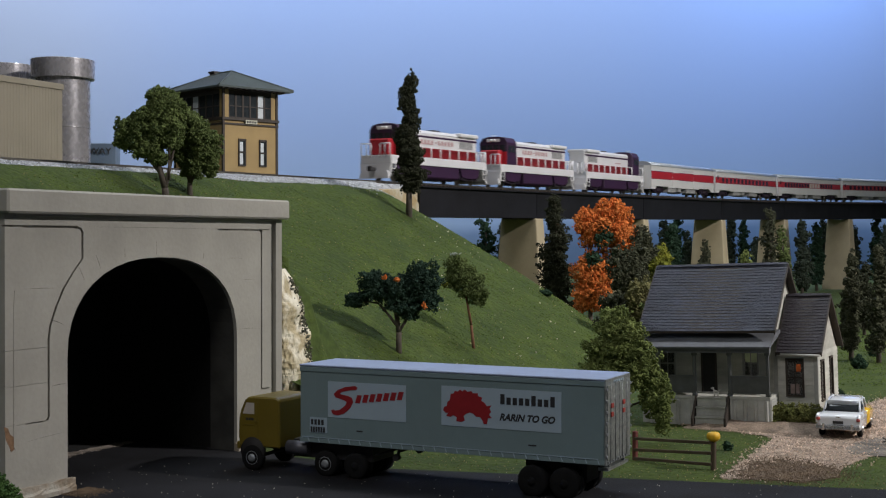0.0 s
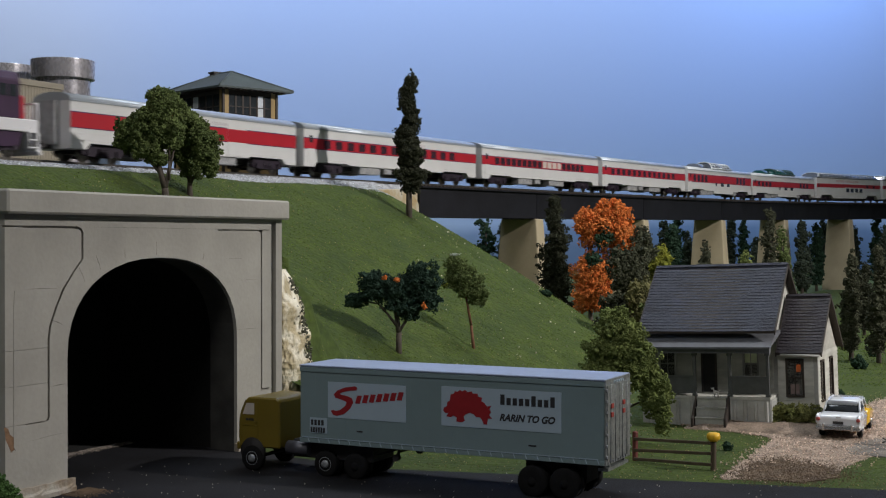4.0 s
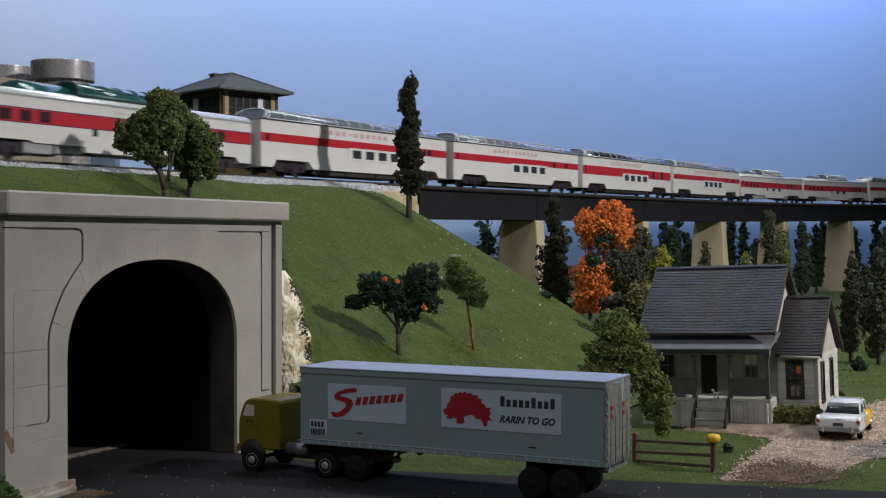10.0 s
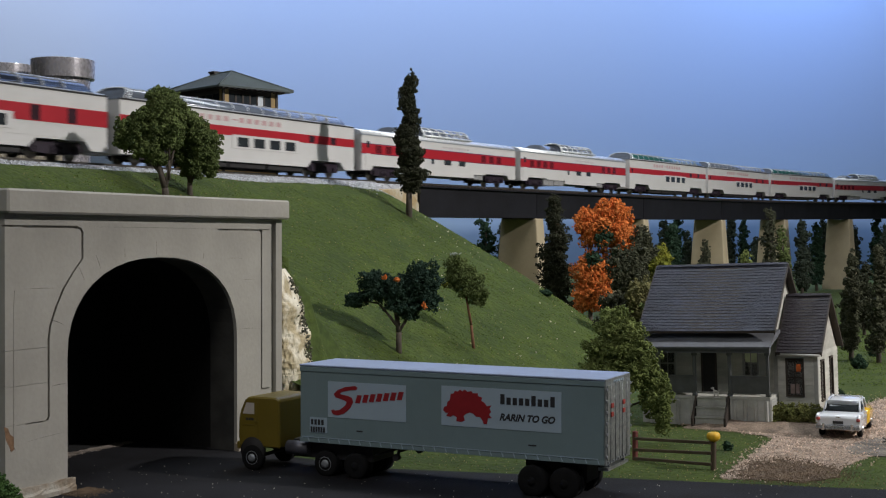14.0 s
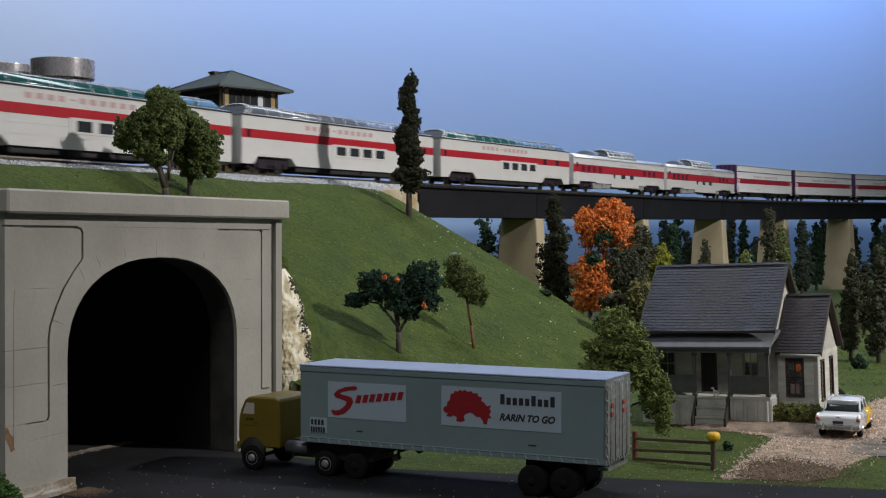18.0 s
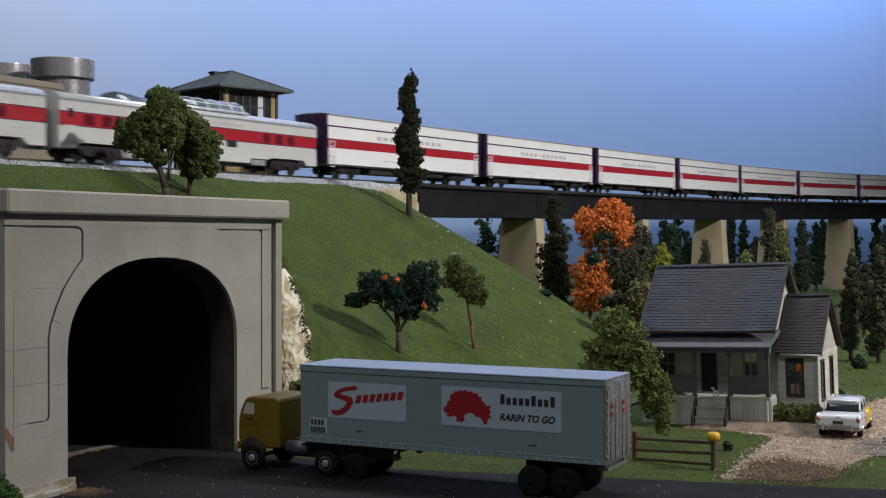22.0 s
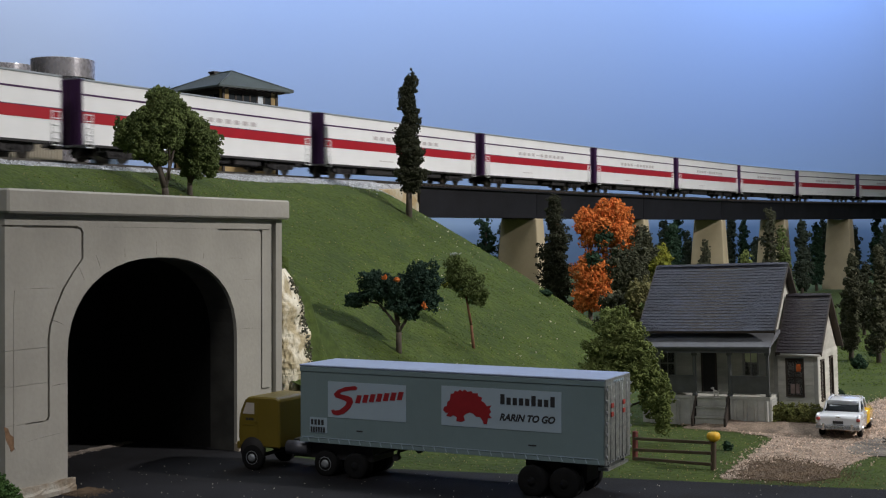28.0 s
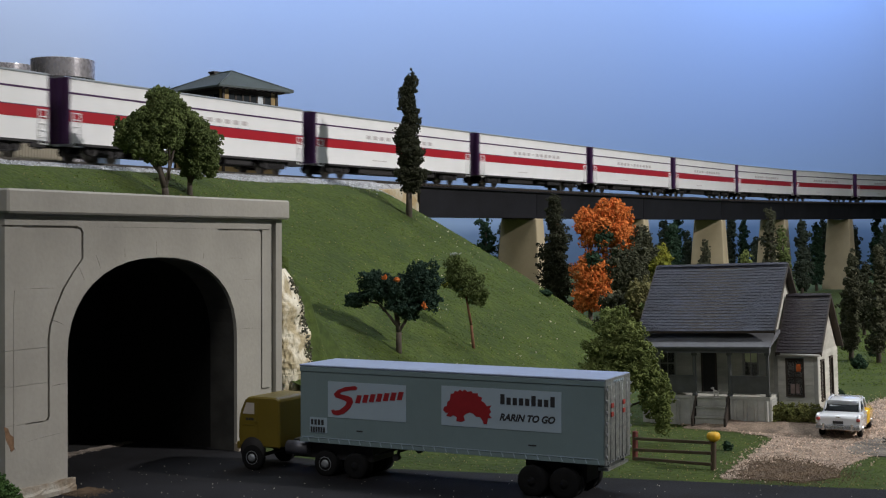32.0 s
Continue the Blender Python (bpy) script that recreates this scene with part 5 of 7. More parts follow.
part("roof", hull([(-1.08, 0.62, 0.5, 1.38, 1.42, 1.44), (-0.8, 0.7, 0.6, 1.4, 1.46, 1.52), (-0.1, 0.72, 0.64, 1.42, 1.49, 1.56), (0.35, 0.7, 0.6, 1.44, 1.5, 1.57), (0.6, 0.64, 0.5, 1.44, 1.48, 1.5)]), CARWHITE, CAR, "white roof")
for s in (-1, 1):
    bm = B()
    tube(bm, (-1.32, s * 0.76, 1.04), (-0.92, s * 0.69, 1.43), 0.05, n=8)
    tube(bm, (-0.25, s * 0.8, 1.02), (-0.25, s * 0.71, 1.5), 0.035, n=8)
    tube(bm, (0.86, s * 0.76, 1.04), (0.48, s * 0.7, 1.48), 0.04, n=8)
    part("roof_pillar", bm, CARWHITE, CAR)
    bm = B()
    prism(bm, [(-2.44, 0.62), (-2.5, 0.95), (-2.3, 1.06), (-1.7, 1.03), (-1.7, 0.9)], *sorted((s * 0.8, s * 0.94)), "y", bevel=0.04)
    part("tail_fin", bm, CARWHITE, CAR)
    bm = B()
    lathe(bm, [(0.02, -2.54), (0.08, -2.52), (0.09, -2.44)], 12, (0, s * 0.84, 0.84), "x")
    part("tail_light", bm, LATCH, CAR)
    for x in (-1.5, 1.5):
        wheel(CAR, x, s * 0.9, 0.35, 0.2, s, CHROME)
bm = B()
prism(bm, [(-2.6, 0.4), (-2.45, 0.36), (-2.4, 0.5), (-2.45, 0.62), (-2.58, 0.58)], -0.92, 0.92, "y", bevel=0.03)
for s in (-0.6, 0.6):
    box(bm, -2.64, -2.56, s - 0.06, s + 0.06, 0.36, 0.66, 0.02)
part("rear_bumper", bm, CHROME, CAR, "chrome rear bumper")
bm = B()
prism(bm, [(2.55, 0.4), (2.4, 0.36), (2.38, 0.6), (2.52, 0.6)], -0.9, 0.9, "y", bevel=0.03)
part("front_bumper", bm, CHROME, CAR)
bm = B()
box(bm, -2.47, -2.44, -0.22, 0.22, 0.64, 0.76)
part("plate", bm, DECALBLACK, CAR)
bm = B()
box(bm, -2.43, -2.39, -0.1, 0.1, 0.9, 0.94), box(bm, -1.9, -0.2, -0.945, -0.93, 0.8, 0.83), box(bm, -1.9, -0.2, 0.93, 0.945, 0.8, 0.83)
part("trim_strip", bm, CHROME, CAR)
# fence
FENCEWOOD = mat("dark_brown_fence_wood", (0.085, 0.06, 0.038), 0.75, vary=0.25, grain=2, fine=14, stretch=(1, 1, 0.3))
FENCERED = mat("dark_red_post_paint", (0.13, 0.03, 0.025), 0.7, vary=0.25, grain=2, fine=14)
FENCE = thing("rail_fence", 7.55, 51.0, 0, math.degrees(math.atan2(-2.2, 2.62)), "dark brown three-rail wooden fence by the lawn", "fence")
for x, h in ((0, 1.14), (3.42, 1.1)):
    bm = B()
    box(bm, x - 0.09, x + 0.09, -0.09, 0.09, -0.25, h, 0.03)
    part("post", bm, FENCEWOOD if x else FENCERED, FENCE, "" if x else "dark red painted post")
for z0, z1 in ((0.86, 1.03), (0.42, 0.64), (0.08, 0.22)):
    bm = B()
    prism(bm, [(0.0, z0 - 0.06), (3.42, z1 - 0.06), (3.42, z1 + 0.06), (0.0, z0 + 0.06)], -0.15, -0.09, "y", bevel=0.015)
    part("rail", bm, FENCEWOOD, FENCE)
PUMPKIN = mat("yellow_orange_pumpkin", (0.72, 0.42, 0.02), 0.45, vary=0.12, grain=6, fine=20)
bm = B()
lathe(bm, [(0.03, -0.16), (0.16, -0.17), (0.25, -0.08), (0.265, 0.03), (0.22, 0.14), (0.1, 0.17), (0.02, 0.14)], 24)
for v in bm.verts:
    a = math.atan2(v.co.y, v.co.x)
    k = 1 - 0.06 * abs(math.sin(a * 4))
    v.co.x *= k
    v.co.y *= k
bmesh.ops.scale(bm, vec=(S, S, S), verts=bm.verts)
me = bpy.data.meshes.new("pumpkin")
bm.to_mesh(me)
bm.free()
me.materials.append(PUMPKIN)
pk = tagged(new("pumpkin", me), "yellow-orange pumpkin sitting on a fence post", "pumpkin")
at(pk, 7.55 + 3.42 * 0.766, 51.0 - 3.42 * 0.643, 1.26)


# ---- trees and bushes ----
BARK = mat("grey_brown_bark", (0.07, 0.056, 0.044), 0.9, vary=0.3, grain=3, fine=14, bump=0.4)
REDBARK = mat("reddish_bark", (0.16, 0.07, 0.035), 0.85, vary=0.3, grain=3, fine=14)


def leafy(name, a, b, vary=0.25):
    return mat(name, a, 0.95, vary=0.3, grain=1.2, fine=8, bump=0.3, second=b, by_island=vary, shine=0.15)


OLIVE = leafy("olive_foliage", (0.135, 0.17, 0.06), (0.062, 0.086, 0.03), 0.3)
LIME = leafy("light_green_foliage", (0.185, 0.22, 0.072), (0.105, 0.135, 0.043))
BOTTLE = leafy("blue_green_foliage", (0.035, 0.065, 0.045), (0.02, 0.04, 0.03))
CYPRESS = leafy("dark_conifer_foliage", (0.046, 0.05, 0.03), (0.028, 0.031, 0.02))
GREYGREEN = leafy("grey_green_foliage", (0.078, 0.083, 0.052), (0.046, 0.049, 0.032))
DEEP = leafy("deep_green_foliage", (0.031, 0.062, 0.037), (0.02, 0.041, 0.025))
ORANGE = leafy("orange_autumn_foliage", (0.78, 0.28, 0.08), (0.5, 0.11, 0.025), 0.35)
YELLOW = leafy("yellow_green_foliage", (0.26, 0.26, 0.04), (0.12, 0.14, 0.025))
TANLEAF = leafy("tan_olive_foliage", (0.15, 0.14, 0.06), (0.08, 0.08, 0.035))
HEDGE = leafy("hedge_foliage", (0.21, 0.21, 0.075), (0.08, 0.095, 0.028), 0.55)

ICO = bmesh.new()
for p in ((1, 0, 0), (-1, 0, 0), (0, 1, 0), (0, -1, 0), (0, 0, 1), (0, 0, -1)):
    ICO.verts.new(p)
ICO.verts.ensure_lookup_table()
for i, j, k in ((0, 2, 4), (2, 1, 4), (1, 3, 4), (3, 0, 4), (2, 0, 5), (1, 2, 5), (3, 1, 5), (0, 3, 5)):
    ICO.faces.new((ICO.verts[i], ICO.verts[j], ICO.verts[k]))
ICO.verts.index_update()
ICO_V = np.array([v.co[:] for v in ICO.verts])
ICO_F = [[v.index for v in f.verts] for f in ICO.faces]
ICO.free()


def clumps(name, lobes, count, size, material, seed, parent=None, label=""):
    """A crown of small ragged clumps over lobes (x, y, z, rx, ry, rz), thinner inside, with gaps."""
    r = np.random.RandomState(seed)
    count, size = int(count * 5.5), size * 0.46
    vol = np.array([(l[3] * l[4] * l[5]) ** (2 / 3) for l in lobes])
    per = np.maximum(6, (count * vol / vol.sum())).astype(int)
    nv, places = len(ICO_V), []
    for l, n in zip(lobes, per):
        d = r.normal(size=(n, 3))
        d /= np.linalg.norm(d, axis=1)[:, None]
        rad = r.uniform(0.45, 1.0, n) ** 0.5
        bulge = 1 + 0.22 * np.sin(d[:, 0] * 5 + seed) * np.cos(d[:, 1] * 4 + l[2]) + 0.15 * np.sin(d[:, 2] * 7 + l[0]) + r.normal(0, 0.04, n)
        whole = np.array(l[:3]) + d * np.array(l[3:]) * (rad * bulge)[:, None]
        # leaves gather in tufts
        m = max(3, n // 24)
        heart = whole[r.randint(0, n, m)]
        own = r.randint(0, m, n)
        spread = 2.1 * size * r.uniform(0.6, 1.5, m)
        near = r.normal(size=(n, 3))
        near *= (r.uniform(0.25, 1.0, n) ** 0.4 / np.linalg.norm(near, axis=1))[:, None]
        tuft = heart[own] + near * spread[own][:, None]
        loose = r.uniform(size=n) < 0.38
        places.append(np.where(loose[:, None], whole, tuft))
    p = np.concatenate(places)
    n = len(p)
    k = size * r.uniform(0.5, 1.4, n)
    # a few large pieces fill the heart of the crown
    heart = np.concatenate([np.array(l[:3]) + r.uniform(-0.55, 0.55, (max(2, m // 14), 3)) * np.array(l[3:]) for l, m in zip(lobes, per)])
    p, k = np.concatenate((p, heart)), np.concatenate((k, size * r.uniform(2.0, 3.2, len(heart))))
    n = len(p)
    q, _ = np.linalg.qr(r.normal(size=(n, 3, 3)))
    v = ICO_V[None] * r.uniform(0.65, 1.35, (n, nv, 1)) * r.uniform(0.7, 1.3, (n, 1, 3)) * k[:, None, None]
    verts = (np.einsum("nij,njk->nik", v, q) + p[:, None, :]).reshape(-1, 3)
    faces = (np.array(ICO_F)[None] + nv * np.arange(n)[:, None, None]).reshape(-1, 3).tolist()
    me = bpy.data.meshes.new(name)
    me.from_pydata((verts * S).tolist(), [], faces)
    me.materials.append(material)
    ob = new(name, me)
    if parent:
        ob.parent = parent
    if label:
        ob["label"] = label
    return ob


def limbs(parent, base_r, points, material=BARK, branches=()):
    bm = B()
    n = len(points)
    for i in range(n - 1):
        r0, r1 = base_r * (1 - 0.55 * i / (n - 1)), base_r * (1 - 0.55 * (i + 1) / (n - 1))
        tube(bm, points[i], points[i + 1], r0, r1, 8)
    for p, q, r in branches:
        mid = (Vector(p) + Vector(q)) / 2 + Vector((0, 0, 0.06))
        tube(bm, p, mid, r, r * 0.75, 6), tube(bm, mid, q, r * 0.75, r * 0.4, 6)
    return part("trunk", bm, material, parent)


def tree(x, y, z, label, trunk, lobes, count, size, material, seed, r=0.16, bark=BARK, branches=(), group="", category="tree", k=1.0):
    trunk = [Vector(p) * k for p in trunk]
    branches = [(Vector(p) * k, Vector(q) * k, w * k) for p, q, w in branches]
    lobes = [tuple(v * k for v in lobe) for lobe in lobes]
    r, size = r * k, size * k
    t = thing("tree", x, y, z, 0, label, category, group)
    limbs(t, r, trunk, bark, branches)
    clumps("crown", lobes, count, size, material, seed, t)
    TREES.append(t)
    return t


TREES = []


def ground_at(x, y):
    return max(lawn(x, y), hill_height(x, y) if hill_keep(x, y, 99) else 0)


# two broad trees above the portal
x, y = -15.5, 73.0
tree(x, y, ground_at(x, y) - 0.1, "round olive-green tree above the tunnel portal", [(0, 0, -0.4), (-0.1, 0, 0.6), (-0.45, 0, 1.9), (-0.6, 0, 3.2)],
     [(-0.6, 0, 3.9, 1.0, 0.9, 1.0), (-1.6, 0, 3.4, 0.95, 0.85, 0.8), (0.05, 0, 4.5, 0.75, 0.8, 0.95), (-0.35, 0, 5.0, 0.65, 0.65, 0.6), (-2.0, 0, 2.95, 0.62, 0.6, 0.55),
      (-0.9, 0, 2.6, 0.8, 0.7, 0.7), (0.2, 0, 3.4, 0.6, 0.7, 0.9), (-0.4, 0, 2.05, 0.42, 0.4, 0.4)], 3800, 0.12, OLIVE, 11, 0.2,
     branches=[((-0.1, 0, 0.5), (0.35, 0.1, 2.6), 0.12), ((-0.3, 0, 1.3), (-1.6, 0, 2.9), 0.1), ((0.1, 0, 1.0), (0.2, -0.3, 2.8), 0.08)], group="trees above the tunnel", k=1.14)
x, y = -14.7, 75.5
tree(x, y, ground_at(x, y) - 0.1, "smaller round olive-green tree above the tunnel portal", [(0, 0, -0.4), (0, 0, 0.7), (0.1, 0, 2.8)],
     [(0.0, 0, 3.5, 0.8, 0.8, 0.9), (0.5, 0, 2.8, 0.95, 0.9, 0.9), (-0.6, 0, 2.6, 0.6, 0.7, 0.9), (0.95, 0, 2.2, 0.55, 0.6, 0.8), (0.2, 0, 1.6, 0.75, 0.7, 0.65), (-0.3, 0, 4.1, 0.5, 0.5, 0.45),
      (1.1, 0, 1.5, 0.35, 0.4, 0.45)], 2600, 0.12, OLIVE, 12, 0.17,
     branches=[((0, 0, 0.6), (0.6, 0, 1.8), 0.09), ((0, 0, 0.7), (-0.5, 0.1, 2.1), 0.08)], group="trees above the tunnel", k=1.14)
# fruit tree on the slope
x, y = -2.27, 66.3
t = tree(x, y, ground_at(x, y), "dark blue-green fruit tree with orange fruit on the slope", [(0, 0, -0.4), (0.02, 0, 0.9), (-0.1, 0, 1.7), (-0.3, 0, 2.6)],
         [(-1.1, 0, 3.0, 0.75, 0.7, 0.8), (0.1, 0, 2.7, 1.0, 0.8, 0.85), (1.1, 0, 3.2, 0.85, 0.75, 0.85), (1.3, 0.1, 2.4, 0.6, 0.6, 0.5), (-1.9, 0, 2.35, 0.5, 0.5, 0.4), (0.4, 0, 1.9, 0.55, 0.5, 0.4)], 2600, 0.095, BOTTLE, 21, 0.15,
         branches=[((0, 0, 0.9), (0.9, 0, 2.2), 0.09), ((0, 0, 1.1), (-1.1, 0, 2.4), 0.08), ((-0.9, 0, 2.2), (-1.8, 0, 2.25), 0.05)], k=1.13)
for k, (a, b, c) in enumerate(((-0.6, -0.92, 3.4), (-0.05, -0.98, 3.3), (1.15, -0.85, 2.15))):
    clumps("fruit", [(a * 1.13, b * 1.13, c * 1.13, 0.12, 0.1, 0.1)], 9, 0.09, ORANGE, 30 + k, t, "orange fruit clump")
# the small leaning tree
x, y = 1.75, 73.0
t = tree(x, y, ground_at(x, y), "small olive tree with leaning reddish trunk on the slope", [(0, 0, -0.3), (-0.15, 0, 1.2), (-0.4, 0, 2.6), (-0.75, 0, 3.6)],
         [(-0.95, 0, 4.1, 0.6, 0.6, 0.9), (-0.2, 0, 3.4, 0.7, 0.65, 0.9), (0.25, 0, 2.8, 0.5, 0.5, 0.6), (-1.0, 0, 3.5, 0.45, 0.45, 0.5)], 1500, 0.085, OLIVE, 41, 0.09, REDBARK, k=1.08)
SNOW = leafy("pale_blossom", (0.6, 0.62, 0.6), (0.35, 0.4, 0.35))
clumps("blossom", [(-1.08, 0, 5.3, 0.35, 0.3, 0.07)], 14, 0.07, SNOW, 44, t, "pale blossom on the top")
clumps("yellow_leaves", [(-1.6, -0.2, 3.55, 0.22, 0.2, 0.18)], 12, 0.09, YELLOW, 45, t, "yellow leaves low on one side")


def cypress(x, y, z, h, w, label, material=CYPRESS, seed=1, count=700, size=0.2, group="", bare=0.12):
    r = random.Random(seed)
    lobes = []
    n = max(5, int(h / 0.9))
    for k in range(n):
        u = (k + 0.5) / n
        rad = w / 2 * (1 - 0.65 * u ** 1.6) * r.uniform(0.75, 1.1) * (0.72 if u < 0.12 else 1)
        lobes.append((r.uniform(-0.09, 0.09) * w, r.uniform(-0.09, 0.09) * w, h * (bare + (1 - bare) * u), rad, rad, h / n * 0.8))
    return tree(x, y, z, label, [(0, 0, -0.8), (0, 0, h * 0.3), (0, 0, h * 0.85)], lobes, count, size, material, seed, 0.02 * h + 0.05, group=group, category="conifer")


x, y = -2.45, 94.0
cypress(x, y, ground_at(x, y) - 0.1, 10.1, 2.3, "tall narrow dark conifer beside the bridge abutment", CYPRESS, 5, 3000, 0.125, bare=0.2)
cypress(10.2, 117.5, 0.8, 11.6, 3.3, "tall dark conifer before the viaduct pier", CYPRESS, 6, 2600, 0.16)
# the orange maple
x, y = 12.8, 112.0
tree(x, y, 0.6, "bright orange autumn tree with ragged crown", [(0, 0, -0.6), (-0.1, 0, 2.0), (0.3, 0, 5.0), (0.8, 0, 8.5)],
     [(0.2, 0, 5.0, 1.9, 1.4, 2.2), (-0.2, 0, 3.0, 1.5, 1.2, 1.3), (0.5, 0, 8.9, 2.0, 1.5, 1.6), (2.0, 0, 8.7, 1.7, 1.4, 2.1), (-0.4, 0, 9.6, 1.2, 1.0, 1.1), (1.6, 0, 10.5, 1.4, 1.2, 0.9), (2.9, 0, 7.7, 1.2, 1.0, 1.2)],
     3200, 0.18, ORANGE, 51, 0.22, branches=[((0, 0, 3), (2, 0, 7.5), 0.12), ((0.2, 0, 4.5), (-0.5, 0, 8.5), 0.1)])
maple = TREES[-1]
clumps("inner_leaves", [(1.0, -1.2, 8.2, 0.8, 0.4, 0.9), (0.0, -0.9, 6.3, 0.7, 0.5, 0.6), (2.2, -0.8, 6.6, 0.6, 0.5, 0.6)], 120, 0.22, DEEP, 53, maple, "dark green leaves among the orange")
# grey-green growth beside the orange tree
G1 = "mixed trees between viaduct and house"
for k, (px, py, zz, h, w, m, lab) in enumerate((
        (14.8, 104, 0.3, 7.6, 4.2, GREYGREEN, "ragged grey-green tree behind the house"), (17.3, 112, 0.3, 9.0, 3.4, GREYGREEN, "grey-green tree by the viaduct"),
        (12.8, 92, 0.2, 4.4, 4.0, GREYGREEN, "low grey-green bushy tree by the slope"), (15.0, 88, 0.2, 4.2, 3.0, OLIVE, "low olive bushy tree behind the house"),
        (19.6, 118, 0.2, 7.4, 2.0, YELLOW, "yellow-green slender tree by the viaduct"), (17.9, 107, 0.2, 7.2, 1.9, YELLOW, "yellow-green tree behind the house"),
        (13.6, 90, 0.2, 5.4, 2.3, TANLEAF, "tan-olive bushy tree behind the house"), (11.5, 89, 0.2, 3.5, 1.7, LIME, "low light green bush by the slope"))):
    r = random.Random(60 + k)
    lobes = [(r.uniform(-0.25, 0.25) * w, r.uniform(-0.2, 0.2) * w, h * u, w * r.uniform(0.22, 0.36), w * 0.3, h * 0.16) for u in (0.25, 0.4, 0.55, 0.68, 0.8, 0.9) for _ in range(2)]
    tree(px, py, zz, lab, [(0, 0, -0.6), (0, 0, h * 0.4), (0, 0, h * 0.8)], lobes, 900, 0.2, m, 70 + k, 0.13, group=G1)
# the light green tree by the house
t = tree(7.2, 55.0, 0, "bushy light green tree beside the house", [(0, 0, -0.3), (0, 0, 1.5), (0.1, 0, 3.5)],
         [(0.35, 0, 4.6, 0.85, 0.8, 1.1), (-0.25, 0, 3.9, 0.95, 0.8, 0.9), (0.9, 0, 3.7, 0.9, 0.8, 1.0), (0.2, 0, 3.0, 1.5, 0.9, 0.85), (1.5, 0, 2.8, 0.6, 0.6, 0.8), (-0.6, 0, 3.0, 0.7, 0.7, 0.8),
          (2.0, 0, 2.0, 0.55, 0.5, 0.75), (2.1, 0, 1.2, 0.4, 0.4, 0.8), (1.6, 0, 1.9, 0.5, 0.5, 0.6)], 3600, 0.105, LIME, 81, 0.14,
         branches=[((0, 0, 1.2), (1.7, 0, 2.0), 0.07), ((0, 0, 1.6), (-0.6, 0, 3.0), 0.07)])
# hedge before the side wing
t = thing("hedge", 15.85, 59.2, 0.1, -17, "leafy green hedge before the house wing", "hedge")
clumps("foliage", [(-1.35, 0, 0.5, 0.5, 0.45, 0.5), (-0.9, 0, 0.55, 0.6, 0.45, 0.5), (-0.3, 0, 0.6, 0.6, 0.45, 0.5), (0.4, 0, 0.55, 0.65, 0.45, 0.5), (1.05, 0, 0.55, 0.55, 0.45, 0.5)], 1100, 0.09, HEDGE, 91, t)
# backdrop conifers under and beyond the viaduct; distance haze is put into most greens
FARGREEN = leafy("hazy_far_conifer_foliage", (0.055, 0.07, 0.05), (0.032, 0.042, 0.032))
G2 = "conifers beyond the viaduct"
DARKLAB = "dark conifer standing beyond the viaduct"
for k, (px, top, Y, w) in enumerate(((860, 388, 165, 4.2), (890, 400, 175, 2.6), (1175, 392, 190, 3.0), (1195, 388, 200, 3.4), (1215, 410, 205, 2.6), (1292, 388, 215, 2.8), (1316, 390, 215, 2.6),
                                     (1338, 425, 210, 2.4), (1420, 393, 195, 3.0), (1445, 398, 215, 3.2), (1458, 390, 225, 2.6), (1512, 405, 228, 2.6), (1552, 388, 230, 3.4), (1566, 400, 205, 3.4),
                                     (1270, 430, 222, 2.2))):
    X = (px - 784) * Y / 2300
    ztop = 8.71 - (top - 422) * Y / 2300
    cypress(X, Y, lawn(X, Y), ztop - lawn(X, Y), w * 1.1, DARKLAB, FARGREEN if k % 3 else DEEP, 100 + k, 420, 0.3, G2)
G3 = "trees behind the house"
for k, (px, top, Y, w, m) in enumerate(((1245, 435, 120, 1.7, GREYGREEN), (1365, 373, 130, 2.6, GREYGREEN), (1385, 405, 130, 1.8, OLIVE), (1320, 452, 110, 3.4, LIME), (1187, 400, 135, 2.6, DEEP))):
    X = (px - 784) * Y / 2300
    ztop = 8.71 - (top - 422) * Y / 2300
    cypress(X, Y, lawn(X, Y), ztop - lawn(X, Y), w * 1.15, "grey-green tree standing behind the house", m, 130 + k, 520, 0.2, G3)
G4 = "ragged conifers on the back lawn"
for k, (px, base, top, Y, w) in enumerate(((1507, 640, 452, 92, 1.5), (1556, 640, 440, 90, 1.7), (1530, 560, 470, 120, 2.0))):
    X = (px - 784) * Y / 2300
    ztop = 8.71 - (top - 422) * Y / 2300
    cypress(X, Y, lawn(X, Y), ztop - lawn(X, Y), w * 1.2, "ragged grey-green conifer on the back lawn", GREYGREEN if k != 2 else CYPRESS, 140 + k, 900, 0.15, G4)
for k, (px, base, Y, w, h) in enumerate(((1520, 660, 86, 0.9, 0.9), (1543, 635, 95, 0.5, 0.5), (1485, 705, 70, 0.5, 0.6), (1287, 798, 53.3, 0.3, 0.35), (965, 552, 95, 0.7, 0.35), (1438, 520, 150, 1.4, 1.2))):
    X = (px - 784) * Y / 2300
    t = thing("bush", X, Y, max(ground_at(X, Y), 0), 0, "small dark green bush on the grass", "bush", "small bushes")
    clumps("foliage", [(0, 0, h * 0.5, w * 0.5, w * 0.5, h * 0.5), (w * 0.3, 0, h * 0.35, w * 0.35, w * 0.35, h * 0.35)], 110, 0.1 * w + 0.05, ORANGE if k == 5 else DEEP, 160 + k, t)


# mossy corner by the portal, a white dog figure on the steps
MOSS = leafy("bright_moss", (0.085, 0.155, 0.05), (0.05, 0.1, 0.03))
t = thing("moss_clump", -13.95, 41.0, 0, 0, "green moss growing at the portal's foot", "moss")
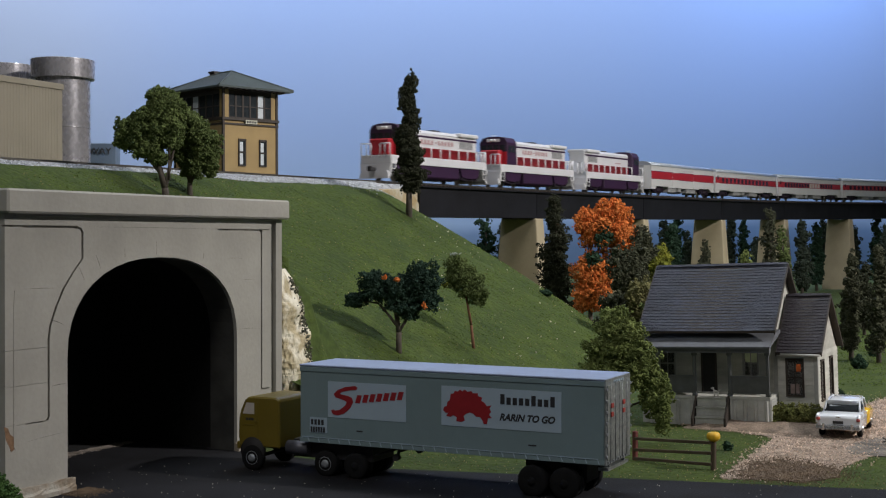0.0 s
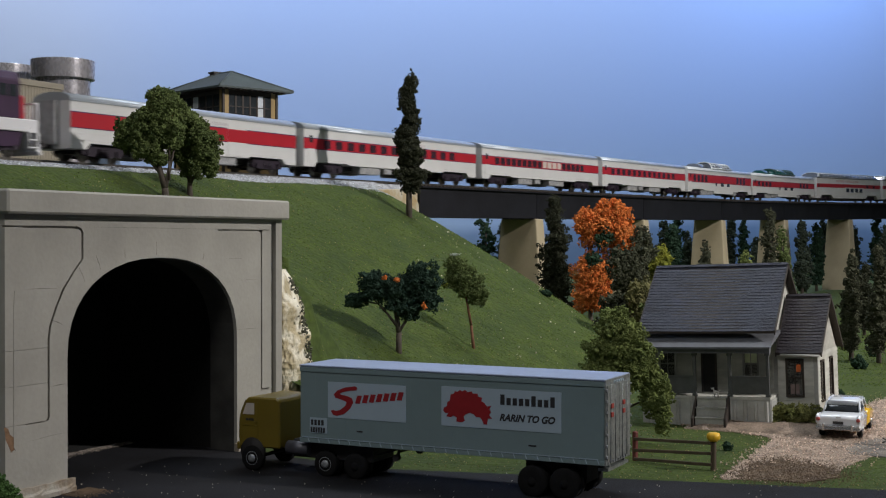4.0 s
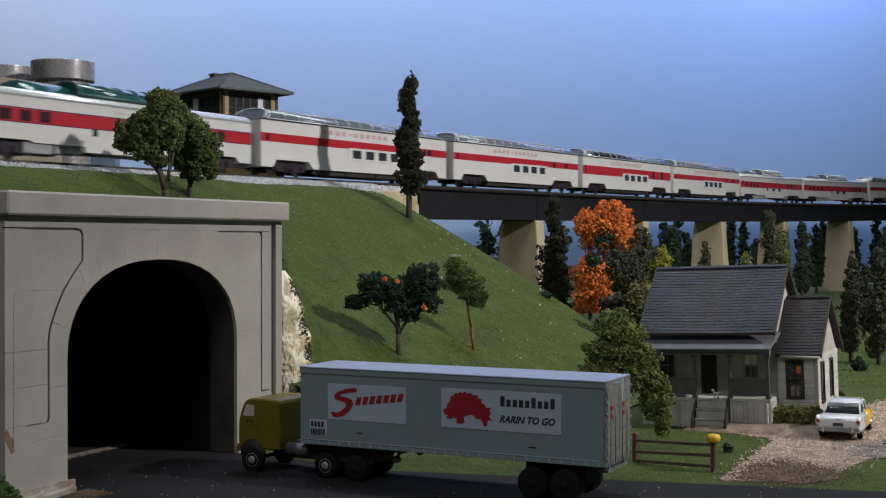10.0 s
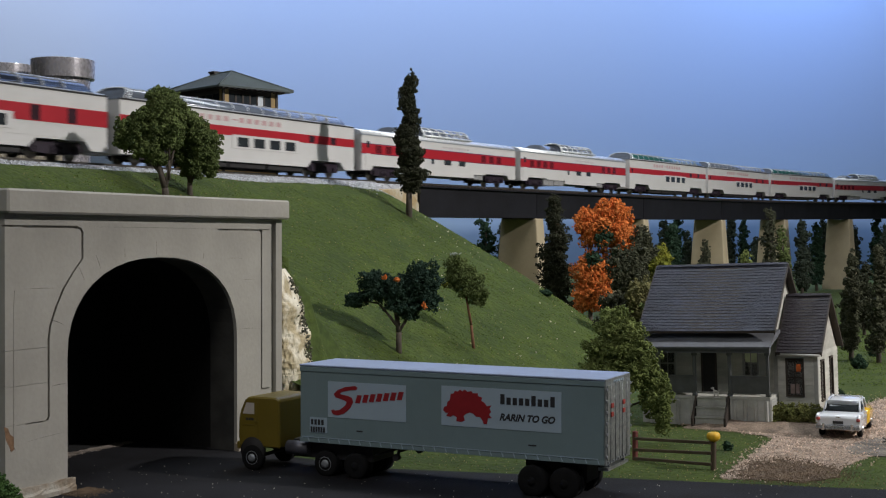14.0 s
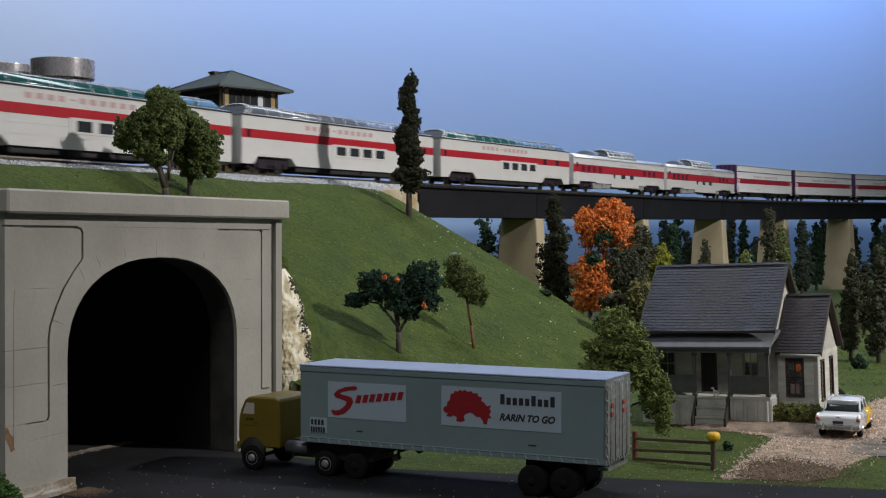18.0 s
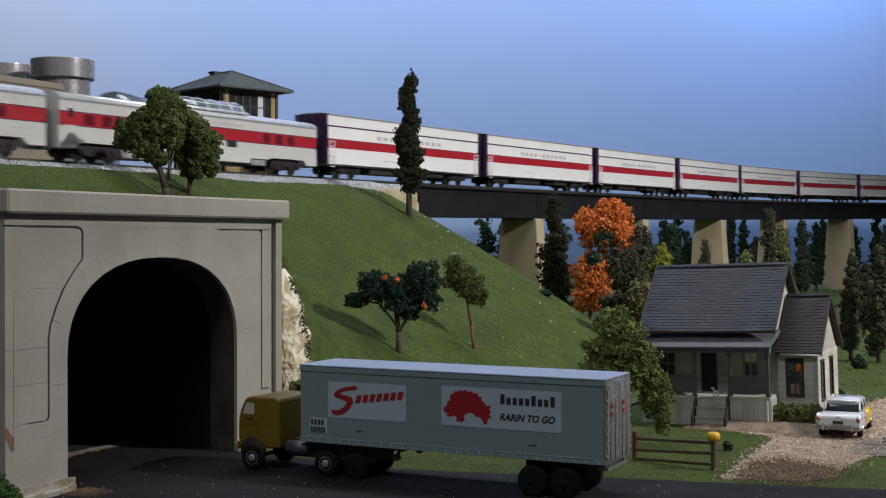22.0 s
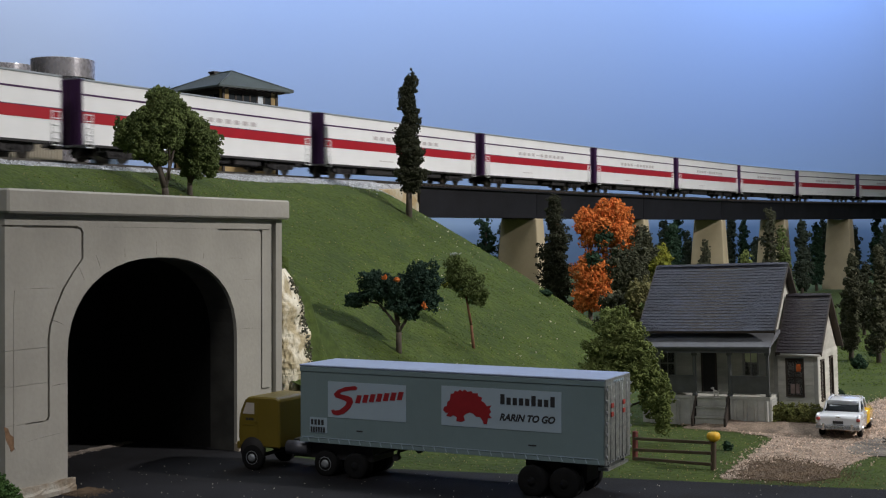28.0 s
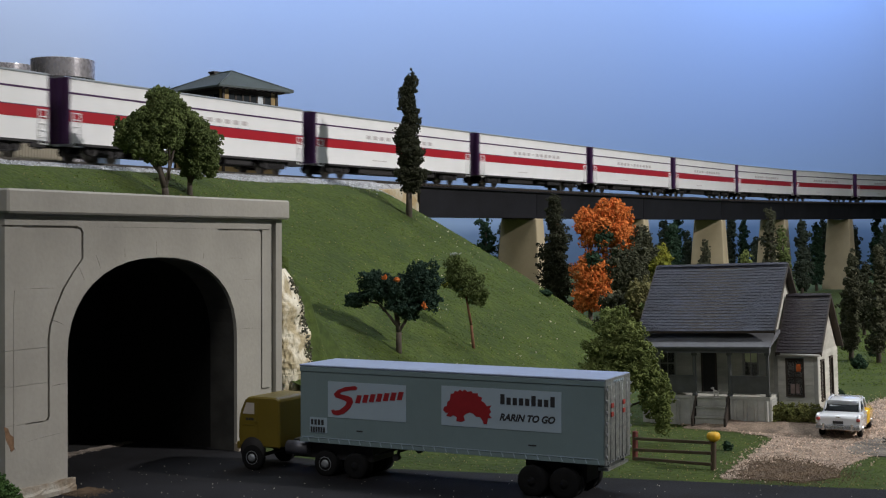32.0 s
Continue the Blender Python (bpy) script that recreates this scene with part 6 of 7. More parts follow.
clumps("foliage", [(-0.45, 0, 0.72, 0.6, 0.4, 0.75), (-0.05, 0, 0.5, 0.5, 0.38, 0.5), (0.25, 0, 0.22, 0.62, 0.38, 0.5), (0.62, 0, 0.0, 0.5, 0.3, 0.32)], 1200, 0.09, MOSS, 171, t)
DOGWHITE = mat("white_figure_paint", (0.6, 0.58, 0.55), 0.5, vary=0.05)
bm = B()
tube(bm, (-0.2, 0, 0.35), (0.16, 0, 0.42), 0.1, 0.09, 8)
tube(bm, (0.14, 0, 0.45), (0.22, 0, 0.62), 0.06, 0.06, 8)
tube(bm, (0.16, 0, 0.64), (0.36, 0, 0.6), 0.075, 0.045, 8)
for x in (-0.17, 0.12):
    for y in (-0.06, 0.06):
        tube(bm, (x, y, 0.36), (x, y, 0.0), 0.03, 0.028, 6)
tube(bm, (-0.2, 0, 0.4), (-0.34, 0, 0.55), 0.025, 0.015, 6)
dog = part("dog_figure", bm, DOGWHITE)
p = HOUSE.matrix_basis @ Vector((3.55 * S, -0.05 * S, (FLOOR - 0.03) * S))
dog.matrix_basis = Matrix.Translation(p) @ pose(0, 0, 0, 0, 0, 150) @ Matrix.Scale(0.62, 4)
tagged(dog, "small white dog figure at the top of the steps", "figure")

# a broken dark red stump with a stick at the edge of the drive
STUMPRED = mat("dark_red_stump_wood", (0.09, 0.022, 0.018), 0.8, vary=0.4, grain=3, fine=12, bump=0.4)
t = thing("tree_stump", 18.85, 54.4, -0.2, 0, "broken dark red stump beside the gravel drive", "stump")
bm = B()
lathe(bm, [(0.34, -0.1), (0.3, 0.15), (0.22, 0.5), (0.24, 0.9), (0.2, 1.2), (0.03, 1.28)], 14)
for v in bm.verts:
    v.co += Vector((noise.noise(v.co * 4), noise.noise(v.co * 4 + Vector((5, 0, 0))), 0.6 * noise.noise(v.co * 3))) * 0.1
part("trunk", bm, STUMPRED, t)
bm = B()
tube(bm, (0.0, -0.2, 0.5), (-0.55, -0.3, 0.42), 0.05, 0.02, 6)
tube(bm, (-0.3, -0.25, 0.46), (-0.55, -0.35, 0.62), 0.03, 0.015, 6)
part("stick", bm, TRIMBROWN, t, "dark bare stick")


# ---- loose scatter: turf, stones, grit ----
TURF = leafy("turf_granules", (0.112, 0.158, 0.031), (0.072, 0.105, 0.021), 0.45)
PALEGRIT = mat("pale_grit", (0.55, 0.5, 0.42), 0.9, vary=0.2, by_island=0.4)
TUNNELGRIT = mat("dull_tunnel_grit", (0.27, 0.23, 0.2), 0.9, vary=0.2, by_island=0.4)
STRAW = mat("straw_flecks", (0.3, 0.25, 0.12), 0.9, vary=0.2, by_island=0.4)
ROCKGREY = mat("dark_green_grey_stones", (0.1, 0.1, 0.07), 0.95, vary=0.3, by_island=0.5)
TET = np.array([(1, 1, 1), (-1, -1, 1), (-1, 1, -1), (1, -1, -1)]) * 0.6
TET_F = [(0, 1, 2), (0, 3, 1), (0, 2, 3), (1, 3, 2)]


def scatter(name, places, low, high, material, label, category, seed):
    """Small angular grains lying at the places given."""
    r = np.random.RandomState(seed)
    n = len(places)
    size = r.uniform(low, high, n)
    tet = TET[None] * r.uniform(0.5, 1.4, (n, 4, 3)) * size[:, None, None]
    a = r.uniform(0, 2 * math.pi, n)
    c, s = np.cos(a)[:, None], np.sin(a)[:, None]
    x, y = tet[:, :, 0] * c - tet[:, :, 1] * s, tet[:, :, 0] * s + tet[:, :, 1] * c
    tet = np.stack((x, y, tet[:, :, 2]), 2) + np.asarray(places)[:, None, :]
    faces = (np.array(TET_F)[None] + 4 * np.arange(n)[:, None, None]).reshape(-1, 3)
    me = bpy.data.meshes.new(name)
    me.from_pydata((tet.reshape(-1, 3) * S).tolist(), [], faces.tolist())
    me.materials.append(material)
    return tagged(new(name, me), label, category, "", "stuff")


def on_mesh(ob, count, seed, test=lambda p: True):
    r = random.Random(seed)
    me = ob.data
    polys = [p for p in me.polygons if test(p.center / S)]
    out = []
    for _ in range(count):
        p = r.choice(polys)
        v = [me.vertices[i].co for i in p.vertices]
        a, b = r.random(), r.random()
        q = v[0].lerp(v[1], a).lerp(v[3].lerp(v[2], a), b) / S if len(v) == 4 else p.center / S
        out.append(tuple(q))
    return out


hill = bpy.data.objects["hill"]
tufts = random.Random(14)
turf = [p for p in on_mesh(hill, 130000, 1, lambda p: p.x > -30 and p.y > 44 and p.z > -0.2 and p.y < 125)
        if noise.noise(Vector(p) * 0.4) + 0.7 * noise.noise(Vector(p) * 1.3) > tufts.uniform(-0.7, 0.3)]
scatter("turf_on_hill", turf, 0.02, 0.055, TURF, "fine green turf granules on the hill", "turf", 1)
rs = np.random.RandomState(2)


def field(n, x0, x1, y0, y1, z, keep=lambda x, y: True):
    xs, ys = rs.uniform(x0, x1, n), rs.uniform(y0, y1, n)
    return [(x, y, z if z is not None else lawn(x, y)) for x, y in zip(xs, ys) if keep(x, y)]


def inside(pts, x, y):
    hit = False
    for (xa, ya), (xb, yb) in zip(pts, pts[1:] + pts[:1]):
        if (ya > y) != (yb > y) and x < (xb - xa) * (y - ya) / (yb - ya) + xa:
            hit = not hit
    return hit


def beyond_road(x, y):
    return y > 49.2 - 0.27 * (x + 2)


def fuzzy(pts, x, y, spread):
    return inside(pts, x + rs.normal(0, spread), y + rs.normal(0, spread * 1.6))


def turfed(x, y):
    return beyond_road(x, y) and not fuzzy(DRIVE, x, y, 0.35)


scatter("turf_on_lawn", field(40000, -3, 30, 44, 78, 0.0, turfed), 0.012, 0.034, TURF, "fine green turf granules on the lawn", "turf", 3)
scatter("gravel", field(24000, 9.0, 26, 46, 72, 0.045, lambda x, y: fuzzy(DRIVE, x, y, 0.3) and not fuzzy(EARTH, x, y, 0.4) and not fuzzy(WORNGROUND, x, y, 0.9) and y > 46.6 - 0.27 * (x - 9)), 0.025, 0.06, GRAVELSTONE, "loose tan gravel stones on the drive", "gravel", 4)
scatter("earth_crumbs", field(16000, 9.0, 16.0, 45, 53.5, 0.05, lambda x, y: fuzzy(EARTH, x, y, 0.3)), 0.012, 0.03, DIRT, "loose brown crumbs of earth", "earth", 5)
scatter("road_grit", field(420, -14, 20, 36, 52, 0.04, lambda x, y: not beyond_road(x, y)), 0.012, 0.035, PALEGRIT, "pale grit scattered on the asphalt", "grit", 6)
stones = []
for _ in range(9000):
    s, u = rs.uniform(-14, 30.4), rs.uniform(0, 1)
    side = 1.4 + (3.4 - 2.2 * max(0.0, (s - 22.4) / 9)) * u
    up = -0.28 if side < 2 else -0.28 - 0.5 * (side - 2) / 1.3 if side < 3.3 else -0.8 - 0.55 * (side - 3.3)
    stones.append(tuple(on_line(s, side, up + 0.03)))
for _ in range(1300):
    p = on_line(rs.uniform(23.4, 34), 2.2 + abs(rs.normal(0, 0.9)))
    stones.append((p.x, p.y, max(ground_at(p.x, p.y), 0) + 0.03))
scatter("ballast_stones", stones, 0.03, 0.075, BALLASTSTONE, "loose grey ballast stones along the track", "ballast", 7)
bits = []
for _ in range(170):
    x, y = rs.uniform(-2, 14), rs.uniform(60, 100)
    bits.append((x, y, ground_at(x, y) + 0.06))
scatter("pale_crumbs", bits, 0.03, 0.08, PALEGRIT, "pale crumbs strewn on the grass", "crumbs", 8)
# pale rubble line inside the tunnel mouth and brown litter at its foot
lit = []
for _ in range(5200):
    a = 2.9 + 9.2 * rs.uniform(0, 1)
    p = PORTAL_L + PORTAL_DIR * a + PORTAL_IN * (5.2 + rs.normal(0, max(0.12, 0.5 - 0.06 * (a - 2.9))))
    lit.append((p.x, p.y, 0.06))
scatter("tunnel_rubble", lit, 0.02, 0.055, TUNNELGRIT, "dull rubble along the tunnel floor", "rubble", 9)
lit = []
for _ in range(1700):
    a, b = rs.uniform(2.3, 3.7), -abs(rs.normal(0, 0.5)) - 0.2
    p = PORTAL_L + PORTAL_DIR * a + PORTAL_IN * b
    lit.append((p.x, p.y, 0.04))
scatter("leaf_litter", lit, 0.015, 0.045, DIRT, "brown litter at the portal's foot", "litter", 10)
scatter("straw_on_lawn", field(5000, -3, 26, 44, 74, 0.05, turfed), 0.015, 0.04, STRAW, "pale straw flecks on the lawn", "straw", 11)
scatter("straw_on_hill", [(x, y, z + 0.04) for x, y, z in on_mesh(hill, 4500, 12, lambda p: p.x > -30 and p.y > 44 and p.y < 125)], 0.02, 0.05, STRAW, "pale straw flecks on the hill", "straw", 12)
# dark broken stones where the plaster rock meets the grass
lit = []
for _ in range(380):
    z = rs.uniform(0, 7.0)
    x = -7.1 + 1.3 * (1 - math.exp(-(7.4 - z) / 1.8)) + rs.normal(-0.03, 0.07)
    lit.append((x, 56.4 + 1.6 + rs.normal(-0.1, 0.25), z))
scatter("dark_stones", lit, 0.04, 0.1, ROCKGREY, "dark broken stones along the plaster rock", "stones", 13)
scatter("turf_on_back_lawn", field(26000, 16, 46, 76, 140, None), 0.03, 0.08, TURF, "fine green turf granules on the back lawn", "turf", 15)


# ---- the train ----
# Each vehicle runs along x, its front towards -x; the side towards -y faces the viewer.

COACH = 26.9   # length over couplers
ENGINEWHITE = mat("white_engine_paint", (0.63, 0.62, 0.645), 0.45, vary=0.05, grain=0.6, fine=4, bump=0.02)
ENGINERED = mat("dark_red_door_paint", (0.21, 0.01, 0.016), 0.4, vary=0.12, grain=0.8, fine=5, bump=0.02)
ENGINEPURPLE = mat("deep_purple_engine_paint", (0.034, 0.011, 0.042), 0.5, vary=0.15, grain=0.8, fine=5, bump=0.02)
TRUCKPURPLE = mat("dark_purple_bogie_paint", (0.015, 0.007, 0.018), 0.6, vary=0.3)


def bogie(parent, x, material, base=2.6, depth=0.0):
    bm = B()
    for y in (-1.05, 1.05):
        prism(bm, [(-base / 2 - 0.55, 0.62), (-base / 2 - 0.4, 0.42), (-0.7, 0.32), (0.7, 0.32), (base / 2 + 0.4, 0.42), (base / 2 + 0.55, 0.62),
                   (base / 2 + 0.35, 1.04), (-base / 2 - 0.35, 1.04)], y - 0.12, y + 0.12, "y")
        for k in (-0.35, 0.0, 0.35):
            tube(bm, (k, y * 1.13, 0.4), (k, y * 1.13, 0.82), 0.1, n=6)
        for k in (-base / 2, base / 2):
            box(bm, k - 0.2, k + 0.2, y * 1.12 - 0.12, y * 1.12 + 0.12, 0.36, 0.72)
    box(bm, -0.35, 0.35, -1.1, 1.1, 0.5, 0.95)
    b = part("bogie", bm, material, parent)
    b.matrix_basis = pose(x * S, 0, 0)
    for k in (-base / 2, base / 2):
        bm = B()
        for y in (-0.78, 0.66):
            lathe(bm, [(0.06, y), (0.46, y), (0.46, y + 0.1), (0.5, y + 0.1), (0.5, y + 0.13), (0.06, y + 0.13)], 16, (k, 0, 0.46), "y")
        tube(bm, (k, -0.8, 0.46), (k, 0.8, 0.46), 0.09, n=8)
        part("wheelset", bm, RAILSTEEL, b)
    return b


def coupler(parent, x, way):
    bm = B()
    box(bm, min(x, x + 0.85 * way), max(x, x + 0.85 * way), -0.12, 0.12, 0.72, 1.0, 0.03)
    box(bm, min(x + 0.6 * way, x + 0.95 * way), max(x + 0.6 * way, x + 0.95 * way), -0.2, 0.2, 0.68, 1.05, 0.05)
    part("coupler", bm, DARK, parent)


def lettering(parent, x0, x1, z0, z1, y, n, material, slant=0.0):
    """Words of a railway's name as plain bars."""
    bm = B()
    w = (x1 - x0) / n
    for i in range(n):
        if i == n // 2 - 1:
            box(bm, x0 + (i + 0.2) * w, x0 + (i + 0.8) * w, y - 0.012, y, (z0 + z1) / 2 - 0.05, (z0 + z1) / 2 + 0.05)
        else:
            box(bm, x0 + (i + 0.12) * w, x0 + (i + 0.72) * w, y - 0.012, y, z0, z1)
    part("lettering", bm, material, parent, "small faded lettering")


def auto_rack():
    t = thing("auto_rack", label="long white enclosed car carrier with a red band and purple ends", category="freight car", group="train")
    h, w = 11.55, 1.52
    bm = B()
    box(bm, -h, h, -w, w, 0.98, 4.72)
    part("body", bm, WHITE, t)
    for side in (-1, 1):
        y0, y1 = sorted((side * w, side * (w + 0.02)))
        bm = B()
        box(bm, -h, h, y0, y1, 2.22, 2.86)
        part("red_band", bm, RED, t, "red painted band")
        part("band_edge", box(B(), -h, h, y0, y1, 2.86, 2.91), PURPLE, t, "thin dark edge over the red band")
        bm = B()
        box(bm, -h, h, y0, y1, 3.81, 3.92)
        part("pinstripe", bm, PURPLE, t, "thin purple stripe")
        bm = B()
        box(bm, -h, h, *sorted((side * (w - 0.05), side * (w + 0.06))), 4.66, 4.78, 0.02)
        part("roof_rail", bm, ROOFGREY, t)
        bm = B()
        box(bm, -h + 0.4, h - 0.4, *sorted((side * (w - 0.1), side * (w + 0.04))), 0.86, 1.0)
        part("side_sill", bm, DARK, t)
        for x in (-h + 0.1, h - 0.75):
            bm = B()
            for e in (x, x + 0.6):
                tube(bm, (e, side * (w + 0.09), 0.75), (e, side * (w + 0.09), 2.75), 0.035, n=6)
            for k in range(6):
                tube(bm, (x, side * (w + 0.09), 0.8 + k * 0.38), (x + 0.6, side * (w + 0.09), 0.8 + k * 0.38), 0.03, n=6)
            part("ladder", bm, WHITE, t, "white grab irons")
        bm = B()
        for k in range(5):
            box(bm, -4 + k * 0.42, -3.75 + k * 0.42, *sorted((side * w, side * (w + 0.015))), 1.45, 1.53)
        part("stencil", bm, LETTER, t)
    lettering(t, -5.0, 5.2, 3.13, 3.42, -w - 0.004, 11, LETTER)
    bm = B()
    prism(bm, [(-w, 4.72), (w, 4.72), (w * 0.6, 4.88), (-w * 0.6, 4.88)], -h, h, "x")
    part("roof", bm, ROOFGREY, t, "shallow silver-grey roof")
    for e in (-1, 1):
        bm = B()
        rib = [(e * (h + (0.13 if k % 4 in (1, 2) else 0.06)), -w + 2 * w * k / 19) for k in range(20)]
        prism(bm, [(e * h, -w)] + rib + [(e * h, w)], 0.95, 4.78, "z")
        part("end_door", bm, PURPLE, t, "dark purple ribbed end")
        coupler(t, e * (h + 0.05), e)
        bogie(t, e * 8.4, DARK, 2.0)
    bm = B()
    prism(bm, [(-7.0, 0.98), (-6.2, 0.42), (6.2, 0.42), (7.0, 0.98)], -0.35, 0.35, "y")
    box(bm, -5.6, -0.5, -1.3, -0.4, 0.4, 0.98, 0.05)
    box(bm, 2.9, 5.8, -1.3, -0.4, 0.45, 0.98, 0.05)
    tube(bm, (1, -0.9, 0.7), (2.6, -0.9, 0.7), 0.25)
    part("underframe", bm, DARK, t)
    return t


def car_ends(t, h, w, top):
    for e in (-1, 1):
        bm = B()
        for k in range(3):
            a, b = sorted((e * (h + k * 0.14), e * (h + k * 0.14 + 0.1)))
            box(bm, a, b, -0.62 + 0.04 * (k % 2), 0.62 - 0.04 * (k % 2), 0.95, min(3.6, top))
        part("diaphragm", bm, BELLOWS, t, "grey folded diaphragm")
        coupler(t, e * (h + 0.1), e)


def coach_roof(bm, h, w, z0, z1):
    pts = []
    for i in range(15):
        a = math.pi * i / 14
        pts.append((w * math.cos(a) * (0.94 + 0.06 * abs(math.cos(a))), z0 + (z1 - z0) * math.sin(a) ** 0.8))
    prism(bm, pts, -h, h, "x")
    for f in bm.faces:
        f.smooth = abs(f.normal.x) < 0.5


def arched(bm, x0, x1, w, z0, z1, lean0=0.0, lean1=0.0, n=14):
    """A rounded glass roof from x0 to x1, its ends leaning back by lean0 and lean1 at the top."""
    rings = []
    for x, lean in ((x0, lean0), (x1, -lean1)):
        ring = []
        for i in range(n + 1):
            a = math.pi * i / n
            up = math.sin(a) ** 0.75
            ring.append(bm.verts.new((x + lean * up, w * math.copysign(abs(math.cos(a)) ** 0.8, math.cos(a)), z0 + (z1 - z0) * up)))
        rings.append(ring)
    for i in range(n):
        f = bm.faces.new((rings[0][i], rings[0][i + 1], rings[1][i + 1], rings[1][i]))
        f.smooth = True
    bm.faces.new(rings[0][::-1]), bm.faces.new(rings[1]), bm.faces.new((rings[0][0], rings[1][0], rings[1][n], rings[0][n]))
    bmesh.ops.recalc_face_normals(bm, faces=list(bm.faces))
    return bm


def hoop(bm, x, w, z0, z1, r, lean=0.0, n=10):
    """A bent bar over the car from side to side."""
    pts = []
    for i in range(n + 1):
        a = math.pi * i / n
        up = math.sin(a) ** 0.75
        pts.append((x + lean * up, w * math.copysign(abs(math.cos(a)) ** 0.8, math.cos(a)), z0 + (z1 - z0) * up))
    for p, q in zip(pts, pts[1:]):
        tube(bm, p, q, r, n=5)
    return bm


def under_boxes(t, rows, material, label=""):
    for x0, x1, z0 in rows:
        bm = B()
        box(bm, x0, x1, -1.36, -0.55, z0, 0.97, 0.04)
        box(bm, x0 + 0.3, x1 - 0.2, 0.55, 1.36, z0, 0.97, 0.04)
        for k in range(max(1, int((x1 - x0) / 0.7))):
            x = x0 + 0.25 + k * 0.7
            box(bm, x, x + 0.4, -1.39, -1.36, z0 + 0.1, 0.85)
        part("equipment_box", bm, material, t, label)


def coach(kind="coach", glazing=None, pitch=1.5, pale=(), band=(2.04, 2.78)):
    labels = {"baggage": "white baggage car with a plain red band and grey roof",
              "coach": "white passenger coach with red window band and grey roof",
              "dome": "white passenger coach with red band and short rooftop dome",
              "teal": "white passenger coach with red band and green rooftop dome"}
    t = thing("passenger_car", label=labels[kind], category="passenger car", group="train")
    h = (24.4 if kind == "baggage" else COACH) / 2 - 0.55
    w, top, crest = 1.5, 3.5, 4.04
    domed = kind in ("dome", "teal")
    # sides: skirts at the ends, a deeper skirt along the middle of the domed cars
    mid = [(-h + 6.2, 0.95), (-3.0, 0.95), (-3.0, 0.62), (4.9, 0.62), (4.9, 0.95)] if domed else [(-h + 6.0, 0.98)]
    outline = [(-h, 0.72), (-h + 1.3, 0.72), (-h + 1.7, 1.08), (-h + 5.6, 1.08), (-h + 5.9, 0.95)] + mid + [(h - 5.9, 0.95), (h - 5.6, 1.08), (h - 1.7, 1.08), (h - 1.3, 0.72), (h, 0.72), (h, top), (-h, top)]
    bm = B()
    prism(bm, outline, -w, w, "y")
    part("body", bm, CREAM, t)
    bm = B()
    coach_roof(bm, h, w, top, crest)
    part("roof", bm, SILVER if domed else ROOFGREY, t, "rounded silver-grey roof")
    for side in (-1, 1):
        y0, y1 = sorted((side * w, side * (w + 0.02)))
        bm = B()
        box(bm, -h, h, y0, y1, *band)
        part("red_band", bm, RED, t, "red window band")
        part("pinstripe", box(B(), -h, h, y0, y1, band[1], band[1] + 0.06), PURPLE, t, "thin dark stripe over the red band")
        part("pinstripe", box(B(), -h, h, y0, y1, band[0] - 0.04, band[0]), PURPLE, t, "thin dark stripe under the red band")
        bm = B()
        box(bm, -h, h, *sorted((side * (w - 0.02), side * (w + 0.05))), top - 0.03, top + 0.05)
        part("gutter", bm, ROOFGREY, t)
        bm = B()
        for z in (1.25, 1.62):
            box(bm, -h, h, *sorted((side * w, side * (w + 0.012))), z, z + 0.03)
        part("side_flute", bm, CREAM, t)
        if kind == "baggage":
            for x in (-4.4, 3.4):
                d = part("sliding_door", box(B(), x, x + 2.2, *sorted((side * w, side * (w + 0.03))), 1.02, 3.2), CREAM, t, "plain sliding baggage door")
                part("door_band", box(B(), x, x + 2.2, *sorted((side * (w + 0.03), side * (w + 0.04))), *band), RED, d)
            continue
        if domed:
            xs = [-h + 2.4 + k * 1.45 for k in range(4)] + [h - 6.2 + k * 1.45 for k in range(3)]
        else:
            xs = [-h + 2.9 + pitch * k for k in range(int((2 * h - 5.4) / pitch))]
        for k, x in enumerate(xs):
            bm = B()
            box(bm, x - 0.42, x + 0.42, *sorted((side * w, side * (w + 0.034))), band[0] + 0.07, band[1] - 0.06, 0.01)
            part("window", bm, PALEWINDOW if k in pale else MAROON if kind == "dome" and band[1] < 2.9 else TINTED, t, "pale see-through window" if k in pale else "")
        if domed:
            for x, wd in ((-2.2, 0.4), (0.3, 1.1), (2.8, 1.1)):
                bm = B()
                box(bm, x - wd / 2, x + wd / 2, *sorted((side * w, side * (w + 0.034))), 1.6, 2.05, 0.01)
                part("lower_window", bm, WINDOW, t)
        bm = B()
        box(bm, -h + 0.5, -h + 1.3, *sorted((side * w, side * (w + 0.028))), 1.05, 2.04)
        part("vestibule_door", bm, CREAM, t)
        bm = B()
        box(bm, -h + 0.7, -h + 1.05, *sorted((side * (w + 0.03), side * (w + 0.036))), 2.5, 3.0)
        part("door_window", bm, WINDOW, t)
    lettering(t, -0.6, 4.2, 3.0, 3.2, -w - 0.004, 13, LETTER)
    if domed:
        frame_mat = SILVER if kind == "dome" else GREENFRAME
        dome = part("dome", arched(B(), -3.3, 4.9, 1.2, 3.72, 4.76, 0.35, 0.45), glazing, t, "rooftop observation dome")
        bm = B()
        for k in range(7):
            hoop(bm, -2.95 + 1.24 * k, 1.21, 3.72, 4.77, 0.055)
        for sgn in (-1, 1):
            tube(bm, (-3.2, sgn * 1.02, 4.4), (4.6, sgn * 1.02, 4.4), 0.05, n=6)
            tube(bm, (-3.3, sgn * 1.24, 3.98), (4.9, sgn * 1.24, 3.98), 0.1, n=6)
        hoop(bm, -3.2, 1.22, 3.72, 4.8, 0.08, 0.2)
        part("dome_frame", bm, frame_mat, dome)
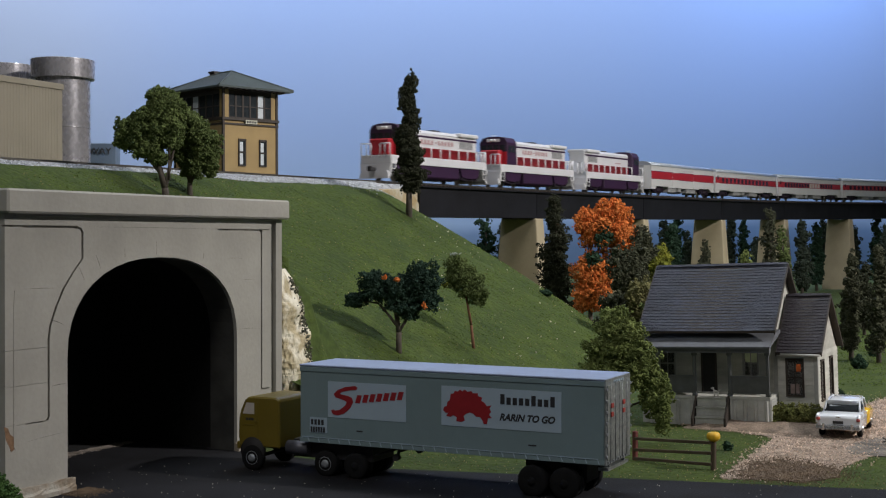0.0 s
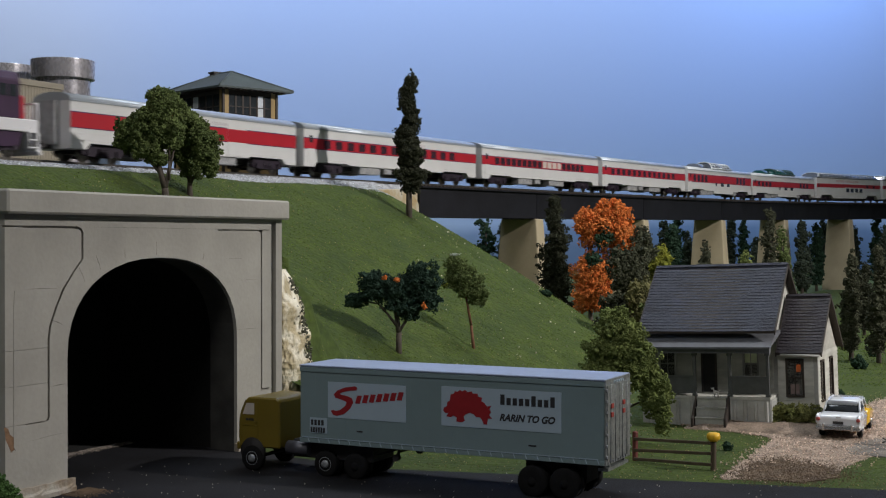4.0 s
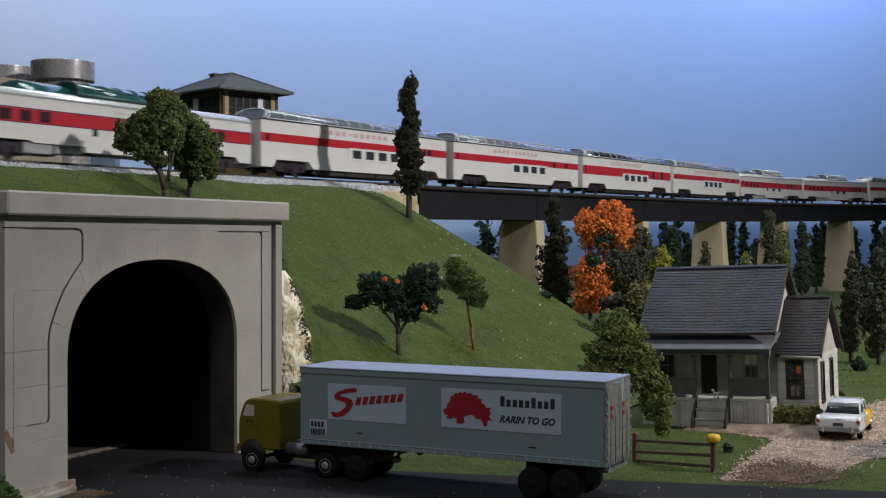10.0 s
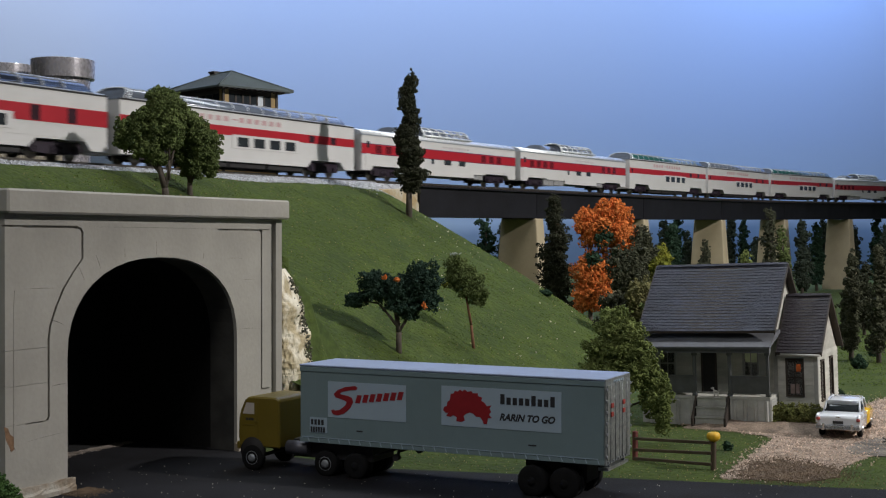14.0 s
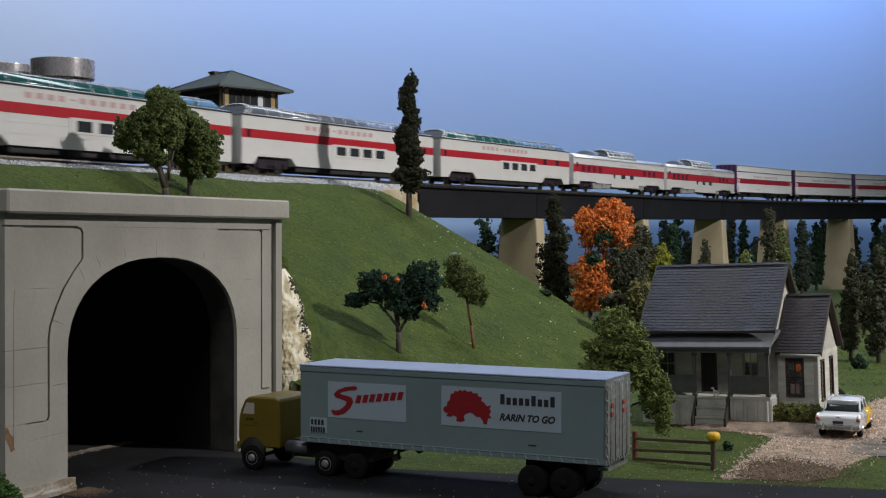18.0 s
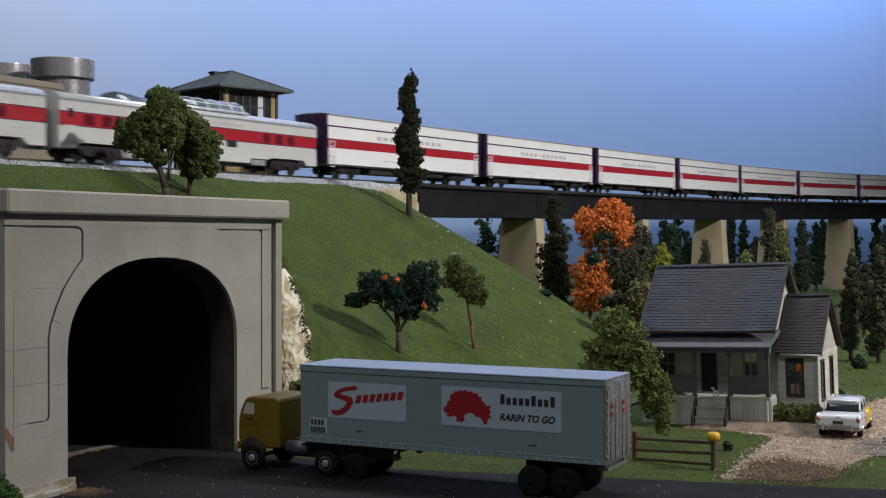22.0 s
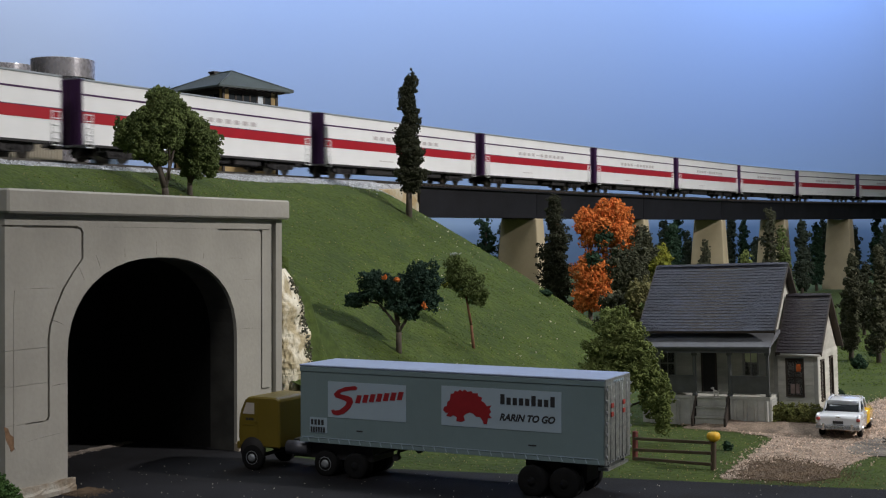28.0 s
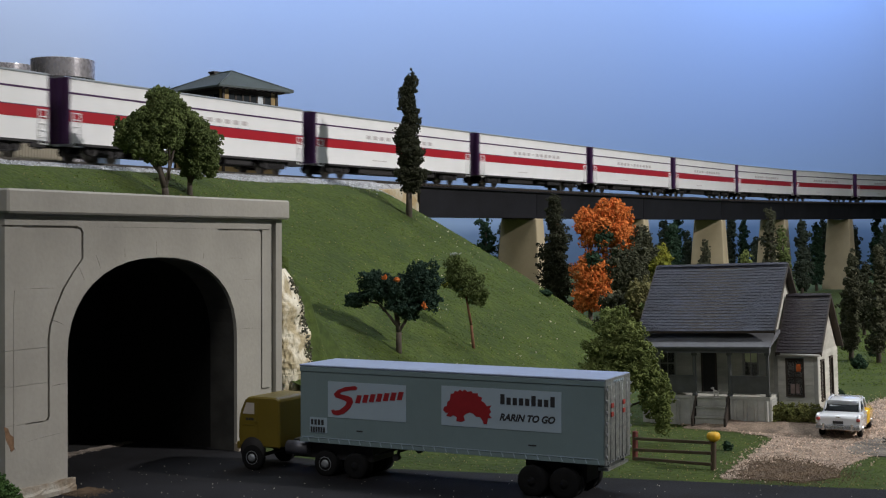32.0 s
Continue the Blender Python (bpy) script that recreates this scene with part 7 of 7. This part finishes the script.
        part("windshield", arched(B(), -7.9, -3.6, 0.95, 3.7, 4.5, 0.9, 0.0), PALEGLASS if kind == "dome" else glazing, dome, "low glazed hump before the dome")
    car_ends(t, h, w, top)
    for e in (-1, 1):
        bogie(t, e * (h - 3.5), TRUCKPURPLE, 2.6)
    if domed:
        under_boxes(t, ((-7.6, -5.4, 0.36), (-5.2, -3.1, 0.42), (5.2, 6.8, 0.5)), BELLOWS, "grey equipment box under the floor")
    else:
        under_boxes(t, ((-5.4, -2.6, 0.4), (-1.9, -0.8, 0.5), (1.2, 4.6, 0.4)), BELLOWS, "grey equipment box under the floor")
    bm = B()
    box(bm, -h + 1, h - 1, -0.45, 0.45, 0.62, 0.97)
    part("underframe", bm, DARK, t)
    return t


def full_dome(label, g, frame_mat, band=(2.38, 2.98)):
    t = thing("dome_car", label=label, category="passenger car", group="train")
    h, w = COACH / 2 - 0.6, 1.54
    belt, crest = 3.88, 4.76
    # sides with raised arches over the bogies
    side_pts = [(-h, 0.6), (-h + 1.3, 0.6), (-h + 1.8, 1.14), (-h + 5.6, 1.14), (-h + 6.2, 0.62), (h - 6.2, 0.62), (h - 5.6, 1.14), (h - 1.8, 1.14),
                (h - 1.3, 0.6), (h, 0.6), (h, belt), (-h, belt)]
    bm = B()
    prism(bm, side_pts, -w, w, "y")
    part("body", bm, CREAM, t)
    for side in (-1, 1):
        bm = B()
        box(bm, -h, h, *sorted((side * w, side * (w + 0.02))), *band)
        part("red_band", bm, RED, t, "red painted band")
        bm = B()
        for z in (1.28, 1.9):
            box(bm, -h, h, *sorted((side * w, side * (w + 0.01))), z, z + 0.025)
        part("side_flute", bm, CREAM, t)
        panel = part("window_panel", box(B(), -2.1, 5.6, *sorted((side * w, side * (w + 0.03))), 1.52, 2.46, 0.01), CREAM, t, "raised white panel round the windows")
        for k in range(4):
            x = -1.55 + k * 1.81
            part("lower_window", box(B(), x, x + 1.22, *sorted((side * (w + 0.02), side * (w + 0.042))), 1.66, 2.3, 0.01), WINDOW, panel)
        for x, wd in ((-h + 0.55, 0.35), (h - 6.0, 0.7), (h - 3.2, 0.7)):
            bm = B()
            box(bm, x, x + wd, *sorted((side * w, side * (w + 0.035))), band[0] + 0.05, band[1] - 0.04, 0.01)
            part("window", bm, TINTED, t)
        bm = B()
        box(bm, -h, h, *sorted((side * (w - 0.03), side * (w + 0.04))), belt, belt + 0.09)
        part("belt_rail", bm, DARK, t, "dark line under the glass roof")
    lettering(t, -5.6, 3.6, 3.28, 3.62, -w - 0.004, 11, REDLETTER)
    x0, x1 = -h + 0.35, h - 1.0
    glassy = part("dome", arched(B(), x0 + 0.5, x1, 1.46, belt + 0.08, crest, 0.25, 0.9), g, t, "full-length glazed dome")
    part("dome_end", hoop(hoop(B(), x0 + 0.1, 1.44, belt + 0.08, crest + 0.01, 0.055, 0.75), x0 + 0.5, 1.46, belt + 0.08, crest + 0.02, 0.06, 0.6), SILVER, glassy, "bowed silver dome end")
    part("windshield", arched(B(), x0, x0 + 0.6, 1.42, belt + 0.08, crest - 0.02, 0.8, -0.1), PALEGLASS, glassy, "sloped glass at the dome's end")
    bm = B()
    n = 14
    for k in range(1, n):
        hoop(bm, x0 + 1.0 + (x1 - x0 - 1.7) * k / n, 1.47, belt + 0.08, crest + 0.01, 0.04, 0.0, 8)
    for s in (-1, 1):
        tube(bm, (x0 + 0.8, s * 1.05, belt + 0.72), (x1 - 0.6, s * 1.05, belt + 0.72), 0.03, n=6)
        tube(bm, (x0 + 0.4, s * 1.5, belt + 0.12), (x1, s * 1.5, belt + 0.12), 0.05, n=6)
    box(bm, x0 + 0.9, x1 - 0.8, -0.3, 0.3, crest - 0.03, crest + 0.03)
    part("dome_frame", bm, frame_mat, glassy)
    part("end_roof", coach_end_roof(x1 - 0.2, h, w, belt), ROOFGREY, t, "short grey roof behind the dome")
    car_ends(t, h, w, 3.7)
    for e in (-1, 1):
        bogie(t, e * (h - 3.7), TRUCKPURPLE, 3.0)
    bm = B()
    for a, b in ((-6.4, -2.3), (-2.1, 2), (2.2, 6.4)):
        box(bm, a, b, -1.3, 1.3, 0.24, 0.68, 0.04)
    part("underframe", bm, DARK, t)
    return t


def coach_end_roof(x0, x1, w, z):
    bm = B()
    pts = [(w * math.cos(math.pi * i / 10), z + 0.01 + 0.3 * math.sin(math.pi * i / 10)) for i in range(11)]
    return prism(bm, pts, x0, x1, "x")


def locomotive(label):
    t = thing("locomotive", label=label, category="locomotive", group="train")
    h = 9.05
    bm = B()
    box(bm, -h, h, -1.5, 1.5, 1.28, 1.78, 0.03)
    part("frame", bm, ENGINEWHITE, t, "white side sill")
    bm = B()
    box(bm, -5.4, h - 0.9, -0.92, 0.92, 1.78, 4.1, 0.1)
    part("hood", bm, ENGINEWHITE, t, "white long hood")
    for s in (-1, 1):
        bm = B()
        box(bm, -5.4, h - 0.95, *sorted((s * 0.92, s * 0.94)), 1.8, 2.85)
        part("red_band", bm, ENGINERED, t, "red lower hood band")
        for k in range(14):
            x = -5.1 + k * 0.92
            part("hood_door", box(B(), x, x + 0.78, *sorted((s * 0.94, s * 0.965)), 1.9, 2.76, 0.01), ENGINERED, t)
        bm = B()
        box(bm, -5.4, h - 0.95, *sorted((s * 0.92, s * 0.95)), 3.68, 3.88)
        part("pinstripe", bm, ENGINEPURPLE, t)
        bm = B()
        box(bm, 4.6, 7.2, *sorted((s * 0.92, s * 0.96)), 3.0, 3.66)
        for k in range(8):
            box(bm, 4.65 + k * 0.32, 4.75 + k * 0.32, *sorted((s * 0.95, s * 0.985)), 3.02, 3.64)
        part("radiator_grille", bm, BELLOWS, t, "grey louvred grille")
        # handrails
        bm = B()
        tube(bm, (-5.3, s * 1.42, 2.75), (h - 0.3, s * 1.42, 2.75), 0.05, n=6)
        for k in range(9):
            x = -5.3 + (h + 5.0) * k / 8
            tube(bm, (x, s * 1.42, 1.78), (x, s * 1.42, 2.76), 0.075, n=6)
        part("handrail", bm, ENGINEWHITE, t, "white handrail")
        bm = B()
        box(bm, -2.9, -1.0, *sorted((s * 0.95, s * 0.97)), 3.1, 3.2)
        part("stencil", bm, REDLETTER, t)
    lettering(t, -3.0, 3.4, 3.1, 3.5, -0.965, 10, REDLETTER)
    bm = B()
    prism(bm, [(-0.95, 4.05), (0.95, 4.05), (0.7, 4.32), (-0.7, 4.32)], -5.4, h - 0.9, "x")
    part("hood_roof", bm, ENGINEWHITE, t)
    bm = B()
    box(bm, 4.2, 8.0, -1.2, 1.2, 4.05, 4.4, 0.08)
    part("radiator_top", bm, ENGINEWHITE, t, "winged white radiator housing")
    bm = B()
    box(bm, 0.4, 1.6, -0.5, 0.5, 4.3, 4.5, 0.06)
    part("exhaust_stack", bm, DARK, t)
    bm = B()
    for k in (2.4, 3.3):
        lathe(bm, [(0.4, 4.3), (0.42, 4.4), (0.3, 4.42)], 12, (k, 0, 0))
    part("roof_fan", bm, ROOFGREY, t)
    # cab and nose
    bm = B()
    prism(bm, [(-1.48, 1.78), (1.48, 1.78), (1.48, 4.05), (1.2, 4.5), (0.6, 4.68), (-0.6, 4.68), (-1.2, 4.5), (-1.48, 4.05)], -7.6, -5.4, "x", bevel=0.05)
    cab = part("cab", bm, ENGINEPURPLE, t, "dark purple cab")
    for y in (-1.2, -0.55, 0.12, 0.75):
        part("windscreen", box(B(), -7.64, -7.6, y, y + 0.5, 3.25, 3.85), WINDOW, cab)
    for s in (-1, 1):
        for x in (-7.3, -6.5):
            part("cab_window", box(B(), x, x + 0.62, *sorted((s * 1.48, s * 1.51)), 3.1, 3.8), WINDOW, cab)
    bm = B()
    box(bm, -7.66, -7.6, -0.7, 0.7, 4.12, 4.42, 0.01)
    part("number_board", bm, ENGINEWHITE, cab, "white lit board")
    bm = B()
    for y in (-0.17, 0.17):
        lathe(bm, [(0.02, -7.76), (0.13, -7.74), (0.15, -7.6)], 10, (0, y, 4.27), "x")
    part("headlight", bm, LAMPWHITE, cab)
    bm = B()
    box(bm, -8.55, -7.6, -0.98, 0.98, 1.78, 3.3, 0.12)
    part("nose", bm, RED, t, "bright red short nose")
    bm = B()
    box(bm, -7.62, -7.59, -1.46, 1.46, 1.8, 3.15)
    part("cab_front", bm, RED, t, "red cab front")
    bm = B()
    tube(bm, (-6.4, 0.5, 4.62), (-6.4, 0.5, 4.95), 0.03, n=6)
    for k in (-0.18, 0, 0.18):
        lathe(bm, [(0.03, -6.9 + abs(k)), (0.05, -6.5), (0.02, -6.2)], 8, (0, 0.5 + k, 4.9), "x")
    part("horn", bm, SILVER, t)
    for e in (-1, 1):
        bm = B()
        prism(bm, [(-1.4, 0.35), (1.4, 0.35), (1.5, 1.28), (-1.5, 1.28)], *sorted((e * (h - 0.15), e * (h + 0.1))), "x")
        prism(bm, [(-1.45, 0.18), (1.45, 0.18), (1.3, 0.75), (-1.3, 0.75)], *sorted((e * (h + 0.1), e * (h + 0.3))), "x")
        part("pilot", bm, ENGINEWHITE, t, "white pilot plate")
        for s in (-1, 1):
            bm = B()
            for k in range(3):
                box(bm, *sorted((e * (h - 0.75), e * (h - 0.1))), *sorted((s * 1.2, s * 1.52)), 0.5 + k * 0.38, 0.56 + k * 0.38)
            for x in (h - 0.78, h - 0.1):
                tube(bm, (e * x, s * 1.5, 0.45), (e * x, s * 1.5, 1.5), 0.05, n=6)
            part("step", bm, ENGINEWHITE, t, "white corner steps")
        for y in (-1.4, -0.9, -0.45, 0.45, 0.9, 1.4):
            part("end_post", tube(B(), (e * (h + 0.02), y, 1.6), (e * (h + 0.02), y, 2.85), 0.06, n=6), ENGINEWHITE, t)
        for y in (-1.4, 0.45):
            part("end_rail", tube(B(), (e * (h + 0.02), y, 2.85), (e * (h + 0.02), y + 0.95, 2.85), 0.06, n=6), ENGINEWHITE, t)
        coupler(t, e * (h + 0.2), e)
        bogie(t, e * 5.2, TRUCKPURPLE, 2.8)
        bm = B()
        for y in (-1.25, 1.25):
            prism(bm, [(e * 4.0, 1.28), (e * 4.3, 0.62), (e * 5.3, 0.5), (e * 6.6, 0.5), (e * 7.6, 0.62), (e * 7.9, 1.28)], y - 0.1, y + 0.1, "y")
        part("bogie_skirt", bm, ENGINEPURPLE, t)
    bm = B()
    prism(bm, [(-1.4, 0.42), (-1.1, 0.25), (1.1, 0.25), (1.4, 0.42), (1.4, 1.28), (-1.4, 1.28)], -3.6, 3.6, "x", bevel=0.05)
    part("fuel_tank", bm, ENGINEPURPLE, t, "dark purple fuel tank")
    # the proportions of this type: a deep sill and a tall hood
    low = (0, 1.28, 1.78, 2.85, 3.66, 3.88, 4.1, 4.5, 5.1)
    high = (0, 1.43, 2.12, 3.06, 3.84, 4.02, 4.28, 4.66, 5.1)
    for ob in t.children_recursive:
        for v in ob.data.vertices:
            v.co.x *= 0.88
            v.co.z = float(np.interp(v.co.z / S, low, high)) * S
    return t


FIRST_LOCO, FIRST_COACH, BAGGAGE = 32.2, 89.4, 23.3
# how far the train has run, in prototype metres
RUN_T = [0, 1, 2, 3, 4, 5, 6, 7.5, 9, 11.5, 14, 16.5, 19, 21.5, 24, 26, 28, 30, 32]
RUN_D = [0, 22.8, 45.7, 68.6, 91.5, 114.4, 137.45, 172.4, 207.55, 266.7, 326.0, 385.6, 445.7, 506.8, 568.85, 618.9, 669.1, 719.4, 769.7]


def ran(t):
    return float(np.interp(t, RUN_T, RUN_D))


def consist():
    """The vehicles in order, each with the place of its front coupler at the start and its length."""
    loco = locomotive("purple, white and red diesel locomotive leading the train")
    silver, teal = coach("dome", PALEGLASS), coach("teal", TEAL)
    first = coach("dome", PALEGLASS, band=(2.0, 2.98))
    plain, fine = coach("coach", None, 1.55), coach("coach", None, 1.1, (9, 10, 11, 12))
    full = full_dome("white dome coach with red band and silver-framed glass roof", DOMEGLASS, DOMEFRAME, (2.06, 3.0))
    pale = full_dome("white dome coach with red band and pale glass roof", PALEGLASS, DOMEFRAME)
    green = full_dome("white dome coach with red band and green-tinted glass roof", TEAL, DOMEFRAME)
    rack = auto_rack()
    baggage = coach("baggage", band=(1.96, 2.82))
    for me in {ob.data for ob in baggage.children_recursive}:
        for v in me.vertices:
            v.co.x *= BAGGAGE / 24.4
    order = [baggage, plain, fine, plain, first, teal, pale, pale, full, pale, silver, silver, green, pale, green, silver, silver]
    used, out = set(), []

    def take(ob):
        if ob.name in used:
            return copy_thing(ob, Matrix())
        used.add(ob.name)
        return ob
    for k in range(3):
        out.append((take(loco), FIRST_LOCO + 18.7 * k + (0.5 if k == 2 else 0), 18.7, k == 2))
    s = FIRST_COACH
    for k, ob in enumerate(order):
        length = BAGGAGE if k == 0 else COACH
        out.append((take(ob), s, length, False))
        s += length
    for k in range(18):
        out.append((take(rack), s, 24.9, False))
        s += 24.9
    return out


TRAIN = consist()


def motions():
    for ob, s, length, turned in TRAIN:
        rows = []
        for k in range(65):
            c = s + length / 2 - ran(k / 2)
            p, q = on_line(c - length * 0.34), on_line(c + length * 0.34)
            m = (p + q) / 2
            turn = math.degrees(math.atan2(q.y - p.y, q.x - p.x))
            rise = math.degrees(math.atan2(q.z - p.z, (q - p).xy.length))
            rows.append((k / 2, pose(m.x * S, m.y * S, m.z * S, 0, rise if turned else -rise, turn + (180 if turned else 0))))
        walk(ob, rows)


motions()
